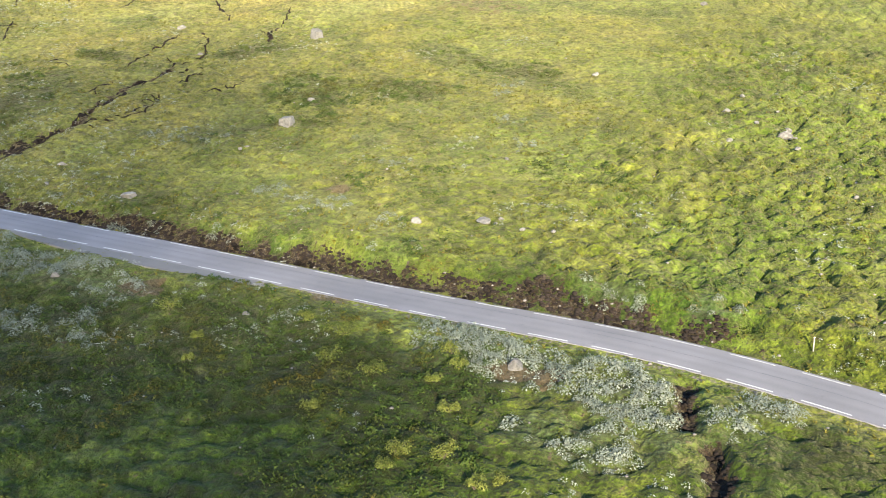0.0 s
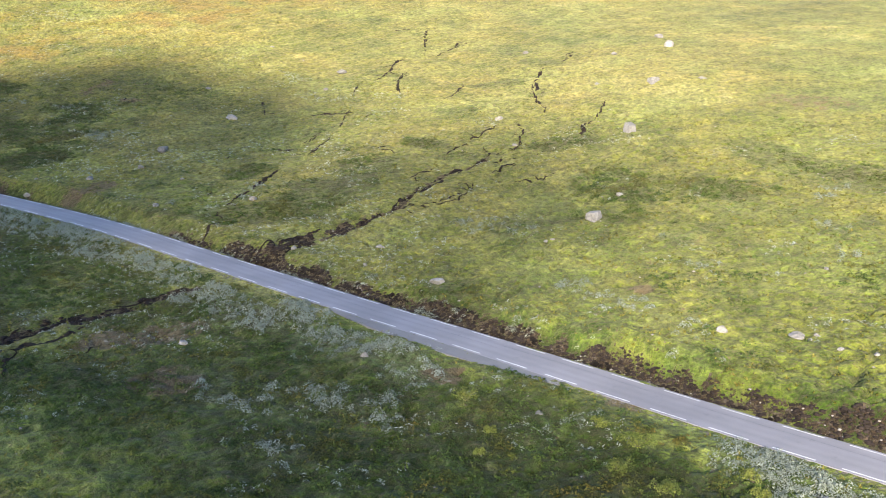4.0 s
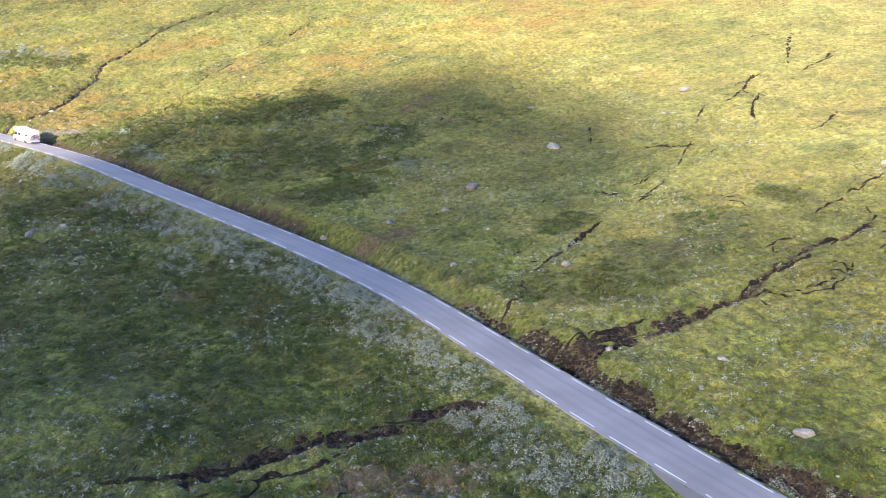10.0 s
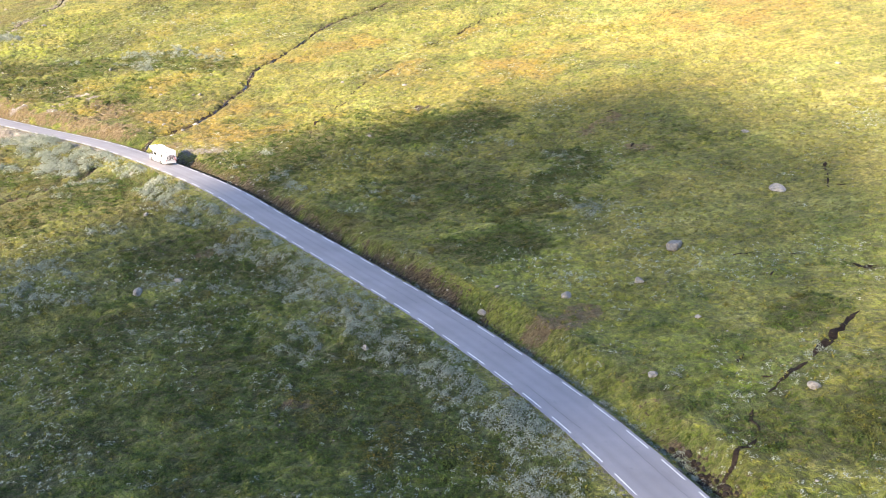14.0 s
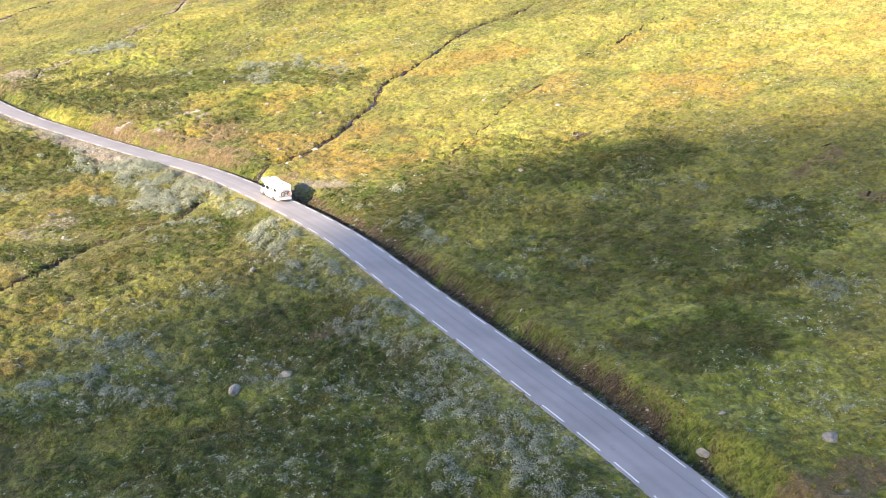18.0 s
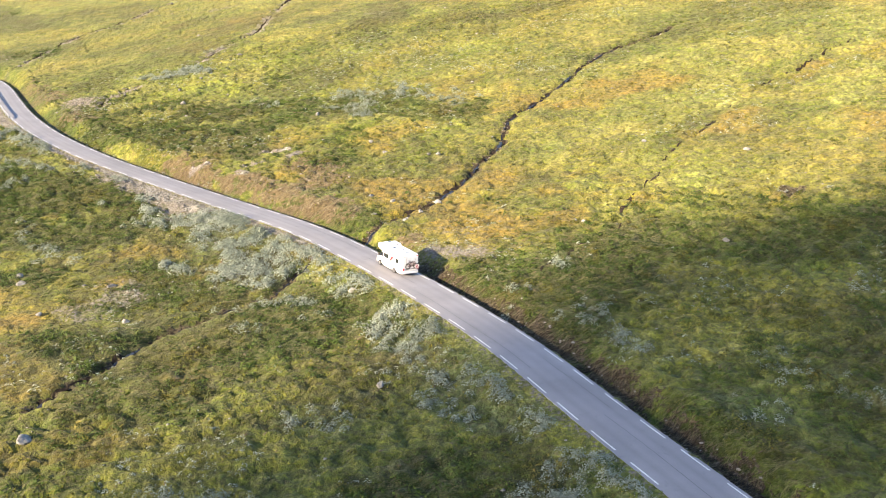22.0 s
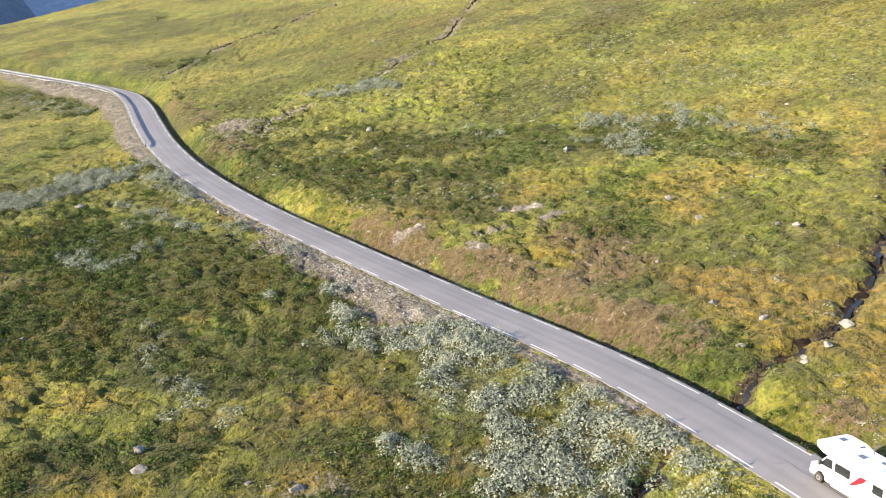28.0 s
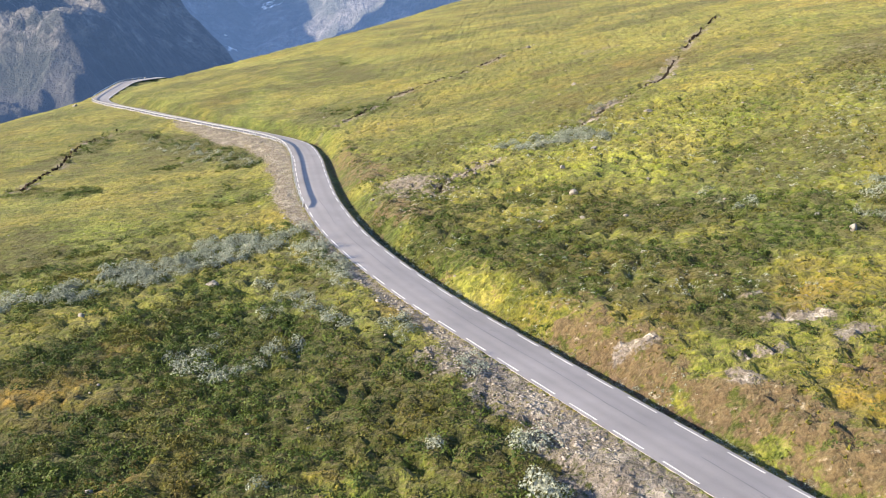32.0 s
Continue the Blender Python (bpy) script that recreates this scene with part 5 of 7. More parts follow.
# ---- boulders ----
def boulder_mesh(seed, flat, blocky=False):
    rng = random.Random(seed)
    bm = bmesh.new()
    bmesh.ops.create_icosphere(bm, subdivisions=3, radius=0.5)
    offs = Vector((rng.uniform(-50, 50), rng.uniform(-50, 50), seed))
    cuts = [(Vector((rng.uniform(-1, 1), rng.uniform(-1, 1), rng.uniform(-0.2, 1))).normalized(), rng.uniform(0.26, 0.40)) for _ in range(7)]
    if blocky:
        turn = Matrix.Rotation(rng.uniform(0, 6.28), 3, "Z")
        cuts = [(turn @ (Vector(n) + Vector((rng.uniform(-0.25, 0.25), rng.uniform(-0.25, 0.25), rng.uniform(-0.1, 0.25)))).normalized(), d) for n, d in (((1, 0.1, 0.1), 0.34), ((-1, 0.05, 0.15), 0.33), ((0.1, 1, 0.1), 0.28), ((0, -1, 0.2), 0.29), ((0.12, -0.08, 1), 0.27), ((0.7, 0.7, 0.3), 0.38))]
    for v in bm.verts:
        for n, d in cuts:
            over = v.co.dot(n) - d
            if over > 0:
                v.co -= n * over * 0.9
        v.co *= 1 + (0.14 if blocky else 0.18) * noise.noise(v.co * 2.6 + offs) + 0.05 * noise.noise(v.co * 7 + offs)
        v.co.z *= flat
    me = bpy.data.meshes.new("boulder")
    bm.to_mesh(me)
    bm.free()
    me.materials.append(ROCK)
    return me


BOULDERS_EAST = (
    (103, 51.4, 2.9), (85.7, 92.7, 3.3), (57.3, 91.7, 2), (83.5, 28.9, 1.4), (86.2, 23.1, 0.9), (102.4, 42.1, 0.9),
    (101.9, 41.2, 0.8), (98.2, 23.2, 1.9), (133.3, 26, 1.2), (139.9, 28.6, 1.7), (141.2, 28.7, 0.7), (141.5, 29.7, 0.6),
    (144.7, 27.1, 0.8), (148, 27.3, 0.7), (149.6, 30.1, 0.5), (136.5, 47.1, 0.8), (138.9, 83.4, 1.2), (168, 62.9, 2),
    (168.1, 65.5, 1.1), (169.3, 61.4, 0.7), (164.1, 67.9, 1.1), (166.5, 71.2, 0.6), (159.8, 71.1, 1.1), (161.2, 77.8, 0.8),
    (157.2, 65.9, 0.8), (161.5, 60.4, 1), (169.8, 57.9, 0.7), (174.6, 53.2, 0.7), (176.6, 49.2, 0.8), (176.6, 44.5, 0.8),
    (175.8, 41.9, 0.5), (172.5, 89.6, 1.3), (127.9, 1, 0.9),
)
BOULDERS_MID = (
    (106.2, 2, 0.9), (126.6, 7.4, 0.5), (152.6, 0.2, 1.3), (148.3, 131.7, 1.8), (-0.2, 106.3, 2.6), (-17.3, 79.4, 1.5),
    (5.8, 67.3, 2.7), (14, 44, 2.7), (18.6, 26, 1.5), (51.2, 169.6, 2.6), (58.8, 160.4, 2.8), (72.6, 126, 3),
    (81.2, 131.7, 2.3), (71.3, 77.4, 1.3), (29.2, 141.3, 1.6), (50.9, 34.6, 1.2), (40.5, 23.7, 1.2), (20.7, 34.6, 1.2),
    (74, 22, 1), (8.3, 92.5, 1.5), (51.2, 146.9, 1.6), (100.9, 62.3, 1.1), (87.6, -6.2, 1), (61.6, 121.5, 1.2),
    (-33.7, 113.8, 1.2), (-13.9, -20.7, 1.5), (-15.1, -15.2, 1.3), (17.9, 0.9, 1.2), (32.9, 34.6, 1), (-93.7, 45.7, 1.1),
    (-65.1, 28.2, 0.9), (-82.8, 16.5, 0.9), (-74.1, -15.8, 1.2),
)
BOULDERS_WEST = (
    (-48.8, -48.9, 1.7), (-94.3, -57.7, 1.4), (-46.1, 44, 0.7), (13.6, 17.2, 1.4), (11.1, 20.3, 0.7), (-108.3, 35.5, 0.9),
    (-84.2, 15.8, 1), (-48.5, -16.1, 1.2), (-83.1, -53.5, 1.1), (-76.7, -42.6, 0.9), (-101, -9.5, 0.9), (-99.1, -2.9, 0.9),
    (-104.9, -6.1, 0.9), (-123.6, 4.6, 1.1), (-96.9, -58.2, 1.1), (-98.9, -4.9, 0.7),
    (-97.6, -5.3, 1.1), (-102.7, 0.4, 1.5), (-131.1, -3.5, 1.1), (-125.7, 3.4, 1), (-110.5, -8.7, 1), (-137.4, -5.2, 0.8),
    (-228.8, -27.6, 1.4), (-202.3, -41.9, 1.2), (-187.4, -40.5, 1.1), (-210.1, -37.2, 1.7), (-271.8, -39.5, 1.4), (-166.2, -81.8, 1.7),
    (-178, -39.5, 0.9), (-89.7, -45.6, 1.3), (-91.1, -49.2, 0.7),
)
BOULDERS_FAR = (
    (-231.7, -36.7, 1.2), (-355.7, -51.7, 1.4), (-176.1, -34.5, 0.7), (-190.5, -30.8, 0.6), (-157.9, -93.4, 0.8), (-396.6, -212.9, 2.2),
    (-167.8, -14.9, 0.8), (-161.4, -12.8, 1.2),
)
BUSHES = (
    (137.6, 0.3, 2.4), (138.3, -3.4, 2.3), (142.5, -4.5, 2), (133.2, 1.9, 1.5), (126.2, -3.9, 1.2), (127.5, -6.8, 1),
    (129.3, -5.2, 0.7), (147.3, -4, 1.3), (147.2, 0.4, 1.8), (148.4, -1.3, 1.3), (150, -7.8, 1.6), (140.3, -10.3, 1.3),
    (148.9, -14.4, 1.7), (152, -13.7, 1.9), (149, -16.4, 1.3), (156.4, -14.2, 1.8), (155, -16.1, 1.4), (120.9, -0.4, 2.1),
)

boulder_shapes = [boulder_mesh(k, flat) for k, flat in enumerate((0.75, 0.55, 0.62, 0.85, 0.48, 0.7, 0.58, 0.66, 0.8, 0.52))]
blocks = [boulder_mesh(20 + k, flat, True) for k, flat in enumerate((0.95, 1.1, 0.8))]
everywhere = BOULDERS_EAST + BOULDERS_MID + BOULDERS_WEST + BOULDERS_FAR
levels = ground_height([b[:2] for b in everywhere])
rng = random.Random(11)
for k, ((x, y, size), z) in enumerate(zip(everywhere, levels)):
    ob = new("boulder", blocks[k % 3] if size > 2.8 else boulder_shapes[rng.randrange(10)])
    wide = size * rng.uniform(0.95, 1.15)
    ob.matrix_world = pose(x, y, z + 0.10 * size, rng.uniform(-8, 8), rng.uniform(-8, 8), rng.uniform(0, 360)) @ Matrix.Diagonal((wide * 1.05, wide * rng.uniform(0.75, 1.0), wide * rng.uniform(0.75, 1.0), 1))
    grade = "large pale granite boulder with lichen, bedded in the turf" if size > 2 else "pale grey granite boulder lying in the grass" if size > 1 else "small pale granite stone half sunk in the moor"
    tagged(ob, grade, "boulder", "boulders on the moor")


# ---- scrub, heath and grass ----
def strew(count, box_of, seed):
    r = np.random.default_rng(seed)
    return np.stack([r.uniform(box_of[0], box_of[2], count), r.uniform(box_of[1], box_of[3], count)], 1), r


def lay(name, flat, protos, sizes, mat, label, seed, sink=0.03, squash=None):
    r = np.random.default_rng(seed)
    z = surface(flat[:, 0].copy(), flat[:, 1].copy(), False) - sink
    ob = scatter(name, protos, np.column_stack([flat, z]), sizes, r.uniform(0, 2 * np.pi, len(flat)), mat, squash)
    return tagged(ob, label, name.replace("_", " "), kind="stuff")


def clear_of_cuts(flat, margin):
    """Which places lie off the brooks and cuts."""
    free = np.ones(len(flat), bool)
    for half, deep, line in CUT_LINES:
        away, _ = nearest_on(line, flat[:, 0], flat[:, 1], half + margin + 1)
        free &= away > half * 0.7 + margin
    return free


leaf_rng = np.random.default_rng(3)
willow_protos = [leaf_dome(leaf_rng, 84, 0.64, 0.74, 0.088, 0.8) for _ in range(4)]
heath_protos = [leaf_dome(leaf_rng, 22, 0.48, 0.34, 0.098, 0.7) for _ in range(4)]
tuft_protos = [blade_tuft(leaf_rng, 7, 0.26, 0.24) for _ in range(4)]

# willow thickets, patchy at the rims
q, r = strew(330000, (-330, -150, 186, 100), 45)
grown = cover(WILLOWS, q[:, 0], q[:, 1], 0.45)
clumped = 0.5 + 0.5 * rough_noise(q[:, 0], q[:, 1], 2.1, 31) + 0.3 * rough_noise(q[:, 0], q[:, 1], 5, 32)
keep = grown * (0.02 + 1.6 * clumped) * np.where(q[:, 0] < -60, 0.62, 0.72) > r.uniform(0.10, 1.0, len(q))
spots, scale = [q[keep]], [r.uniform(0.50, 1.20, keep.sum()) * (0.72 + 0.28 * grown[keep]) * np.where(q[keep, 0] < -60, 1.35, 1.0)]
r = np.random.default_rng(41)
for first, last, side in ((395, 452, 3.9), (150, 235, 4.1), (330, 395, 4.0)):
    n = int((last - first) * 4)
    s = r.uniform(first, last, n)
    spots.append(np.array([road_place(v, side + r.normal(0, 0.35))[0][:2] for v in s]))
    scale.append(r.uniform(0.35, 0.7, n))
spots, scale = np.concatenate(spots), np.concatenate(scale)
d, _ = from_road(spots[:, 0], spots[:, 1])
keep = (np.abs(d) > 3.7) & clear_of_cuts(spots, 0.45)
lay("willow_scrub", spots[keep], willow_protos, scale[keep], WILLOW, "low silver-grey willow scrub in dense thickets", 51)

# small single willows between the thickets
tuft_willows = [leaf_dome(leaf_rng, 17, 0.60, 0.60, 0.16, 0.8) for _ in range(4)]
q, r = strew(90000, (-235, -66, 186, 104), 46)
d, _ = from_road(q[:, 0], q[:, 1])
favour = 0.56 * (d < -3) * smooth(105, 85, q[:, 0]) * smooth(-85, -55, q[:, 0]) + 0.32 * (d > 4) * smooth(110, 80, q[:, 0]) * smooth(-75, -50, q[:, 0]) * smooth(75, 50, q[:, 1]) + 0.26 * (d > 4) * np.exp(-(((q[:, 0] + 66) / 18) ** 2 + ((q[:, 1] - 14) / 22) ** 2))
keep = rough_noise(q[:, 0], q[:, 1], 11, 33) + 0.8 * rough_noise(q[:, 0], q[:, 1], 2.6, 34) + favour > 0.62
keep &= (np.abs(d) > 3.9) & clear_of_cuts(q, 0.2)
lay("dwarf_willow", q[keep], tuft_willows, r.uniform(0.22, 0.55, keep.sum()), TUFT_WILLOW, "small scattered tufts of silver-grey dwarf willow", 55)

q, r = strew(150000, (-235, -66, 186, 104), 42)
lower, _ = strew(75000, (-260, -135, -25, -66), 44)
far, _ = strew(46000, (-420, -190, -235, -30), 48)
q = np.concatenate([q, lower, far])
d, _ = from_road(q[:, 0], q[:, 1])
_, soil_of, _, _ = surface(q[:, 0].copy(), q[:, 1].copy())
want = 0.02 + 0.20 * (d < -3) + 0.55 * rough_noise(q[:, 0], q[:, 1], 13, 35) + 0.45 * rough_noise(q[:, 0], q[:, 1], 2.8, 36) - 0.35 * smooth(40, 90, q[:, 1])
want += 0.25 * (d > 4) * (d < 9) + 0.16 * (d < -4) * smooth(-38, -50, q[:, 0]) * smooth(-105, -90, q[:, 0]) + 0.18 * (d > 5) * (d < 35) * smooth(-88, -100, q[:, 0]) * smooth(-205, -185, q[:, 0]) + 0.55 * (d > 4) * np.exp(-(((q[:, 0] + 66) / 20) ** 2 + ((q[:, 1] - 12) / 26) ** 2))
want -= 0.35 * smooth(-172, -228, q[:, 0] + 16 * rough_noise(q[:, 0], q[:, 1], 14, 38)) + 0.3 * smooth(-105, -135, q[:, 1])
want += (1.25 - 0.5 * smooth(-225, -260, q[:, 0])) * cover(SHRUBS, q[:, 0], q[:, 1], 0.5) - 0.5 * cover(RUSSETS, q[:, 0], q[:, 1], 0.4) - 0.6 * cover(EARTHS, q[:, 0], q[:, 1], 0.4)
for half, deep, line in CUT_LINES:
    if line[0][0] < -190:
        away, _ = nearest_on(line, q[:, 0], q[:, 1], 12)
        want += 0.6 * np.exp(-((away / 4.0) ** 2)) * (away < 11)
keep = (want > r.uniform(0.35, 1.0, len(q))) & (np.abs(d) > 4.2) & (soil_of[:, 0] < 0.4) & (soil_of[:, 1] < 0.5)
q = q[keep]
q = q[clear_of_cuts(q, 0.3)]
lay("heath", q, heath_protos, r.uniform(0.6, 1.6, len(q)) * np.where(q[:, 0] < -235, 1.25, 1.0), HEATH, "dark green dwarf heath and crowberry covering the moor", 52)

q, r = strew(80000, (-235, -80, 186, 104), 43)
_, soil_of, _, _ = surface(q[:, 0].copy(), q[:, 1].copy())
d, _ = from_road(q[:, 0], q[:, 1])
keep = (soil_of[:, 0] < 0.3) & (soil_of[:, 1] < 0.5) & (np.abs(d) > 3.4) & ((q[:, 0] < 92) | (d > -8)) & (cover(SHRUBS, q[:, 0], q[:, 1], 0.4) < 0.45) & (0.55 + 0.6 * rough_noise(q[:, 0], q[:, 1], 10, 37) > r.uniform(0, 1, len(q)))
lay("grass", q[keep], tuft_protos, r.uniform(0.6, 1.5, keep.sum()), GRASS, "tufts of yellow-green mountain grass", 53, 0.02)


# ---- cloud that shades the middle of the moor ----
def cloud_material(name, clear):
    m = material(name, (0.85, 0.86, 0.88), 1.0)
    gap = node(m, "BsdfTransparent")
    mix = node(m, "MixShader")
    mix.inputs[0].default_value = clear
    link(m, shader(m).outputs[0], mix.inputs[1])
    link(m, gap.outputs[0], mix.inputs[2])
    link(m, mix.outputs[0], m.node_tree.nodes["Material Output"].inputs["Surface"])
    return m


def cloud(middle, reach, clear, up, thick, seed):
    """A billow up along the sun's way; reach: how far its shade goes from its middle, turning from east to north."""
    bm = bmesh.new()
    turns, rings = 64, 14
    a = np.arange(turns) * 2 * math.pi / turns
    out = np.interp(a, np.arange(len(reach) + 1) * 2 * math.pi / len(reach), (*reach, reach[0]))
    out = (np.roll(out, 1) + out + np.roll(out, -1)) / 3 * (1 + 0.10 * rough_noise(a * 9, a * 0, 3.0, seed))
    x = middle[0] + np.linspace(0, 1, rings)[1:, None] * out * np.cos(a)
    y = middle[1] + np.linspace(0, 1, rings)[1:, None] * out * np.sin(a)
    z = land(x, y)
    ahead = sun_from * (up / sun_from.z)
    top_z = land(np.array([middle[0]]), np.array([middle[1]]))[0]
    shells = []
    for side in (1, -0.5):
        rows = [[bm.verts.new(Vector((*middle, top_z)) + ahead + sun_from * (side * thick))]]
        for k in range(rings - 1):
            bulge = thick * math.sqrt(1 - ((k + 1) / (rings - 1)) ** 2)
            if side < 0 and k == rings - 2:
                rows.append(shells[0][-1])
                continue
            rows.append([bm.verts.new(Vector((x[k, j], y[k, j], z[k, j])) + ahead + sun_from * (side * bulge * (1 + 0.4 * noise.noise((x[k, j] / 18, y[k, j] / 18, seed))))) for j in range(turns)])
        shells.append(rows)
        for j in range(turns):
            n = (j + 1) % turns
            bm.faces.new((rows[0][0], rows[1][j], rows[1][n]))
            for r0, r1 in zip(rows[1:], rows[2:]):
                bm.faces.new((r0[j], r1[j], r1[n], r0[n]))
    bmesh.ops.recalc_face_normals(bm, faces=bm.faces)
    origin = Vector((*middle, top_z)) + ahead
    bmesh.ops.translate(bm, verts=bm.verts, vec=-origin)
    for f in bm.faces:
        f.smooth = True
    me = bpy.data.meshes.new("cloud")
    bm.to_mesh(me)
    bm.free()
    me.materials.append(cloud_material("cloud_vapour", clear))
    ob = new("cloud", me)
    ob.location = origin
    return ob


tagged(cloud((-2, 10), (45, 50, 66, 84, 94, 80, 61, 58, 66, 95, 95, 68), 0.29, 540, 30, 2), "dense fair-weather cumulus cloud drifting past the sun", "cloud", kind="structure")
tagged(cloud((75, 15), (40, 38, 54, 64, 64, 52, 42, 50, 62, 70, 60, 42), 0.60, 620, 25, 3), "thin ragged edge of a fair-weather cloud", "cloud", kind="structure")
tagged(cloud((95, -32), (60, 62, 38, 34, 40, 62, 88, 80, 70, 70, 70, 64), 0.42, 480, 22, 4), "small dense fair-weather cloud in front of the sun", "cloud", kind="structure")


# ---- mountains beyond the valley ----
def mountain_material(name, moss, rock_dark, rock_light, snow, haze_glow, lit_rock_from):
    m = material(name, rock_light, 0.95)
    fine, wide = grain(m, 0.03, 7.0, 0.68), grain(m, 0.006, 5.0)
    col = blend(m, rock_dark, rock_light, fine)
    col = blend(m, col, moss, spread(m, wide, 0.35, 0.75))
    # pale crag rock above a height, also standing for the sunlit top
    level = node(m, "SeparateXYZ")
    link(m, place(m), level.inputs[0])
    bare = calc(m, "MULTIPLY", spread(m, level.outputs["Z"], lit_rock_from, lit_rock_from + 60), grain(m, 0.022, 7.0, 0.7, 0.46, 0.58))
    col = blend(m, col, blend(m, (0.045, 0.046, 0.044), (0.15, 0.145, 0.135), fine), bare)
    steep = node(m, "SeparateXYZ")
    link(m, node(m, "NewGeometry").outputs["Normal"], steep.inputs[0])
    patch = calc(m, "MULTIPLY", grain(m, 0.006, 5.0, 0.6, 0.66, 0.70), spread(m, steep.outputs["Z"], 0.45, 0.7))
    col = blend(m, col, (0.80, 0.82, 0.86), calc(m, "MULTIPLY", patch, snow))
    link(m, col, shader(m).inputs["Base Color"])
    bumped(m, calc(m, "ADD", fine, wide), 1.0, 22.0)
    # scattered light of the valley haze, put in as a blue glow
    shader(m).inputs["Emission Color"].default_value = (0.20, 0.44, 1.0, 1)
    shader(m).inputs["Emission Strength"].default_value = haze_glow
    return m


def ridge(x, y, size, seed):
    out, amp = 0 * x, 1.0
    for k in range(6):
        out = out + amp * (1 - 2 * np.abs(rough_noise(x, y, size, seed + k)))
        size, amp = size * 0.5, amp * 0.52
    return out


def mountain(name, eye, yaw, far, half, deep, step, shape, mat, label):
    """A mountain side in its own axes: u to the left, v away from the valley."""
    u, v = np.arange(-half[0], half[1], step), np.arange(0, deep, step)
    gu, gv = np.meshgrid(u, v, indexing="ij")
    ob = sheet(name, u, v, shape(gu, gv), mat)
    a = radians(yaw)
    ahead, left = Vector((-math.sin(a), math.cos(a), 0)), Vector((-math.cos(a), -math.sin(a), 0))
    m = Matrix.Identity(4)
    for i in range(3):
        m[i][0], m[i][1], m[i][2], m[i][3] = left[i], ahead[i], (0, 0, -1)[i], (Vector(eye) + ahead * far)[i]
    for i in range(3):
        m[i][2] = (0, 0, 1)[i]
    ob.matrix_world = m
    return tagged(ob, label, "mountain", kind="structure")


def near_side(u, v):
    v = v - 450
    steep = -150 + 0.30 * v + 0.75 * np.minimum(u + 34, 165 + 85 * ridge(u, v, 300, 64)) - 0.05 * np.maximum(0, u - 170)
    steep = steep + 0.22 * v * smooth(80, 260, u) + (12 + 30 * smooth(70, 190, u)) * ridge(u, v, 260, 71)
    flank = 140 + 1.37 * (u + 34) + 14 * ridge(u, v, 120, 61) - 0.02 * v
    return np.minimum(steep + 0.25 * v, flank)


def far_side(u, v):
    return -160 + 0.55 * v + np.where(u > 60, 0.55 * (u - 60), -0.46 * (u - 60)) + 34 * ridge(u, v, 330, 81)


# rock and moss colours darkened to stand for the unlit face
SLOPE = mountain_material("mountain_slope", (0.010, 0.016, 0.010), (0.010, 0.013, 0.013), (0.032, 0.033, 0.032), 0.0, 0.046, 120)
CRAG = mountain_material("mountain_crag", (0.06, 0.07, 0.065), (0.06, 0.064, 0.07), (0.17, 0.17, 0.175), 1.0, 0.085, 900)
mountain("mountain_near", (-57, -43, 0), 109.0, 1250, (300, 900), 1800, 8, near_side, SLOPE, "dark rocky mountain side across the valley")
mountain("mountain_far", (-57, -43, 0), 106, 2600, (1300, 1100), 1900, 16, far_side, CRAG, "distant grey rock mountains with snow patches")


# ---- motorhome ----
COACH = mottled("coach_white", (0.54, 0.54, 0.54), (0.62, 0.62, 0.62), 3.0, 0.28, **{"Coat Weight": 0.4})
TRIM = mottled("dark_plastic", (0.018, 0.018, 0.020), (0.04, 0.04, 0.045), 12.0, 0.6)
TYRE = mottled("tyre_rubber", (0.012, 0.012, 0.012), (0.030, 0.030, 0.030), 20.0, 0.85)
ALLOY = mottled("wheel_alloy", (0.16, 0.16, 0.17), (0.30, 0.30, 0.31), 12.0, 0.4, 0.8)
DARK_GLASS = material("tinted_glass", (0.012, 0.015, 0.018), 0.06, 0.0)
HATCH = mottled("smoked_acrylic", (0.05, 0.06, 0.075), (0.10, 0.115, 0.135), 8.0, 0.2)
RED = mottled("red_graphic", (0.30, 0.006, 0.014), (0.40, 0.010, 0.020), 9.0, 0.35)
LAMP_RED = material("lamp_red", (0.40, 0.01, 0.01), 0.2)
LAMP_CLEAR = material("lamp_clear", (0.75, 0.76, 0.78), 0.12)
PLATE = material("plate_white", (0.72, 0.72, 0.70), 0.5)


def wheel(thing, x, y):
    t = part("wheel", rod((0, -0.11, 0), (0, 0.11, 0), 0.335, sides=28), TYRE, thing, "black rubber tyre with a grey wheel trim")
    t.location = (x, y, 0.335)
    out = 1 if y > 0 else -1
    rim = rod((0, out * 0.075, 0), (0, out * 0.118, 0), 0.19, sides=24)
    bmesh.ops.bevel(rim, geom=[e for e in rim.edges if len(e.link_faces) == 2 and abs(e.verts[0].co.y - e.verts[1].co.y) < 1e-4], offset=0.015, segments=1, affect="EDGES")
    part("rim", rim, ALLOY, t)
    part("hub_cap", rod((0, out * 0.11, 0), (0, out * 0.135, 0), 0.06, sides=12), TRIM, t)


def side_window(thing, x0, x1, z0, z1, y, name="window"):
    out = 1 if y > 0 else -1
    w = part(name, box(x0, y - 0.012, z0, x1, y + out * 0.022, z1, 0.02), TRIM, thing)
    part("pane", box(x0 + 0.035, y - 0.005, z0 + 0.035, x1 - 0.035, y + out * 0.032, z1 - 0.035, 0.012), DARK_GLASS, w)
    return w


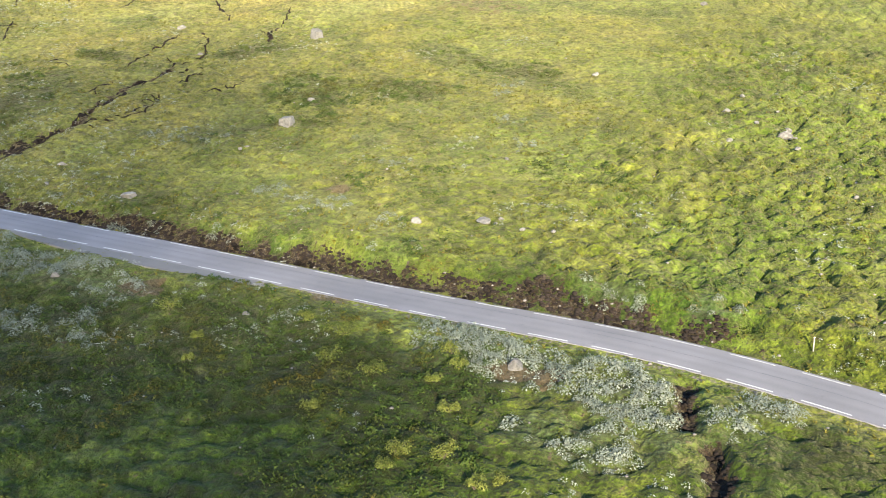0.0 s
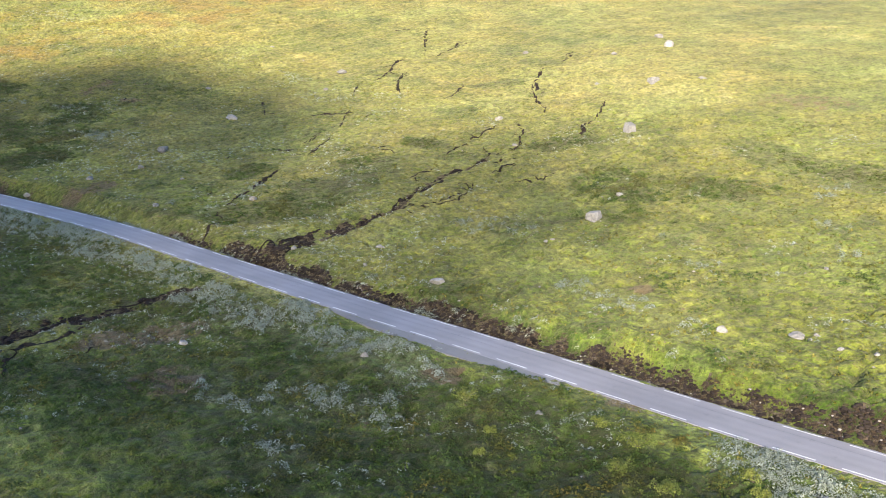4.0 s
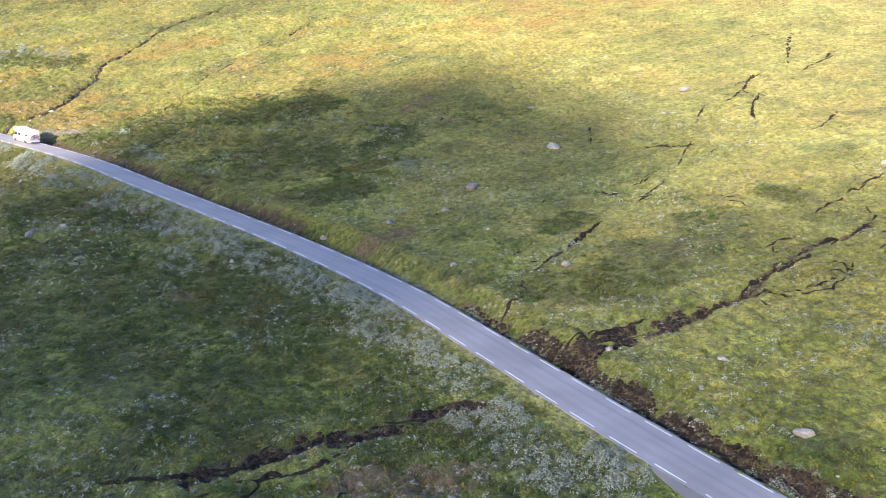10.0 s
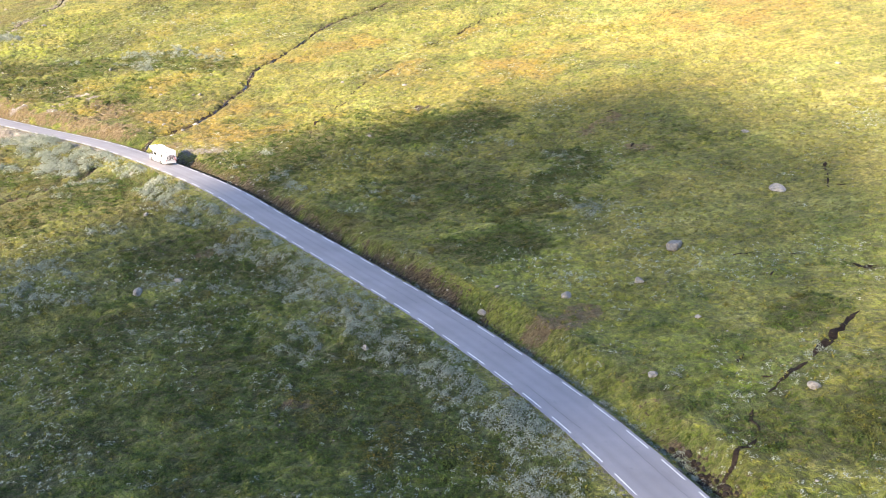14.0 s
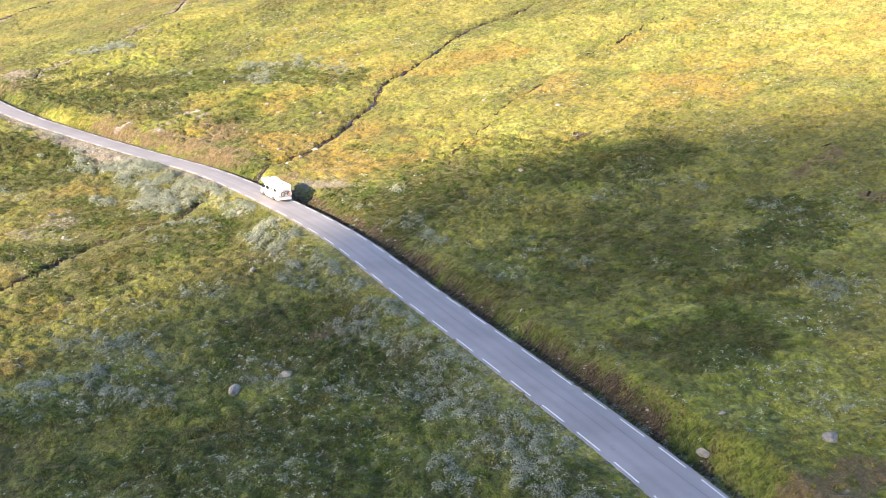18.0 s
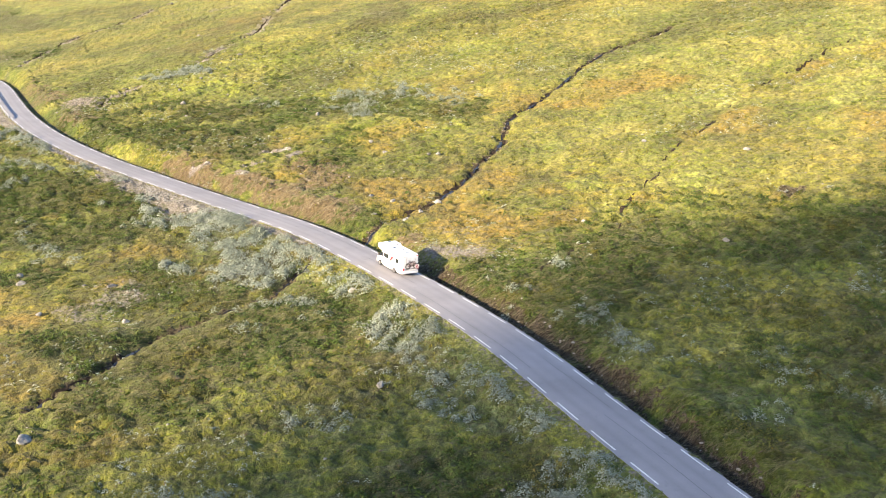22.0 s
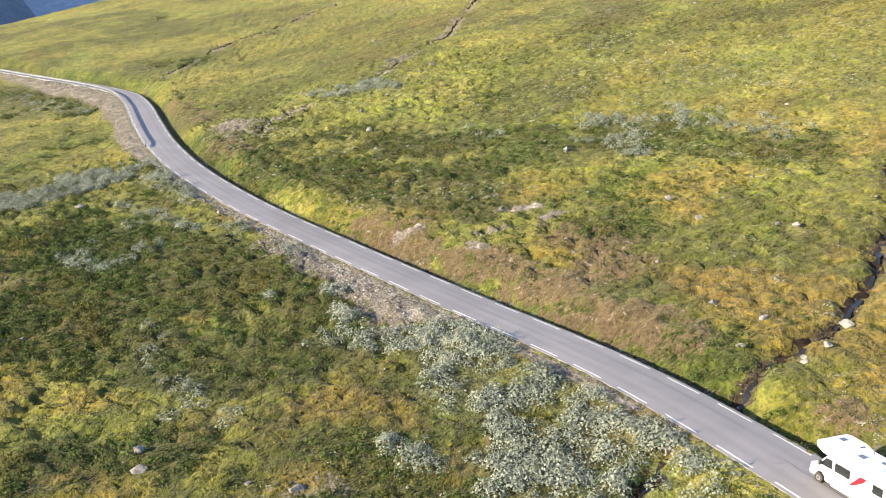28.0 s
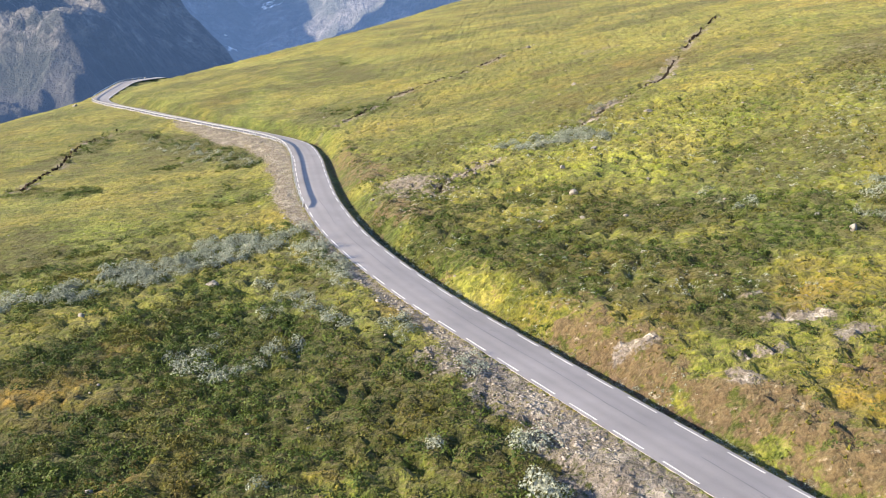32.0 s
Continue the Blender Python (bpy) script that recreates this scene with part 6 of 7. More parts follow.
def motorhome():
    van = new("motorhome")
    tagged(van, "white alcove motorhome with a red side stripe on the road", "motorhome")
    body = [(-3.50, 0.48), (-3.52, 2.50), (-3.46, 2.66), (-3.30, 2.74), (0.35, 2.80), (0.62, 2.86), (1.05, 3.02), (2.30, 3.05), (2.72, 2.98), (3.02, 2.80), (3.10, 2.60), (3.00, 2.38), (2.55, 2.16), (1.62, 2.08), (1.55, 0.48)]
    part("living_body", side_profile(body, 1.14, 0.09, 4), COACH, van, "white smooth coachwork with rounded edges")
    cab = [(1.50, 0.42), (1.50, 2.09), (2.06, 2.08), (2.22, 1.98), (2.78, 1.36), (3.22, 1.18), (3.42, 1.02), (3.50, 0.72), (3.50, 0.40), (3.40, 0.30), (2.98, 0.30), (2.95, 0.52), (2.80, 0.70), (2.58, 0.76), (2.36, 0.70), (2.20, 0.52), (2.16, 0.30), (1.50, 0.30)]
    part("cab", side_profile(cab, 1.02, 0.08, 3), COACH, van, "white van cab with sloping bonnet")
    part("skirt", box(-3.2, -1.12, 0.28, -1.92, 1.12, 0.50, 0.03), COACH, van)
    part("skirt", box(-1.02, -1.12, 0.28, 1.50, 1.12, 0.50, 0.03), COACH, van)
    part("chassis", box(-3.3, -0.8, 0.26, 2.9, 0.8, 0.46), TRIM, van)
    for y in (-1.0, 1.0):
        for x in (-1.47, 2.58):
            wheel(van, x, y * (1.07 if x < 0 else 0.97))
        # flat dark plate stands for the shade inside the rear wheel's opening
        bow = [(-1.47 + 0.41 * math.cos(math.pi * k / 12), y * 1.15, 0.34 + 0.41 * math.sin(math.pi * k / 12)) for k in range(13)]
        part("wheel_opening", panel(bow if y < 0 else bow[::-1], 0.05), TRIM, van, "dark plate for the shaded wheel opening")
    part("windscreen", panel([(2.19, -0.86, 2.015), (2.19, 0.86, 2.015), (2.82, 0.94, 1.375), (2.82, -0.94, 1.375)], 0.03), DARK_GLASS, van, "dark sloping windscreen")
    for y in (-1.0, 1.0):
        out = 1 if y > 0 else -1
        pts = [(1.62, y * 1.005, 1.32), (2.62, y * 1.005, 1.30), (2.17, y * 1.005, 1.90), (1.62, y * 1.005, 1.94)]
        w = part("cab_window", panel(pts if out < 0 else pts[::-1], 0.02), DARK_GLASS, van)
        w.location.y = out * 0.024
        m = part("wing_mirror", box(2.42, out * 1.06, 1.30, 2.60, out * 1.30, 1.62, 0.04), TRIM, van)
        part("mirror_arm", rod((2.5, out * 1.0, 1.36), (2.5, out * 1.12, 1.40), 0.025), TRIM, m)
        part("door_handle", box(1.66, out * 1.015, 1.12, 1.84, out * 1.045, 1.16, 0.008), TRIM, van)
        part("headlight", box(3.10, out * 0.66, 0.86, 3.46, out * 0.98, 1.06, 0.05), LAMP_CLEAR, van)
        part("side_stripe", box(-1.3, out * 1.139, 0.98, 1.45, out * 1.146, 1.02), material("grey_graphic", (0.35, 0.35, 0.36), 0.5), van, "thin grey decal line")
    side_window(van, 0.05, 1.32, 1.38, 2.00, 1.14)
    side_window(van, -2.50, -1.70, 1.40, 2.00, 1.14)
    side_window(van, -0.30, 0.70, 1.46, 1.98, -1.14)
    side_window(van, -2.30, -1.60, 1.48, 1.96, -1.14)
    swoosh = [(-0.20, 1.142, 1.12), (0.05, 1.142, 1.10), (-0.72, 1.142, 1.98), (-1.26, 1.142, 2.00), (-0.98, 1.142, 1.66)]
    ob = part("red_stripe", panel(swoosh, 0.012), RED, van, "slanting red graphic")
    ob.location.y = 0.010
    door = part("entry_door", box(-1.45, -1.150, 0.56, -0.82, -1.136, 2.28, 0.02), COACH, van)
    part("handle", box(-1.40, -1.165, 1.30, -1.28, -1.15, 1.36), TRIM, door)
    part("awning", box(-2.6, -1.22, 2.52, 1.2, -1.12, 2.66, 0.03), COACH, van, "white rolled awning case")
    part("service_hatch", box(-3.0, 1.137, 0.62, -2.25, 1.150, 1.10, 0.015), COACH, van)
    for x0, x1, y0, y1 in ((1.75, 2.25, -0.28, 0.28), (0.70, 0.98, -0.75, -0.25), (-0.25, 0.35, 0.05, 0.62), (-1.30, -0.90, -0.45, -0.05), (-2.75, -2.15, -0.35, 0.30)):
        z = 3.05 if x0 > 1.5 else 2.93 if x0 > 0.5 else 2.80 if x0 > -0.5 else 2.775
        h = part("roof_hatch", box(x0, y0, z - 0.06, x1, y1, z + 0.035, 0.02), COACH, van)
        part("hatch_pane", box(x0 + 0.05, y0 + 0.05, z, x1 - 0.05, y1 - 0.05, z + 0.065, 0.02), HATCH, h)
    part("roof_vent", rod((-1.8, 0.7, 2.75), (-1.8, 0.7, 2.88), 0.09, sides=12), COACH, van)
    part("aerial", rod((0.1, -0.7, 2.78), (0.1, -0.7, 3.02), 0.02, sides=6), TRIM, van)
    bumper = part("rear_bumper", box(-3.62, -1.12, 0.38, -3.44, 1.12, 0.74, 0.05), COACH, van)
    part("number_plate", box(-3.632, -0.26, 0.50, -3.615, 0.26, 0.61), PLATE, bumper)
    for out in (-1, 1):
        c = part("tail_light", box(-3.60, out * 0.92, 0.80, -3.50, out * 1.10, 1.18, 0.03), LAMP_RED, van)
        part("indicator", box(-3.61, out * 0.94, 1.06, -3.58, out * 1.08, 1.15), LAMP_CLEAR, c)
        part("high_light", box(-3.56, out * 0.80, 2.52, -3.50, out * 1.0, 2.60, 0.01), LAMP_RED, van)
    return van


def bike_rack():
    rack = new("bike_rack")
    tagged(rack, "aluminium bike rack hung on the back of the motorhome", "bike rack")
    for y in (-0.62, 0.62):
        part("upright", rod((-3.58, y, 0.95), (-3.58, y, 2.25), 0.022), ALLOY, rack)
        part("bracket", rod((-3.50, y, 2.2), (-3.60, y, 2.2), 0.02), ALLOY, rack)
        part("bracket", rod((-3.50, y, 1.0), (-3.60, y, 1.0), 0.02), ALLOY, rack)
    for x in (-3.74, -3.92):
        part("rail", box(x - 0.035, -0.95, 1.02, x + 0.035, 0.95, 1.06, 0.01), ALLOY, rack)
    for y in (-0.6, 0.6):
        part("arm", rod((-3.56, y, 1.0), (-4.02, y, 1.0), 0.02), ALLOY, rack)
    return rack


def bicycle(x, flip, colour, label):
    bike = new("bicycle")
    tagged(bike, label, "bicycle", "bicycles on the rack")
    paint = mottled("bike_paint", tuple(v * 0.7 for v in colour), colour, 15.0, 0.4)
    f = lambda y, z: (x, y * flip, z)
    for y in (-0.54, 0.54):
        t = part("wheel", ring(f(y, 1.40), (1, 0, 0), 0.32, 0.040), TYRE, bike)
        hub = rod((x - 0.04, y * flip, 1.40), (x + 0.04, y * flip, 1.40), 0.025, sides=8)
        part("hub", hub, ALLOY, t)
        spokes = bmesh.new()
        for k in range(10):
            a = math.pi * 2 * k / 10
            rod(f(y, 1.40), f(y + 0.31 * math.cos(a), 1.40 + 0.31 * math.sin(a)), 0.006, spokes, 3)
        part("spokes", spokes, ALLOY, t)
    tubes = bmesh.new()
    for a, b in (((-0.54, 1.40), (-0.06, 1.38)), ((-0.06, 1.38), (-0.20, 1.88)), ((-0.20, 1.80), (0.36, 1.86)), ((-0.06, 1.38), (0.38, 1.74)), ((-0.54, 1.40), (-0.20, 1.82)), ((0.54, 1.40), (0.34, 1.98))):
        rod(f(*a), f(*b), 0.030, tubes, 8)
    part("tube_frame", tubes, paint, bike)
    part("saddle", box(x - 0.07, -0.36 * flip, 1.92, x + 0.07, -0.08 * flip, 1.98, 0.02), TRIM, bike)
    part("handlebar", rod((x - 0.28, 0.34 * flip, 2.0), (x + 0.10, 0.34 * flip, 2.0), 0.016), TRIM, bike)
    part("crank", rod(f(-0.06, 1.38), f(0.05, 1.26), 0.014), ALLOY, bike)
    return bike


def warning_sign():
    sign = new("warning_panel")
    tagged(sign, "square red and white striped warning panel on the bike rack", "sign")
    part("plate", box(-4.055, -0.92, 1.10, -4.035, -0.42, 1.60, 0.004), PLATE, sign)
    for k in range(4):
        a = -0.92 + 0.125 * k
        pts = [(-4.059, max(-0.92, a), 1.10 if k else 1.10), (-4.059, max(-0.92, a) + 0.0625, 1.10), (-4.059, min(-0.42, a + 0.31), 1.60), (-4.059, min(-0.42, a + 0.31) - 0.0625, 1.60)]
        part("stripe", panel(pts[::-1], 0.003), RED, sign)
    part("mount", box(-4.04, -0.7, 1.00, -3.98, -0.64, 1.2), ALLOY, sign)
    return sign


spot, way = road_place(317.2, 1.1)
ahead, _ = road_place(320.2, 1.1)
tilt = math.atan2(ahead.z - spot.z, (ahead - spot).xy.length)
stand = Matrix.Translation(spot + Vector((0, 0, 0.0))) @ Matrix.Rotation(way, 4, "Z") @ Matrix.Rotation(-tilt, 4, "Y")
for thing in (motorhome(), bike_rack(), bicycle(-3.74, 1, (0.05, 0.05, 0.06), "black touring bicycle strapped to the bike rack"), bicycle(-3.92, -1, (0.09, 0.025, 0.035), "dark red bicycle strapped to the bike rack"), warning_sign()):
    thing.matrix_world = stand


# ---- juniper bushes, marker post, culvert, gravel ----
def bush(x, y, z, size, seed):
    r = np.random.default_rng(seed)
    thing = new("juniper_bush")
    thing.location = (x, y, z - 0.05)
    tagged(thing, "low yellow-green juniper bush with upright sprays", "bush", "juniper bushes on the moor")
    stems = bmesh.new()
    sprays = []
    for k in range(9):
        a, out = r.uniform(0, 6.28), r.uniform(0.15, 0.5) * size
        tip = Vector((out * math.cos(a), out * math.sin(a), size * r.uniform(0.3, 0.55)))
        rod((0, 0, 0), tip, 0.03, stems, 5, 0.008)
        sprays.append(tip)
    part("stems", stems, TWIG, thing)
    verts, faces = [], []
    for tip in sprays:
        pv, pf = leaf_dome(r, 95, 0.23 * size, 0.36 * size, 0.075, 0.9)
        faces += [tuple(q + len(verts)) for q in pf]
        verts += [tuple(q + np.array(tip) * np.array((1, 1, 0.55))) for q in pv]
    mesh_object("foliage", verts, faces, JUNIPER, thing)
    return thing


levels = ground_height([b[:2] for b in BUSHES])
for k, ((x, y, size), z) in enumerate(zip(BUSHES, levels)):
    bush(x, y, z, size, 100 + k)

post = new("marker_post")
post.location = (173.8, 11.4, ground_height([(173.8, 11.4)])[0] - 0.1)
tagged(post, "slim weathered grey wooden marker post beside the ditch", "post")
part("stake", box(-0.05, -0.05, 0, 0.05, 0.05, 1.15, 0.01), mottled("grey_wood", (0.12, 0.11, 0.10), (0.25, 0.24, 0.22), 10.0, 0.9), post)
part("cap", box(-0.055, -0.055, 1.15, 0.055, 0.055, 1.22, 0.012), PLATE, post, "pale painted top")

pipe = new("culvert_pipe")
at = Vector((-87.6, -19.6, ground_height([(-87.6, -19.6)])[0] + 0.05))
pipe.location = at
tagged(pipe, "round concrete culvert pipe under the road bank", "pipe")
tube = ring((0, 0, 0), (1, 0, 0), 0.33, 0.05, None, 20, 4)
body = bmesh.new()
for k in range(20):
    a, b = 2 * math.pi * k / 20, 2 * math.pi * (k + 1) / 20
    panel([(-0.4, 0.36 * math.cos(a), 0.36 * math.sin(a)), (-0.4, 0.36 * math.cos(b), 0.36 * math.sin(b)), (0.4, 0.36 * math.cos(b), 0.36 * math.sin(b)), (0.4, 0.36 * math.cos(a), 0.36 * math.sin(a))], 0.06, body)
part("barrel", body, CONCRETE, pipe)
part("collar", tube, CONCRETE, pipe).location = (0.4, 0, 0)
_, turn = road_place(340)
pipe.scale = (0.75, 0.75, 0.75)
pipe.rotation_euler = (0, 0, turn - math.pi / 2 + math.pi)

# stones on the road bank, in the scars and strewn over the moor
r = np.random.default_rng(77)
stone_protos = []
for k in range(5):
    bm = bmesh.new()
    bmesh.ops.create_icosphere(bm, subdivisions=1, radius=0.5)
    for v in bm.verts:
        v.co *= 1 + 0.5 * noise.noise(v.co * 2 + Vector((k * 7, 3, 1)))
        v.co.z *= 0.6
    stone_protos.append((np.array([v.co[:] for v in bm.verts]), np.array([[v.index for v in f.verts] for f in bm.faces])))
    bm.free()
q, r = strew(60000, (-215, -95, 184, 110), 78)
_, soil_of, _, _ = surface(q[:, 0].copy(), q[:, 1].copy())
d, _ = from_road(q[:, 0], q[:, 1])
keep = (np.abs(d) > 3.3) & ((soil_of[:, 1] > r.uniform(0.15, 0.9, len(q))) | (r.uniform(0, 1, len(q)) < 0.03) | ((soil_of[:, 0] > 0.45) & (r.uniform(0, 1, len(q)) < 0.8)))
s = r.uniform(370, 640, 5000)
bank = np.array([road_place(v, -r.uniform(3.4, 8.0))[0][:2] for v in s])
_, soil_bank, _, _ = surface(bank[:, 0].copy(), bank[:, 1].copy())
bank = bank[soil_bank[:, 1] > 0.4]
beds = np.concatenate([line[r.integers(0, len(line), 80)] + r.normal(0, 1.5, (80, 2)) for half, deep, line in CUT_LINES if line[0][0] < -190])
slope, _ = strew(420, (-345, -130, -120, 70), 79)
slope = slope[np.abs(from_road(slope[:, 0], slope[:, 1])[0]) > 5]
flat = np.concatenate([q[keep], bank, slope, beds])
girth = r.uniform(0.12, 0.42, len(flat)) * r.uniform(0.6, 1.1, len(flat))
girth[len(flat) - len(beds) - len(slope):] *= 1.9
stones = lay("stones", flat, stone_protos, girth, mottled("loose_stone", (0.06, 0.055, 0.052), (0.19, 0.178, 0.168), 2.0, 0.9), "loose grey stones on the bank and strewn over the moor", 54, 0.02)


# clods on the torn peat beside the road and in the wide channel
q, r = strew(160000, (28, -30, 186, 40), 79)
_, soil_of, _, _ = surface(q[:, 0].copy(), q[:, 1].copy())
d, _ = from_road(q[:, 0], q[:, 1])
q = q[(soil_of[:, 0] > 0.5) & (np.abs(d) > 3.8)][:4200]
CLOD = mottled("peat_clod", (0.003, 0.0025, 0.002), (0.024, 0.019, 0.017), 0.9, 0.95, coarse=0.5, **{"Specular IOR Level": 0.08})
lay("peat_clods", q, stone_protos, r.uniform(0.15, 0.62, len(q)), CLOD, "dark crumbling clods of torn peat", 56, 0.0)


# ---- water in the brooks ----
WATER = material("brook_water", (0.010, 0.010, 0.010), 0.22, 0.0, **{"Specular IOR Level": 0.35})
bumped(WATER, grain(WATER, 5.0, 3.0), 0.35, 0.05)
for k, (half, deep, pts) in enumerate(CUTS):
    if k not in (0, 1, 2):
        continue
    line = curve_through(pts, 8)
    z = ground_height(line) + 0.12
    away = np.abs(from_road(line[:, 0], line[:, 1])[0])
    use = away > 4.2
    line, z = line[use], np.minimum.accumulate(z[use][::-1])[::-1] if z[0] < z[-1] else np.minimum.accumulate(z[use])
    side = np.gradient(line, axis=0)
    side /= np.hypot(*side.T)[:, None]
    w = half * (0.34 + 0.16 * np.sin(np.arange(len(line)) * 1.7))[:, None]
    lft, rgt = line + np.stack([-side[:, 1], side[:, 0]], 1) * w, line - np.stack([-side[:, 1], side[:, 0]], 1) * w
    verts = [(*a, h) for a, h in zip(lft, z)] + [(*a, h) for a, h in zip(rgt, z)]
    n = len(line)
    water = mesh_object("brook_water", verts, [(i, i + 1, n + i + 1, n + i)[::-1] for i in range(n - 1)], WATER)
    tagged(water, "dark running water in a narrow peaty brook", "water", kind="structure")


# ---- cracks in the peat ----
def crack(line, wide, seed, thin_ends=True, broken=0.0):
    """A ragged strip of bare black peat that follows the ground."""
    line = np.array(line, float)
    length = np.r_[0, np.cumsum(np.hypot(*np.diff(line, axis=0).T))]
    s = np.arange(0, length[-1], 0.3)
    if len(s) < 4:
        return None
    p = np.stack([np.interp(s, length, line[:, 0]), np.interp(s, length, line[:, 1])], 1)
    sway = np.stack([rough_noise(s, s * 0 + seed, 1.7, seed), rough_noise(s, s * 0 - seed, 2.3, seed + 5)], 1)
    p = p + 0.42 * sway
    way = np.gradient(p, axis=0)
    way /= np.hypot(*way.T)[:, None] + 1e-9
    right = np.stack([way[:, 1], -way[:, 0]], 1)
    half = wide * (0.62 + 0.55 * rough_noise(s, 0 * s, 0.9, seed + 1) + 0.35 * rough_noise(s, 0 * s, 3.5, seed + 2))
    half = np.maximum(0.05, half)
    if thin_ends:
        half = half * np.clip(np.minimum(s / 1.5, (s[-1] - s) / 1.5), 0.08, 1)
    if broken:
        half = half * smooth(broken - 0.6, broken, rough_noise(s, 0 * s, 5.5, seed + 9) + 0.4 * rough_noise(s, 0 * s, 1.8, seed + 8) + 0.3)
    rows = []
    for o in (-1, -0.4, 0.4, 1):
        q = p + right * (o * half)[:, None]
        rows.append(np.column_stack([q, surface(q[:, 0].copy(), q[:, 1].copy(), False) + (0.09 if abs(o) < 1 else 0.02) + 0.006 * np.clip(-235 - q[:, 0], 0, 60) + 0.006 * np.clip(-70 - q[:, 1], 0, 60)]))
    v = np.stack(rows, 1).reshape(-1, 3)
    origin = v[0].copy()
    faces = [(4 * i + j, 4 * i + j + 1, 4 * i + j + 5, 4 * i + j + 4) for i in range(len(s) - 1) for j in range(3) if max(half[i], half[i + 1]) > 0.07]
    ob = mesh_object("peat_crack", v - origin, faces, PEAT, None, True)
    ob.location = origin
    return tagged(ob, "ragged dark crack of bare peat in the turf", "peat crack", "cracks in the peat", kind="structure")


# half width, then the places it runs through
CRACKS_ONE = (
    (.4, 71.8, 60.9, 70.2, 67.9, 69.7, 73.0),
    (.45, 74.6, 40.1, 72.4, 46.6, 71.8, 52.2, 71.2, 57.5),
    (.25, 74.3, 40.4, 74.9, 44.9, 78.6, 45.8),
    (.28, 78.6, 45.8, 80.2, 50.3, 78.9, 54.7, 77.1, 58.2),
    (.3, 62.5, 68.7, 61.2, 78.3, 60.9, 86.5),
    (.28, 76.8, 61.6, 77.4, 69.5),
    (.2, 78.6, 55.7, 76.3, 52.9),
    (.25, 66.1, 55.9, 66.5, 62.0),
    (.22, 62.7, 89.9, 67.7, 84.8),
    (.35, 48.0, 116.8, 56.8, 105.6, 64.4, 98.1),
    (.2, 40.9, 140.9, 40.3, 147.1),
    (.3, 3.5, 132.8, -9.4, 148.9),
    (.4, 8.2, 137.9, 7.3, 143.0),
    (.2, 7.2, 112.1, 4.1, 122.7),
    (.25, 17.9, 106.5, 13.1, 113.0),
)
CRACKS_TWO = (
    (.3, 16.4, 92.7, 9.1, 102.5),
    (.3, 19.7, 76.2, 27.1, 82.0),
    (.32, 24.5, 83.1, 32.2, 72.7),
    (.2, 30.2, 67.9, 32.8, 64.2),
    (.35, 38.5, 57.8, 37.4, 63.1),
    (.5, 31.7, 56.4, 35.2, 58.9),
    (.35, 45.2, 40.7, 42.4, 46.2),
    (.4, 48.1, 65.9, 49.4, 67.6),
    (.22, 82.1, 61.4, 85.0, 62.1, 86.6, 67.7),
    (.4, 73.8, 5.3, 73.5, -0.7, 71.9, -5.0),
    (.45, 74.0, -1.0, 73.3, -7.0, 74.1, -9.6),
    (.45, 69.2, -8.0, 71.8, -10.5, 71.7, -14.0),
    (.4, 75.2, -10.1, 75.9, -12.5, 75.7, -15.2, 73.2, -19.6),
    (.4, 71.5, -15.0, 70.4, -19.6, 69.0, -24.8, 66.7, -29.7),
)
CRACKS_THREE = (
    (.32, 74.2, -21.5, 74.0, -24.0, 73.5, -27.5),
    (.3, 75.6, -18.4, 77.3, -20.2, 80.8, -22.4),
    (.35, 81.2, -11.3, 81.8, -14.3),
    (.25, 43.3, 31.0, 41.5, 34.2),
    (.6, 39.1, 36.0, 41.3, 36.7),
    (.38, 46.6, 38.1, 44.3, 42.0, 41.0, 49.8),
    (.22, 46.2, 37.7, 49.3, 30.1),
    (.32, 50.5, 27.7, 54.9, 25.0),
    (.3, 54.9, 25.0, 58.1, 17.9),
    (.6, 31.4, 57.2, 34.5, 59.0),
    (.33, 37.8, 58.5, 37.2, 62.8, 35.4, 67.5),
    (.22, 33.6, 60.7, 31.4, 69.2),
    (.25, 19.5, 77.4, 26.3, 80.1),
)
CRACKS_FOUR = (
    (.3, -43.2, 65.3, -44.0, 70.3),
    (.35, -24.2, 61.4, -26.9, 64.2),
    (.2, 20.2, 48.0, 23.3, 51.2),
    (.2, 22.1, 44.9, 24.2, 44.4),
    (.2, 25.1, 53.0, 24.5, 55.8),
    (.2, 28.0, 45.8, 28.5, 47.6),
)
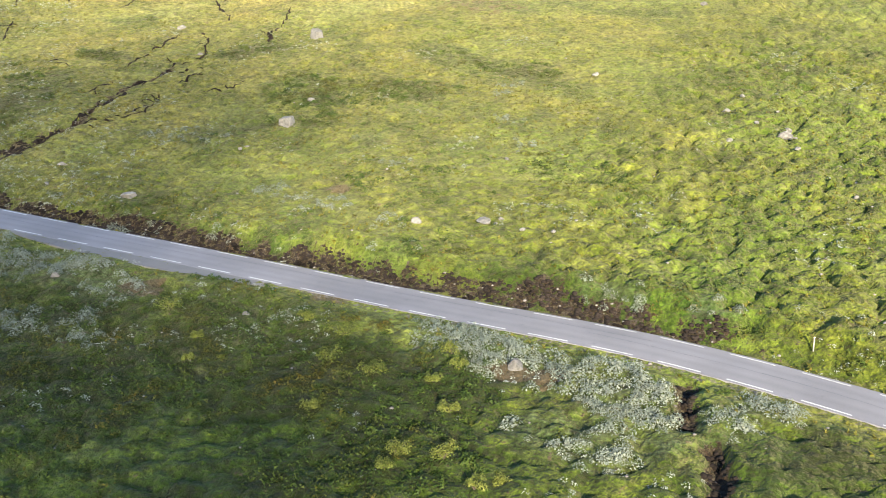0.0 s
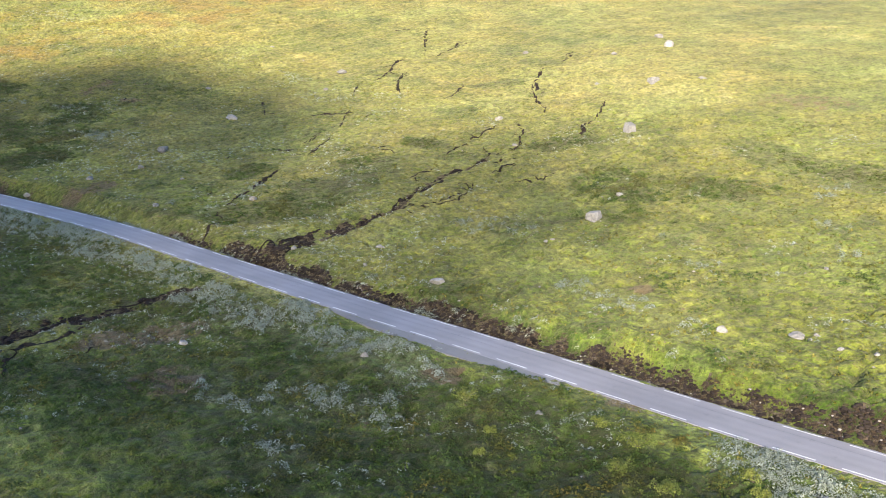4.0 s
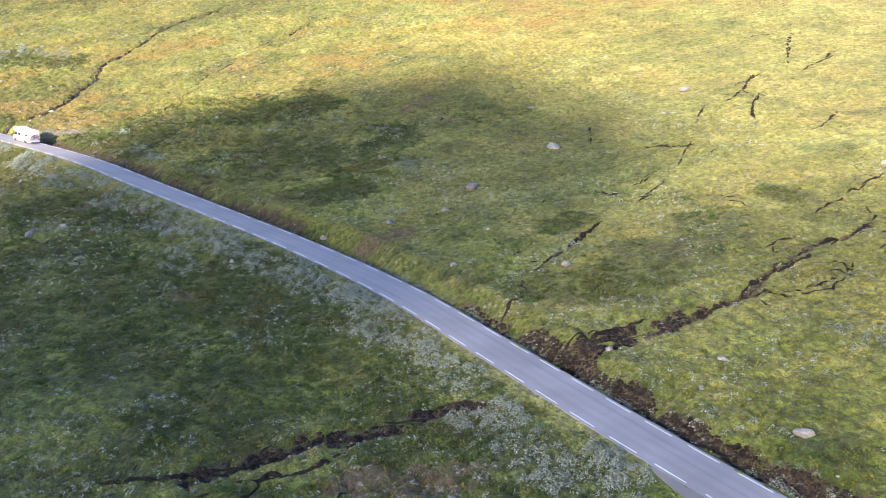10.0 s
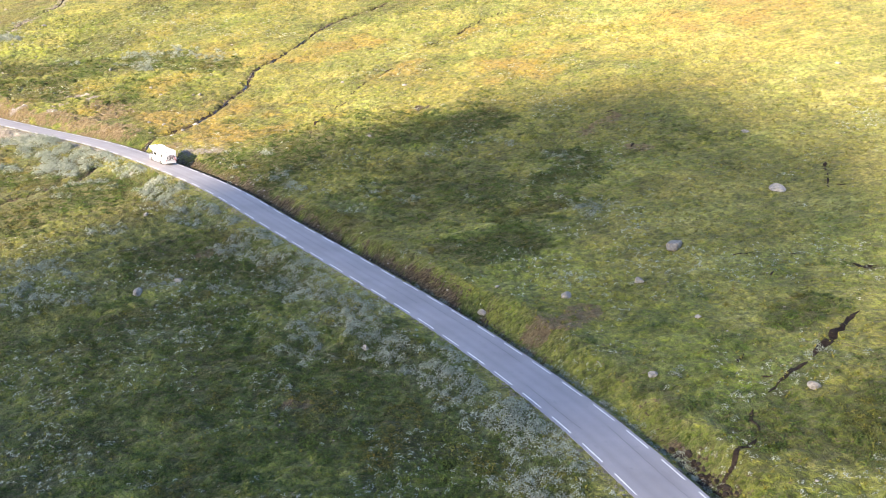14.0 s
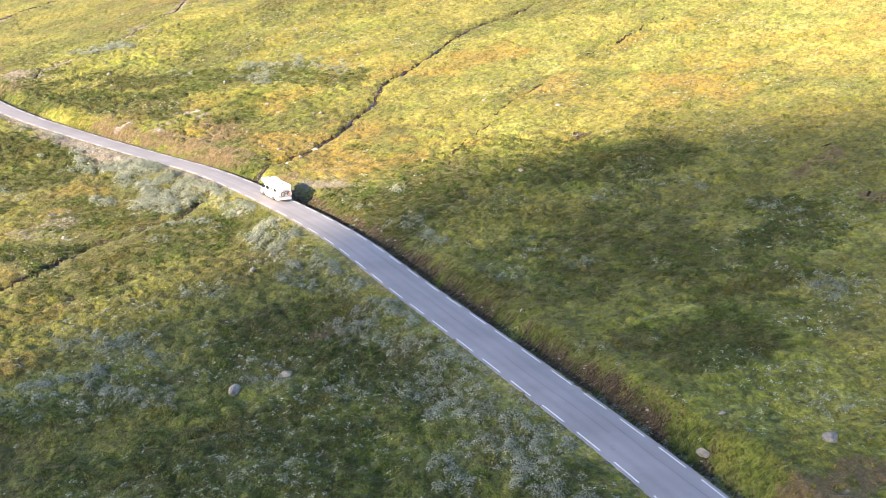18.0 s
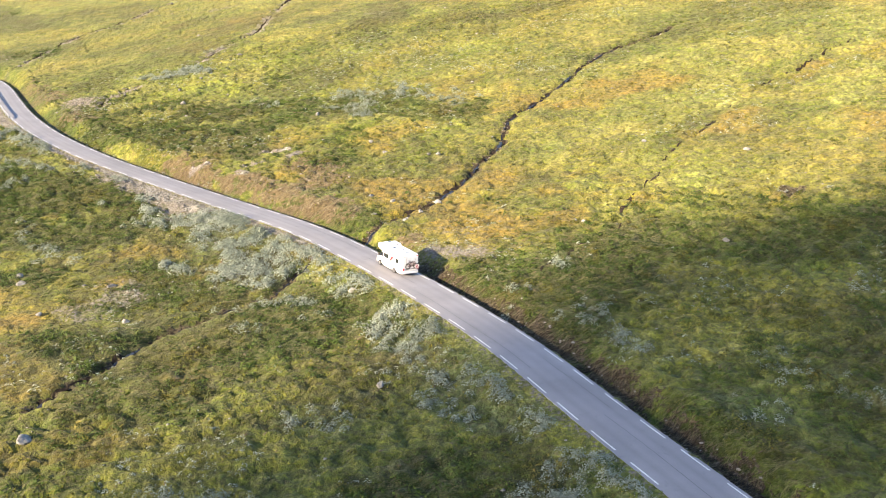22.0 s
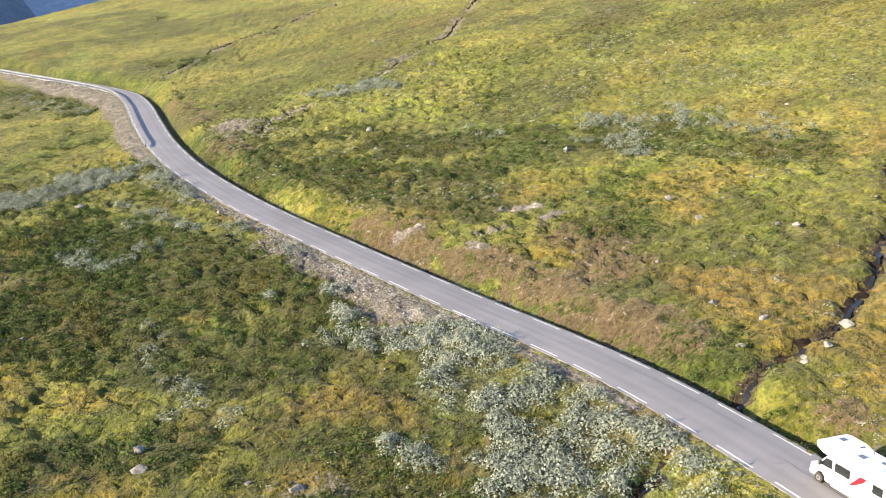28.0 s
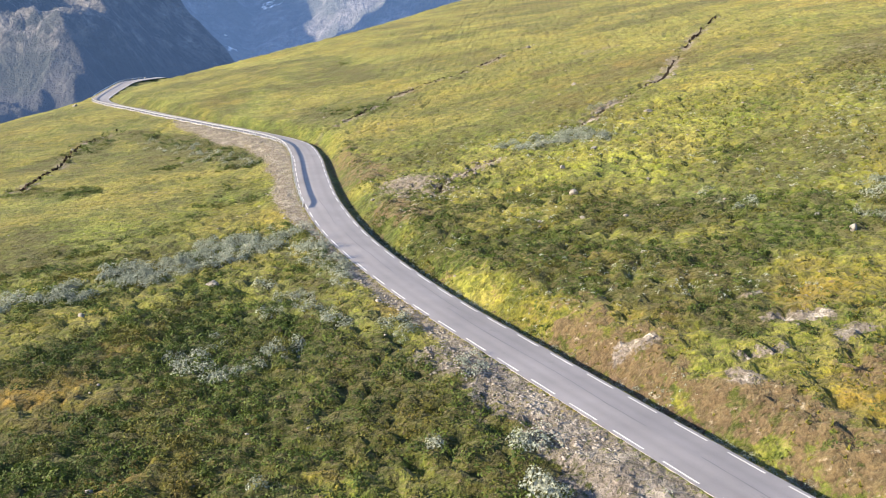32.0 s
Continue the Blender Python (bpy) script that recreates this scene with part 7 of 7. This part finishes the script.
CRACKS_FIVE = (
    (0.42, 71.4, 108.8, 74.6, 100.0, 76.1, 92.4, 78.8, 87.1),
    (0.42, -12.1, 152.2, -4.9, 142.7, 5.5, 130.8),
    (0.42, -18.3, 142.8, -16.5, 146.3, -14.8, 150.1),
    (0.42, 14.8, 111.4, 19.6, 103.8, 24.3, 99.6),
    (0.42, 4.4, 123.1, 8.8, 113.3, 12.4, 104.8),
    (0.42, 34.0, 110.4, 37.2, 101.4, 37.1, 98.9),
    (0.28, 64.3, 88.8, 68.0, 85.1, 69.5, 81.6, 72.7, 77.2),
    (0.42, 41.7, 130.5, 47.0, 119.9, 53.0, 111.2),
    (0.28, 66.4, 54.9, 65.4, 59.8, 67.9, 60.1),
    (0.28, 78.0, 73.6, 77.6, 77.4),
    (0.28, 49.1, 65.2, 50.4, 66.8),
    (0.28, 31.9, 56.8, 34.4, 59.2),
    (0.28, 74.6, 65.2, 74.1, 70.5),
    (0.42, 10.8, 128.6, 8.7, 141.1),
    (0.28, 31.3, 79.8, 31.9, 84.1),
    (0.28, 32.1, 67.5, 33.8, 63.4),
    (0.28, 71.6, 74.5, 72.4, 79.8),
    (0.42, 43.1, 136.4, 41.8, 144.0),
    (0.28, 2.5, 78.2, 9.9, 72.5),
)
crack_rng = random.Random(17)
for number, (half, *run) in enumerate(CRACKS_ONE + CRACKS_TWO + CRACKS_THREE + CRACKS_FOUR + CRACKS_FIVE):
    line = np.array(run).reshape(-1, 2)
    crack(line, half * 0.95, number)
    for k in range(int(np.hypot(*(line[-1] - line[0])) / 2.6) + 1 if half < 0.5 else 0):
        at = line[0] + (line[-1] - line[0]) * crack_rng.random()
        turn, long = crack_rng.uniform(0, 6.28), crack_rng.uniform(1.2, 4.5)
        end = at + long * np.array([math.cos(turn), math.sin(turn)])
        crack((at, (at + end) / 2 + crack_rng.uniform(-0.4, 0.4), end), crack_rng.uniform(0.06, 0.14), 60 + number * 7 + k)
for number, (half, deep, line) in enumerate(CUT_LINES):
    if half < 0.9:
        crack(line, half * (0.6 if line[0][0] < -190 else 0.8), 400 + number, broken=0.45 if number > 7 and half < 0.7 and line[0][0] < 0 else 0.0)
# braided black runnels in the widest peat channel
for number in range(9):
    side, first = crack_rng.uniform(-2.6, 2.6), crack_rng.uniform(0, 9)
    middle = np.array(((72.3, 17.5), (71.2, 22.6), (71.4, 28.3), (72.8, 34.5)))
    run = curve_through(middle, 8)[:, :2]
    way = np.gradient(run, axis=0)
    way /= np.hypot(*way.T)[:, None]
    run = run + np.stack([way[:, 1], -way[:, 0]], 1) * (side * np.linspace(1.0, 0.55, len(run)))[:, None]
    crack(run[int(first):int(first) + crack_rng.randint(9, 16)], crack_rng.uniform(0.16, 0.36), 500 + number, broken=0.3)
